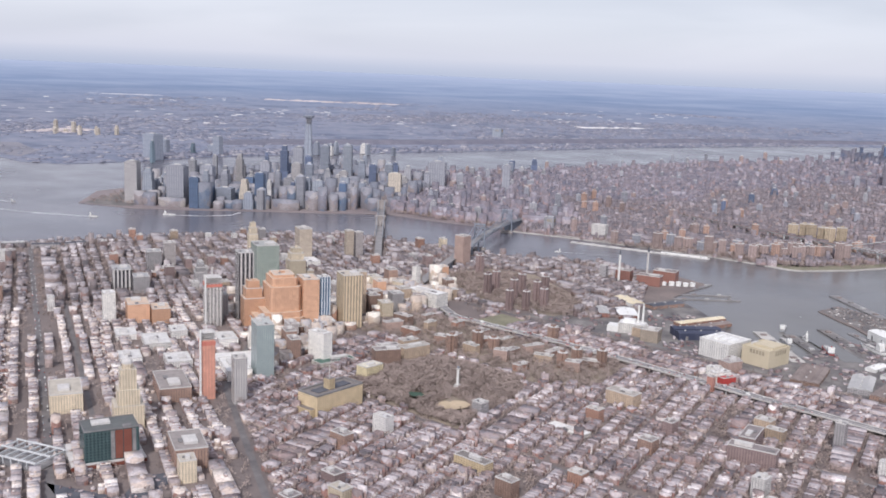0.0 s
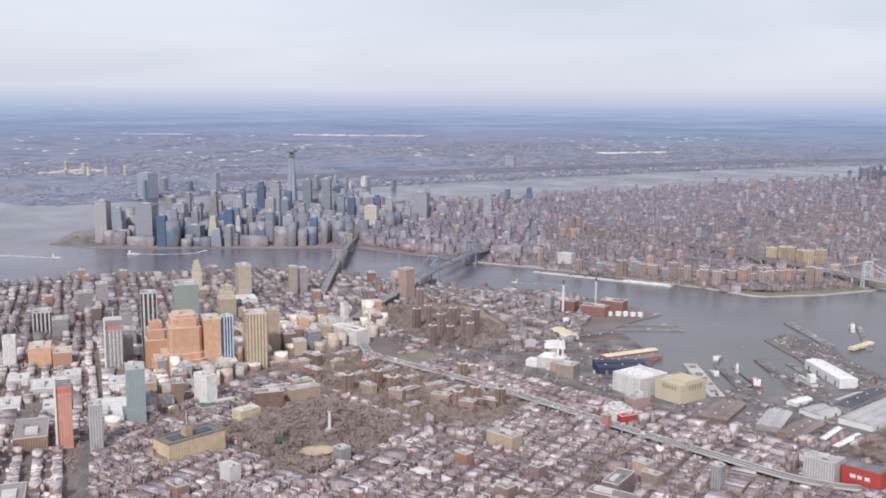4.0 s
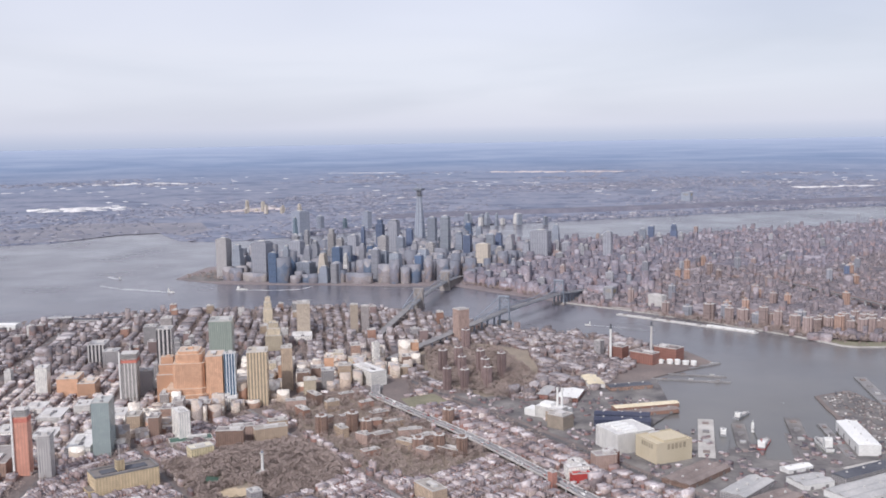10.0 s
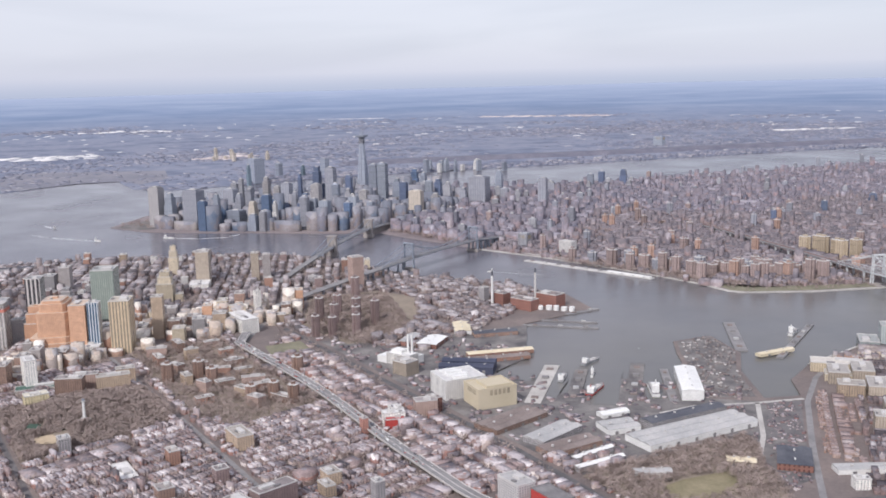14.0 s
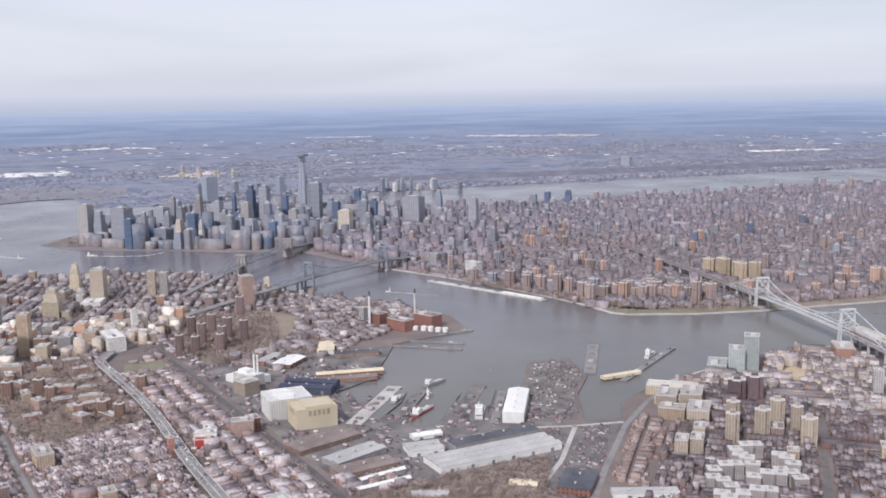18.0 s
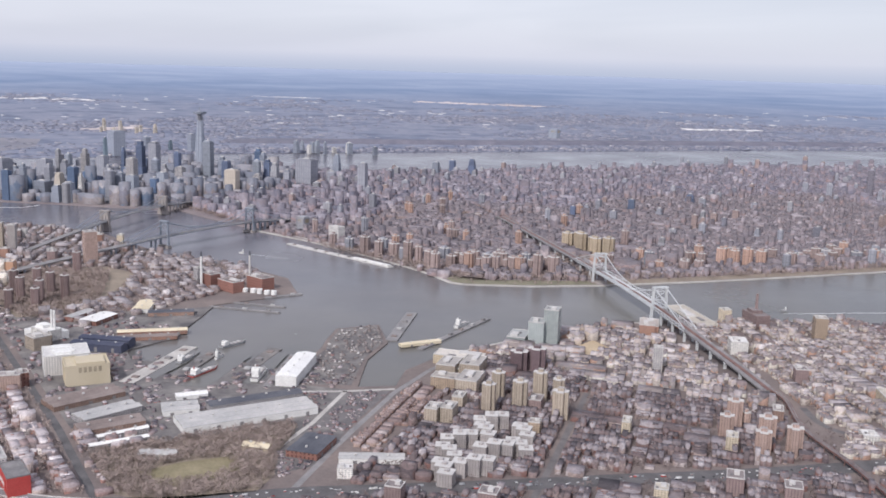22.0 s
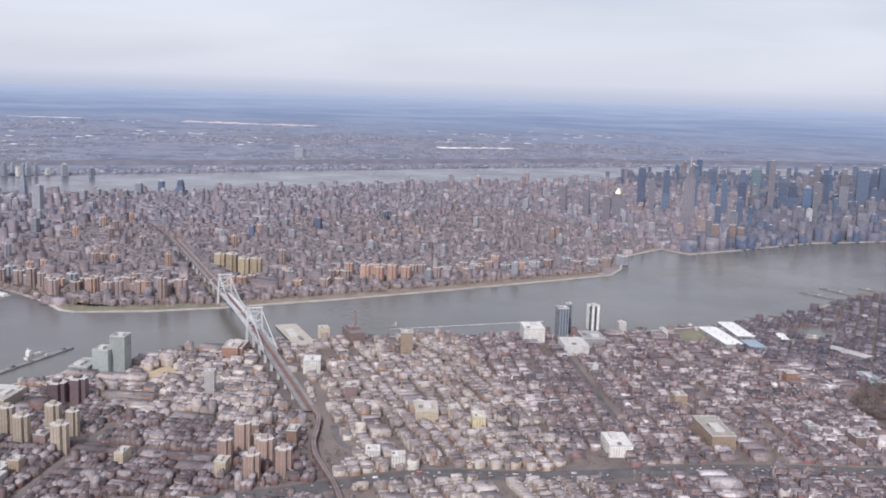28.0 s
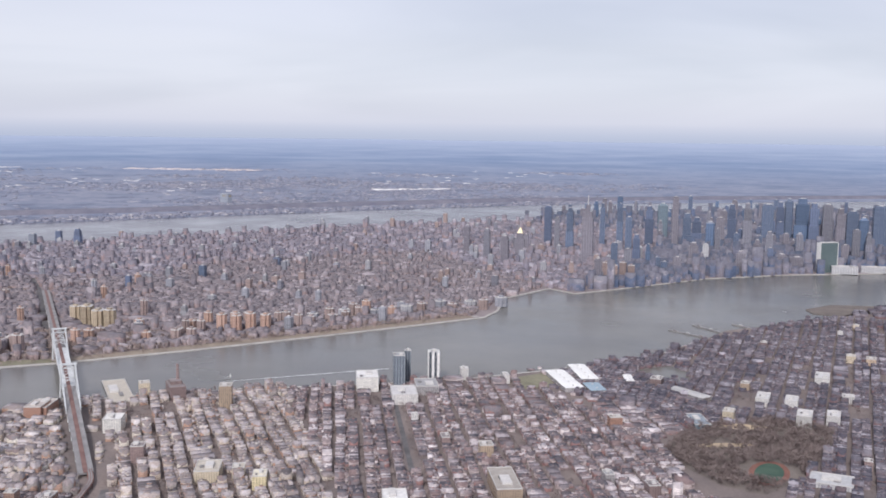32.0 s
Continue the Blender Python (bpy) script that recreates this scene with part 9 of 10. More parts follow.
# ---- joined rows of houses ----
rng = np.random.default_rng(7)
AREAS = [
    ("brooklyn_heights_houses", [(-223, 11), (-206, 72), (-176, 122), (-121.9, 139.1), (-96.2, 143.5), (-85, 100.5), (-94.2, 60.1), (-108.6, 20.3), (-127.8, -29.2), (-208, -40)], -25, (13, 5.2), 1.4, 1.35, 1.9, (0.9, 1.9), 0.10, 2.6),
    ("boerum_hill_houses", [(-208, -38.5), (-127.8, -29.2), (-108.6, 20.3), (-73.1, 21.8), (-37.2, -20.4), (7.6, -48.5), (60, -110), (60, -320), (-320, -320)], -25, (17, 5.0), 1.5, 1.3, 1.75, (0.8, 1.4), 0.05, 2.4),
    ("downtown_blocks", [(-108.6, 20.3), (-94.2, 60.1), (-85, 100.5), (-61.1, 74.6), (-56.1, 29.6), (-37.2, -20.4), (-75, 10)], -25, (8, 6.2), 1.2, 1.6, 2.9, (1.4, 3.8), 0.22, 2.0),
    ("fort_greene_houses", [(-56.1, 29.6), (-60.9, 61.5), (-28.4, 59.1), (101.4, 57), (150, 40), (150, -120), (60, -110), (7.6, -48.5), (-40, -20)], 103, (19, 5.2), 1.25, 0.7, 1.7, (0.9, 1.5), 0.06, 2.0),
    ("vinegar_hill_houses", [(-96.3, 147.5), (-62.9, 163.8), (-45.3, 159.4), (-29.5, 129), (-13.9, 98.7), (-38.9, 81), (-61, 75.5), (-85, 100)], 0, (9, 6), 1.4, 1.3, 2.3, (0.7, 1.7), 0.15, 2.0),
    ("navy_yard_fringe", [(-28.4, 59.1), (-59, 75.5), (59.5, 75.3), (63.3, 88), (110.7, 97.4), (150, 60), (100, 58)], 0, (13, 6.0), 1.4, 1.2, 2.4, (0.7, 1.6), 0.1, 1.9),
    ("south_side_houses", [(75.3, 149.5), (51, 172), (60, 178), (95, 188), (118, 208), (140.4, 195.9), (240, 150), (240, 60), (150, 40), (110.7, 97.4), (98, 122)], 41, (12, 4.6), 0.8, 0.95, 1.95, (0.75, 1.5), 0.12, 1.9),
    ("bridge_foot_houses", [(51, 172), (47.3, 209.5), (52.9, 239.4), (100.4, 221.4), (118, 208), (95, 188), (60, 178)], 41, (12, 5.0), 0.9, 1.4, 2.1, (0.8, 1.7), 0.15, 1.9),
    ("pink_row_houses", [(64.5, 149.5), (75.3, 149.5), (98, 122), (88.7, 119.5)], -49, (9, 3.4), 0.7, 0.55, 1.2, (0.7, 1.0), 0.0, 1.2),
    ("near_bridge_houses", [(52.9, 239.4), (71.8, 276.1), (80, 285), (172, 232), (215, 165), (140.4, 195.9), (100, 225)], -27, (13, 4.9), 1.1, 0.9, 1.95, (0.75, 1.6), 0.12, 2.0),
    ("north_side_houses", [(80, 285), (107.6, 330.6), (117.6, 341.5), (149.9, 330.4), (177.9, 319.6), (204.7, 293.9), (300, 330), (360, 200), (240, 150), (215, 165), (172, 232)], -40, (13, 4.9), 1.1, 0.9, 1.95, (0.7, 1.5), 0.12, 2.0),
    ("green_point_houses", [(117.6, 341.5), (124.4, 377.8), (129.1, 429.8), (133.9, 479.1), (141.8, 509.9), (229.9, 516), (360, 420), (300, 330), (214.6, 305.6), (191.8, 324.2), (180, 333)], -69, (14, 4.6), 0.85, 0.72, 1.95, (0.7, 1.6), 0.10, 1.9),
    ("inlet_sheds", [(118, 352), (150, 330.4), (177.9, 320), (182, 334), (176, 352), (158, 366), (140, 368), (124, 378)], -40, (9, 5), 0.9, 2.2, 3.4, (0.5, 1.0), 0.05, 1.6),
    ("long_island_city_blocks", [(141.8, 520.4), (156.7, 603.6), (204.7, 696.5), (300, 830), (480, 1000), (560, 700), (360, 420), (230, 520)], -60, (16, 8), 1.6, 2.2, 3.6, (0.7, 1.6), 0.08, 2.5),
    ("eastern_houses", [(60, -320), (60, -110), (150, -120), (150, 60), (240, 60), (240, 150), (360, 200), (360, 420), (520, 400), (520, 0), (360, -320)], -20, (17, 5.4), 1.4, 1.0, 1.9, (0.7, 1.4), 0.05, 2.0),
]
AREAS_M = [
    ("financial_district_blocks", [(-301.5, 96.6), (-260.7, 122.5), (-220.1, 168.5), (-206.3, 191.3), (-252, 273), (-338.3, 283.2), (-328, 120)], 35, (11, 9), 1.3, 3.5, 3.9, (3.5, 10.5), 0.2, 1.3),
    ("civic_centre_blocks", [(-206.3, 191.3), (-154.1, 196.1), (-124.8, 232.3), (-191, 306.5), (-268.1, 341), (-338.3, 283.2), (-240, 260)], 30, (11, 7), 1.6, 2.4, 2.8, (2.2, 5.6), 0.16, 1.8),
    ("lower_east_side_blocks", [(-154.1, 196.1), (-64.9, 207.2), (-20.9, 215.1), (1, 243.8), (16.5, 294.9), (-33.5, 321), (-128.9, 355.8), (-191, 306.5), (-120, 230)], 24, (13, 5.6), 1.4, 1.3, 2.2, (1.4, 2.4), 0.09, 2.6),
    ("east_village_blocks", [(16.5, 294.9), (37.6, 379.7), (41.3, 405.4), (20.9, 447.6), (15, 484.5), (-113.6, 533.1), (-152.1, 408.8), (-128.9, 355.8), (-30, 320)], 24, (16, 5.8), 1.4, 1.3, 2.3, (1.4, 2.4), 0.08, 2.6),
    ("soho_blocks", [(-128.9, 355.8), (-152.1, 408.8), (-113.6, 533.1), (-158.5, 578.7), (-284.4, 544.6), (-304.9, 416.7), (-326.7, 318.1), (-268.1, 341), (-180, 300)], 28, (13, 6.4), 1.4, 1.7, 2.6, (1.5, 3.2), 0.12, 2.3),
    ("chelsea_blocks", [(-113.6, 533.1), (15, 484.5), (30.7, 485.9), (-8.5, 613.4), (-76.2, 749.3), (-230.4, 726.8), (-275.1, 631.6), (-284.4, 544.6), (-140, 560)], 29, (16, 6.2), 1.7, 2.6, 2.6, (1.5, 3.4), 0.16, 2.4),
    ("midtown_blocks", [(30.7, 485.9), (42.7, 514.8), (71.7, 613), (104.6, 658.1), (189.2, 775.4), (50.3, 941.1), (-125.4, 963.6), (-230.9, 738.1), (-76.2, 749.3), (0, 600)], 29, (16, 6), 1.7, 3.0, 2.8, (3.0, 8.5), 0.2, 1.6),
    ("uptown_blocks", [(189.2, 775.4), (330, 950), (415, 1150), (45.9, 1257.5), (-125.4, 963.6), (60, 900)], 29, (17, 6), 1.8, 3.4, 2.8, (2.5, 6.5), 0.12, 1.8),
]
# ---- single buildings between the rows ----
pick = random.Random(11)


def scattered(outline, n, kind, mats, sizes, heights, turn, group, what, room=2.6):
    """Single buildings at random places that are still free."""
    px, py = [p[0] for p in outline], [p[1] for p in outline]
    made, tries = 0, 0
    while made < n and tries < n * 30:
        tries += 1
        x, y = pick.uniform(min(px), max(px)), pick.uniform(min(py), max(py))
        here = np.array([x]), np.array([y])
        if not inside(outline, *here)[0] or any(math.hypot(x - q[0][0], y - q[0][1]) < room * 1.4 or math.hypot(x - q[2][0], y - q[2][1]) < room * 1.4 for q in KEEP_OUT):
            continue
        if any(near_line(line, *here, r + room)[0] for line, r in KEEP_LINES) or any(inside(q, *here)[0] for q in KEEP_OUT if abs(q[0][0] - x) < 60 and abs(q[0][1] - y) < 60):
            continue
        mat, colour = pick.choice(mats)
        kind(x, y, pick.uniform(*sizes), pick.uniform(*sizes) * 0.8, pick.uniform(*heights), turn, mat, f"{colour} {what}", group=group)
        made += 1


GLASSY = [(F_GREYBLUE, "blue-grey glass"), (F_NAVY, "dark navy glass"), (F_MIDGREY, "grey stone"), (F_GREYBROWN, "grey-brown stone"), (F_PALEGLASS, "pale glass"), (F_TAN2, "tan stone"), (F_DEEPBLUE, "deep blue glass"), (F_GREYBLUE, "blue-grey glass")]
STONY = [(F_GREYBROWN, "grey-brown brick"), (F_TAN2, "tan brick"), (F_MIDGREY, "grey stone"), (F_RIVERBROWN, "brown brick"), (F_GREYBROWN, "dull brown brick")]
HOMELY = [(F_TAN, "tan brick"), (F_BROWN, "brown brick"), (F_BRICK, "red-brown brick"), (F_GREY, "grey stucco"), (F_PALEWHITE, "pale stucco"), (F_CREAM, "cream brick"), (F_DARKBROWN, "dark brown brick")]
MIDTOWN = [(F_MIDBLUE, "blue-grey glass"), (F_NAVY, "dark navy glass"), (F_MIDGREY, "grey stone"), (F_MIDTAN, "grey-brown stone"), (F_DEEPBLUE, "deep blue glass"), (F_MIDTAN, "weathered stone")]
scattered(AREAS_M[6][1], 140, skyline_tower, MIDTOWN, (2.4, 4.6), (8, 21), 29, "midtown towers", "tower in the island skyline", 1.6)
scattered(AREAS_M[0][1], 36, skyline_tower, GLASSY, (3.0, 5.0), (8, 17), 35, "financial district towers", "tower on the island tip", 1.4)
scattered(AREAS_M[5][1], 60, skyline_tower, STONY, (2.2, 3.6), (4, 9), 29, "mid-island towers", "block above the roofs", 1.8)
scattered(AREAS_M[4][1], 40, skyline_tower, STONY, (2.2, 3.4), (3.5, 6.5), 28, "mid-island towers", "block above the roofs", 1.8)
scattered(AREAS_M[3][1], 36, skyline_tower, STONY, (2.0, 3.2), (3.5, 6.5), 24, "mid-island towers", "block above the roofs", 1.8)
scattered(AREAS_M[1][1], 30, skyline_tower, STONY, (2.4, 4.0), (4.5, 10), 30, "mid-island towers", "block above the roofs", 1.8)
scattered(AREAS_M[2][1], 26, cross_tower, [(F_RIVERBROWN, "brown brick"), (F_GREYBROWN, "dull brown brick"), (F_RIVERORANGE, "red-brown brick")], (2.2, 3.2), (4.5, 7), 15, "brown river housing", "river housing tower", 2.0)
scattered([(-6, 262), (8, 300), (17, 340), (27, 380), (12, 386), (-4, 340), (-16, 300), (-24, 268)], 24, cross_tower, [(F_RIVERBROWN, "brown brick"), (F_RIVERBROWN, "dull brown brick"), (F_RIVERORANGE, "orange-brown brick")], (2.8, 3.8), (3.4, 5.4), 24, "brown river housing", "river housing tower among bare trees", 1.6)
scattered(AREAS[6][1], 34, office_tower, HOMELY, (2.0, 4.0), (2.0, 3.6), -49, "south side blocks", "apartment block among row houses", 2.0)
scattered(AREAS[10][1], 34, office_tower, HOMELY, (2.0, 4.2), (1.8, 3.2), -40, "north side blocks", "loft block among row houses", 2.0)
scattered(AREAS[11][1], 22, office_tower, HOMELY, (2.0, 4.0), (1.6, 2.8), -70, "green point blocks", "loft block among row houses", 2.0)
scattered(AREAS[3][1], 40, office_tower, HOMELY, (2.0, 3.6), (1.9, 3.6), 0, "hill side blocks", "apartment block among row houses", 2.0)
scattered(AREAS[2][1], 34, office_tower, [(F_TAN, "tan brick"), (F_CREAM, "cream stone"), (F_BROWN, "brown brick"), (F_LILAC, "pale stone"), (F_ORANGE, "orange brick"), (F_GREY, "grey stone")], (2.8, 5.0), (2.6, 6.0), -25, "downtown blocks", "office block with a flat roof", 1.8)
scattered(AREAS[0][1], 40, office_tower, HOMELY, (2.2, 3.6), (2.4, 4.8), -25, "heights blocks", "apartment block near the water", 2.0)
clutter("yard_clutter", [(8, 100), (24, 108), (33, 104), (37, 110), (31, 120), (44, 129), (34, 144), (60, 136), (62, 100), (74, 80), (40, 78), (-50, 79), (-40, 96), (-5, 118)], 1100, 5, "containers, lorries and stacked goods in the yard")
clutter("salvage_clutter", [(27, 147), (18, 154.5), (19, 165.2), (33.5, 159), (44, 147.7), (60, 136), (55, 128), (46, 129.5), (33, 143)], 650, 6, "scrap heaps and machines in the salvage yard", (0.15, 0.6), (0.1, 0.6), True, M_SCRAP)
clutter("gate_clutter", [(57, 100), (57, 121), (63, 132), (66, 140), (85, 122), (97, 110), (97, 78), (84, 113), (76, 117), (72, 106), (62, 96)], 900, 15, "parked cars, lorries and low sheds by the yard gate", (0.12, 0.7), (0.1, 0.5))
clutter("lot_clutter", [(64.2, 134.4), (67.3, 141.5), (83.5, 122.5), (78.5, 119)], 170, 16, "rows of parked lorries and cars", (0.1, 0.35), (0.1, 0.25))
clutter("rail_clutter", [(-19.6, -71.5), (-6.7, -65.8), (-11.5, -58.5), (-9.2, -53.0), (-6.5, -56.5), (-3.0, -66.0), (-12.0, -73.0)], 160, 17, "parked railway carriages and white vans", (0.1, 0.5), (0.12, 0.3), False)
clutter("shore_clutter", [(47, 212), (49, 232), (53, 242), (60, 258), (72, 279), (90, 304), (108, 334), (117, 357), (130, 400), (128, 430), (122, 380), (100, 315), (76, 275), (58, 240)], 240, 7, "low sheds and goods along the bulkhead", (0.3, 1.4), (0.2, 0.8))


# ---- row houses that stand nearest to the way ----
def row_house(wall_mat, label, seed):
    """A unit house, one by one by one, with roof, cornice, stair head, chimney and stoop."""
    r = random.Random(seed)
    ob = thing("row_house", 60 + seed, -60, 0.25, 0, label, "house", "near row houses")
    block("wall", wall_mat, ob, -0.485, 0.485, -0.5, 0.5, 0, 0.96)
    block("roof_deck", (M_TAR, M_GREYROOF, M_BROWNROOF)[seed % 3], ob, -0.47, 0.47, -0.485, 0.485, 0.96, 0.975)
    block("cornice", M_TRIM, ob, -0.49, 0.49, -0.56, -0.501, 0.88, 1.0)
    block("stair_head", M_GREYROOF, ob, -0.3, 0.02, 0.05 + r.uniform(0, 0.1), 0.3, 0.975, 1.16)
    block("chimney", F_BRICKRED, ob, 0.34, 0.46, -0.2, -0.08, 0.975, 1.2)
    block("stoop", M_STONE, ob, -0.4, -0.1, -0.68, -0.501, 0, 0.18)
    return ob


NEAR_KINDS = [row_house(F_BROWN, "brown brick row house with a tarred roof", 0), row_house(F_DARKBROWN, "dark brownstone row house with a grey roof", 1), row_house(F_BRICK, "red-brown brick row house with a cornice", 2),
              row_house(F_PALEWHITE, "pale stucco row house with a tarred roof", 3), row_house(F_TAN, "tan brick row house with a grey roof", 4)]
near_left = [215]


def set_apart(b, reach):
    """Takes out of joined rows the houses closest to the flight line and stands each of them as a thing."""
    x, y = b[:, 0], b[:, 1]
    off = (x - 123) * 0.838 - (y + 143) * 0.546        # distance west of the line, as minus
    sel = np.where((off > -140) & (off < -100) & (b[:, 2] < 0.8) & (b[:, 6] == 0) & (b[:, 4] > 0.6))[0]
    sel = sel[np.argsort(-off[sel])][:reach]
    sel = sel[:near_left[0]]
    near_left[0] -= len(sel)
    for i, row in enumerate(b[sel].tolist()):
        m = pose(row[0], row[1], 0.25, 0, 0, math.degrees(row[5])) @ Matrix.Diagonal((row[2] * 2, row[3] * 2, row[4], 1))
        if used[0] < 5:
            NEAR_KINDS[used[0]].matrix_world = m
            used[0] += 1
        else:
            k = NEAR_KINDS[i % 5]
            c = copy_thing(k, Matrix.Identity(4))
            c.matrix_basis = m
    return np.delete(b, sel, 0)


EVEN = ("fort_greene_houses", "boerum_hill_houses", "brooklyn_heights_houses", "eastern_houses", "pink_row_houses", "green_point_houses", "south_side_houses", "near_bridge_houses", "north_side_houses")
used = [0]
TAKEN = []      # ground plans of the rows, where no tree can stand
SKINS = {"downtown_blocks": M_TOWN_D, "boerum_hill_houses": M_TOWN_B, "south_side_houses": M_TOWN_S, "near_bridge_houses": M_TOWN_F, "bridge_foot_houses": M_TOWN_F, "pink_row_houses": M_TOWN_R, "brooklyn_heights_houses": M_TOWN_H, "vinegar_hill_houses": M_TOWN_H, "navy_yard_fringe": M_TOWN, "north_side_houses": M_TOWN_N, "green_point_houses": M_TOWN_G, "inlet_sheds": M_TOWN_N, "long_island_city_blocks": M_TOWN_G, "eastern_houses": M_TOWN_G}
for name, poly, turn, plot_size, street, lot, deep, hs, share, factor in AREAS:
    b = rows_of_houses(rng, poly, turn, plot_size, street, lot, deep, hs, 0.98, (share, factor), 0.5, BROOKLYN, 0.35 if name in EVEN else 0.8)
    if name in ("fort_greene_houses", "south_side_houses", "north_side_houses", "near_bridge_houses"):
        b = set_apart(b, 75)
    TAKEN.append(b)
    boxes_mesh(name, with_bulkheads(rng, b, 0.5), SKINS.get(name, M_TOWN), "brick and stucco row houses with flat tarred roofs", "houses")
for name, poly, turn, plot_size, street, lot, deep, hs, share, factor in AREAS_M:
    b = rows_of_houses(rng, poly, turn, plot_size, street, lot, deep, hs, 0.96, (share, factor), 0.2, MANHATTAN, 1.0)
    TAKEN.append(b)
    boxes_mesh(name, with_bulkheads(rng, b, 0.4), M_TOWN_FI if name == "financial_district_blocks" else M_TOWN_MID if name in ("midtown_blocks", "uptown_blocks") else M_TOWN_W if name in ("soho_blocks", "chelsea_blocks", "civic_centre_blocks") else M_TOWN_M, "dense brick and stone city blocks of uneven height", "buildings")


# ---- trees of streets and back yards ----
def yard_trees(poly, n, seed):
    p = np.array(scatter(poly, n, seed))
    p = p[free(p[:, 0], p[:, 1], 0.2)]
    return p[~np.isin(cells(p[:, 0], p[:, 1]), BUILT)].tolist()


def cells(x, y):
    return np.floor(x / 0.35).astype(np.int64) * 100000 + np.floor(y / 0.35).astype(np.int64)


def built_cells():
    """The small squares of ground that houses cover."""
    b = np.concatenate(TAKEN)
    got = []
    for u in np.linspace(-1, 1, 9):
        for v in np.linspace(-1, 1, 9):
            lx, ly = b[:, 2] * u, b[:, 3] * v
            c, s = np.cos(b[:, 5]), np.sin(b[:, 5])
            got.append(cells(b[:, 0] + c * lx - s * ly, b[:, 1] + s * lx + c * ly))
    return np.unique(np.concatenate(got))


BUILT = built_cells()


for k, (name, poly, n) in enumerate((("fort_greene_trees", AREAS[3][1], 34000), ("boerum_trees", AREAS[1][1], 26000), ("heights_trees", AREAS[0][1], 12000), ("south_side_trees", AREAS[6][1], 15000), ("near_bridge_trees", AREAS[9][1], 7000),
                                     ("north_side_trees", AREAS[10][1], 14000), ("green_point_trees", AREAS[11][1], 6000), ("yard_fringe_trees", AREAS[5][1], 4000), ("vinegar_trees", AREAS[4][1], 3500), ("east_village_trees", AREAS_M[3][1], 12000), ("lower_east_side_trees", AREAS_M[2][1], 14000), ("civic_trees", AREAS_M[1][1], 3000))):
    grove(name, yard_trees(poly, n, 40 + k), "bare street and back yard trees between houses", 0.5, 0.95, 16, False, M_TREE_SHADED if name in ("green_point_trees", "south_side_trees", "north_side_trees", "near_bridge_trees") else M_TREE)


# ---- traffic ----
def traffic(name, line, lanes, n, z, seed):
    g = np.random.default_rng(seed)
    seg = [(a, b, math.hypot(b[0] - a[0], b[1] - a[1])) for a, b in zip(line, line[1:])]
    total = sum(s[2] for s in seg)
    rows = []
    for _ in range(n):
        at = g.uniform(0, total)
        for a, b, l in seg:
            if at < l:
                break
            at -= l
        t = math.atan2(b[1] - a[1], b[0] - a[0])
        off = float(g.choice(lanes))
        x, y = a[0] + (b[0] - a[0]) * at / l - math.sin(t) * off, a[1] + (b[1] - a[1]) * at / l + math.cos(t) * off
        big = g.random() < 0.15
        rows.append((x, y, 0.5 if big else 0.23, 0.12 if big else 0.09, 0.34 if big else 0.15, t, z - 0.25))
    return boxes_mesh(name, rows, M_CARS, "cars and lorries on the expressway", "vehicles")


M_CARS = town("car_paint", [(0.6, 0.6, 0.6), (0.05, 0.05, 0.06), (0.3, 0.31, 0.33), (0.4, 0.06, 0.05), (0.7, 0.7, 0.68)], [(0.6, 0.6, 0.6), (0.05, 0.05, 0.06), (0.3, 0.31, 0.33), (0.72, 0.72, 0.7)], 5.0, 0.0)
traffic("expressway_traffic_viaduct", [p[:2] for p in EXPRESSWAY[6:26]], (-0.8, -0.45, 0.45, 0.8), 150, 1.37, 1)
traffic("expressway_traffic", [p[:2] for p in EXPRESSWAY[cut:]], (-0.9, -0.5, 0.5, 0.9), 330, 0.28, 2)
traffic("street_traffic", [(-214, 18.5), (-120.5, -24.2), (-31.6, -65)], (-0.5, 0.5), 120, 0.27, 3)

# ---- far shore towns ----
far_rng = np.random.default_rng(21)


def far_town(name, n, lo, hi, mat, size, height, label, away=(420, 1500)):
    """Loose clusters of low buildings on the far land."""
    mid = np.stack([far_rng.uniform(*lo, 60), far_rng.uniform(*hi, 60)], 1)
    pick = far_rng.integers(0, 60, n)
    p = mid[pick] + far_rng.normal(0, 45, (n, 2))
    shore = JERSEY_SHORE + [(-3000, 1750), (-3000, -300)]
    ok = inside(shore, p[:, 0], p[:, 1])
    p = p[ok]
    m = len(p)
    b = np.stack([p[:, 0], p[:, 1], far_rng.uniform(0.4, 1.0, m) * size, far_rng.uniform(0.3, 0.8, m) * size, far_rng.uniform(0.4, 1.0, m) * height, far_rng.choice([0.3, 0.5, 1.1], m), np.zeros(m)], 1)
    return boxes_mesh(name, b, mat, label, "buildings")


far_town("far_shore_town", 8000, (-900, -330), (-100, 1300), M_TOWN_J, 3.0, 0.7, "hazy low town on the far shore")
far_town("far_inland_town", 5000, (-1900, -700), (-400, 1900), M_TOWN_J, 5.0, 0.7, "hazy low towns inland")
M_DEPOT = surface("pale_depot_roofs", (0.70, 0.69, 0.70), (0.86, 0.85, 0.84), 0.02, 0.5)
far_town("far_depots", 260, (-1900, -700), (-300, 1900), M_DEPOT, 4.5, 0.6, "white depot roofs far inland")


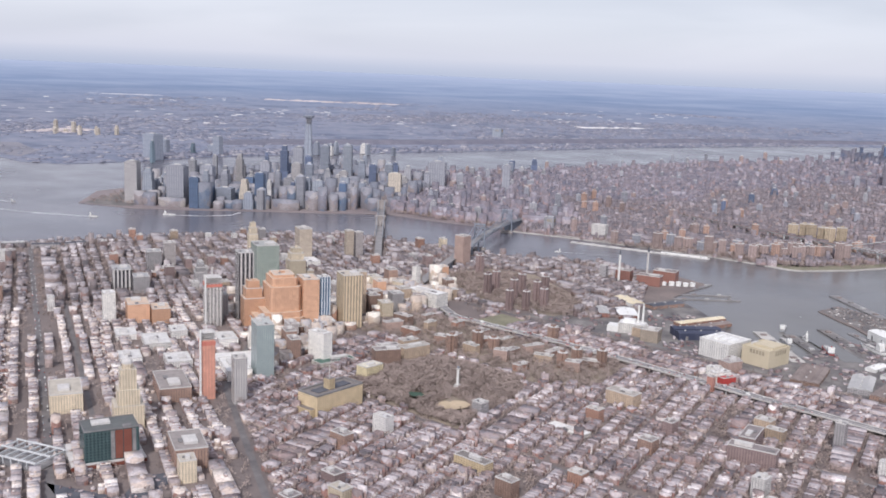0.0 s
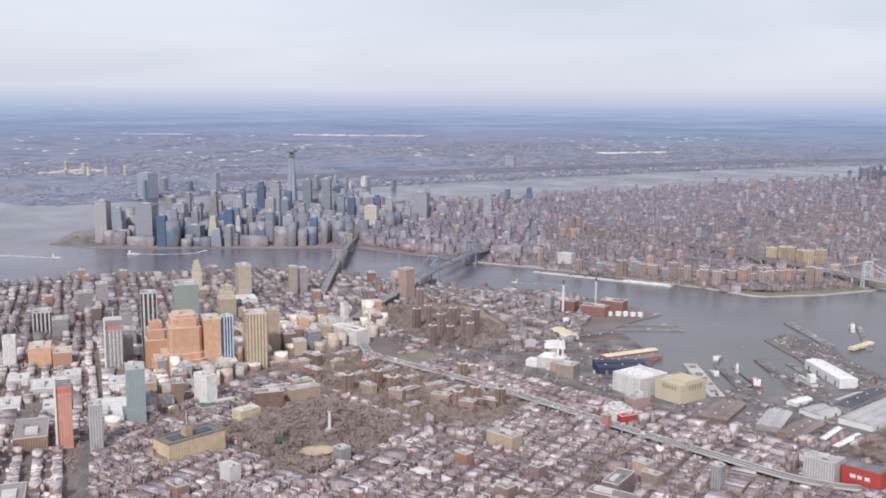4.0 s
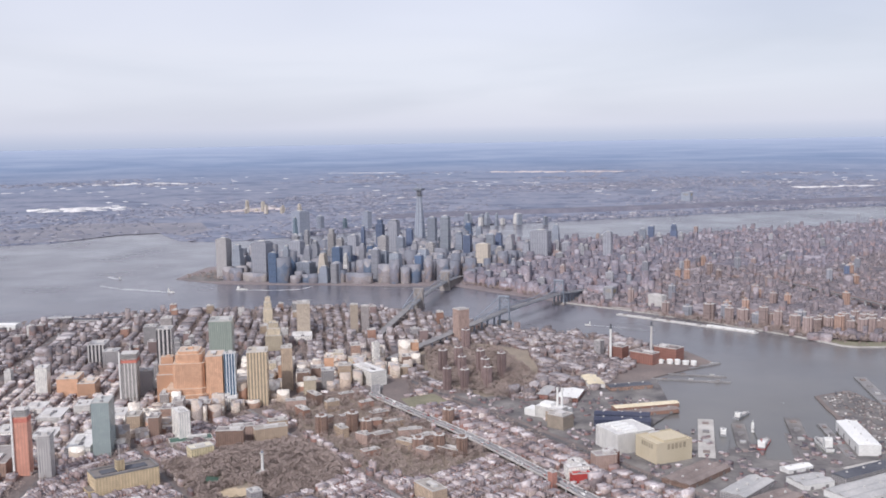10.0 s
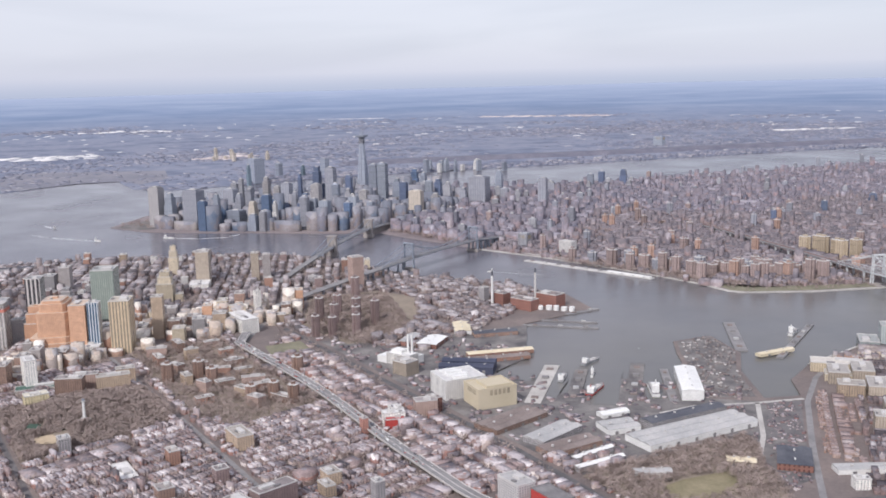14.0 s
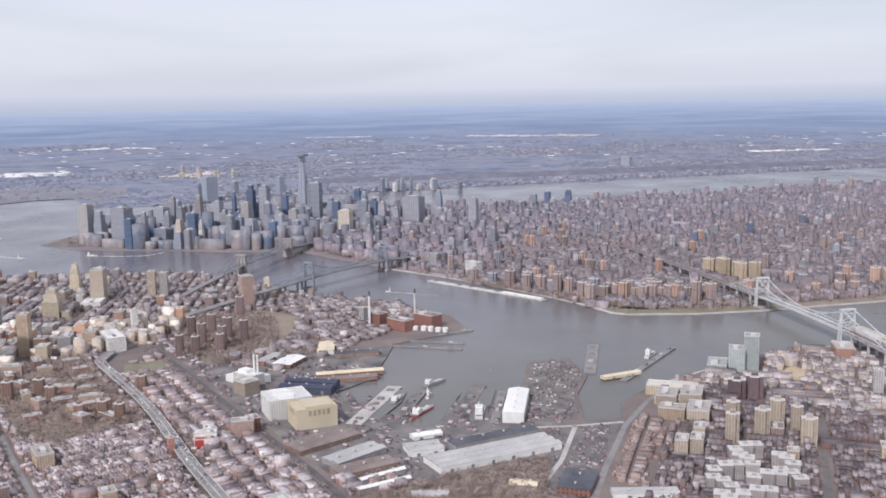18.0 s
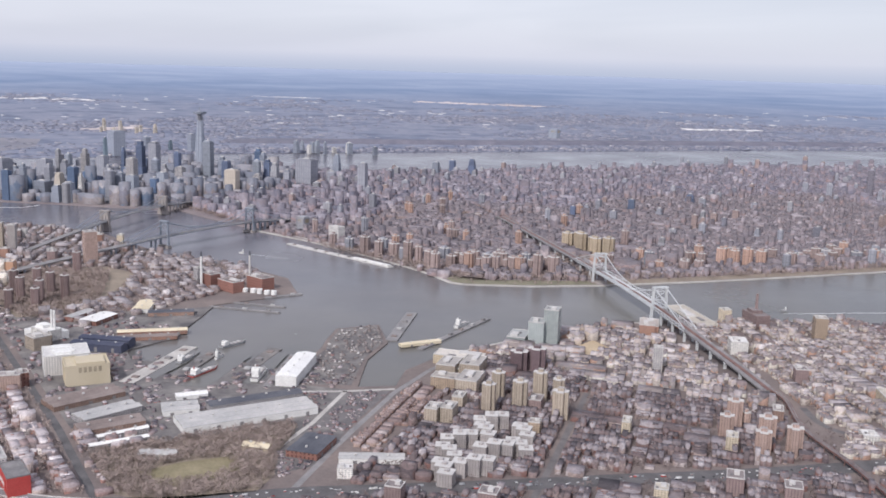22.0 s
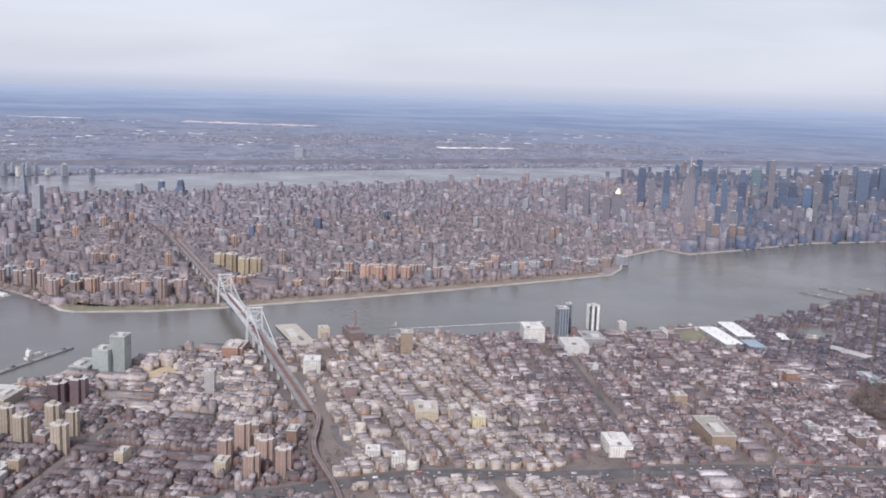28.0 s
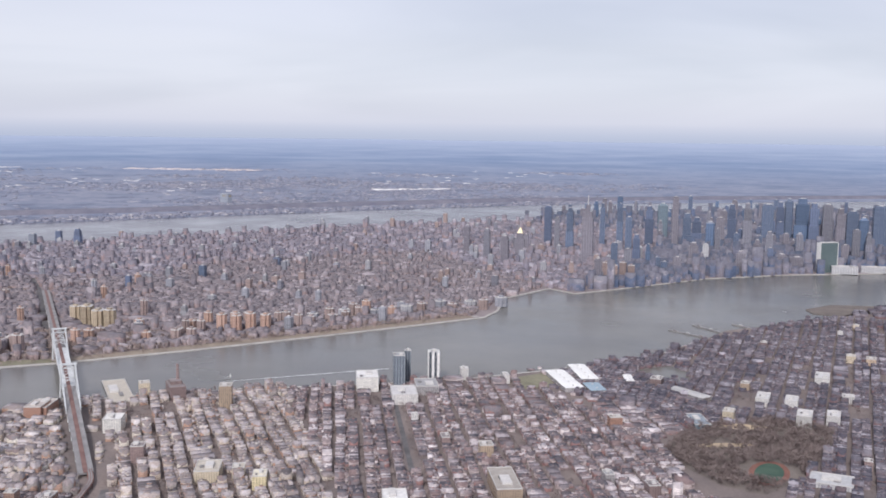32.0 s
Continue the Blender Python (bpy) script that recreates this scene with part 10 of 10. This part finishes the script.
def shore_front(name, n, lo, hi, label):
    """Low blocks, piers and depots that line the far shore."""
    line = np.array(JERSEY_SHORE[9:17])
    k = far_rng.uniform(0, len(line) - 1.001, n)
    a = k.astype(int)
    p = line[a] + (line[a + 1] - line[a]) * (k - a)[:, None] + np.stack([-np.abs(far_rng.normal(4, 16, n)) - 2, np.zeros(n)], 1)
    b = np.stack([p[:, 0], p[:, 1], far_rng.uniform(0.7, 2.6, n), far_rng.uniform(0.6, 1.6, n), far_rng.uniform(lo, hi, n), far_rng.choice([0.2, 1.3], n), np.zeros(n)], 1)
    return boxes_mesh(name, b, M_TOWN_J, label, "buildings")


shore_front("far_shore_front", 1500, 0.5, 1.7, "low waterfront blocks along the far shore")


def depot_field(name, x0, y0, x1, y1, n, mat, label, spread=9.0):
    """Long pale depot roofs side by side."""
    k = far_rng.random(n)
    b = np.stack([x0 + (x1 - x0) * k + far_rng.normal(0, spread, n), y0 + (y1 - y0) * k + far_rng.normal(0, spread * 0.4, n), far_rng.uniform(3, 8, n), far_rng.uniform(2, 4, n), far_rng.uniform(0.4, 1.0, n), np.full(n, math.atan2(y1 - y0, x1 - x0)), np.zeros(n)], 1)
    return boxes_mesh(name, b, mat, label, "buildings")


M_ROSY = surface("rosy_far_roofs", (0.52, 0.46, 0.46), (0.68, 0.61, 0.60), 0.02, 0.5)
depot_field("far_port_sheds", -1606, 783, -1525, 891, 60, M_DEPOT, "long white port sheds far inland", 6)
depot_field("far_rosy_roofs", -1380, 1034, -1199, 1194, 90, M_ROSY, "pale rosy roofs of a far town", 22)
depot_field("far_white_depots", -890, 120, -876, 200, 60, M_DEPOT, "white depots behind the harbour", 12)
depot_field("far_cream_blocks", -735, 278, -750, 330, 40, M_ROSY, "pale rosy low blocks below far towers", 9)
depot_field("far_white_roofs", -1464, 318, -1431, 428, 30, M_DEPOT, "white roofs far inland", 16)
depot_field("far_north_roofs", -1199, 1670, -1137, 1772, 50, M_DEPOT, "white roofs far inland", 16)
depot_field("far_north_depots", -615, 950, -579, 1042, 26, M_DEPOT, "white roofs behind the wooded cliff", 8)
# marsh colour greyed and blued to carry the distance haze
M_MARSH = surface("hazy_harbour_marsh", (0.19, 0.195, 0.235), (0.27, 0.265, 0.295), 0.02, 0.4, 0.95)
flat_shape("harbour_marsh", [(-699, 116), (-632, 208), (-560, 190), (-525, 160), (-560, 152), (-566, 124), (-545, 80), (-560, 30), (-640, 20)], M_MARSH, "haze-grey marsh and woods by the far harbour", 0.32, "marsh")
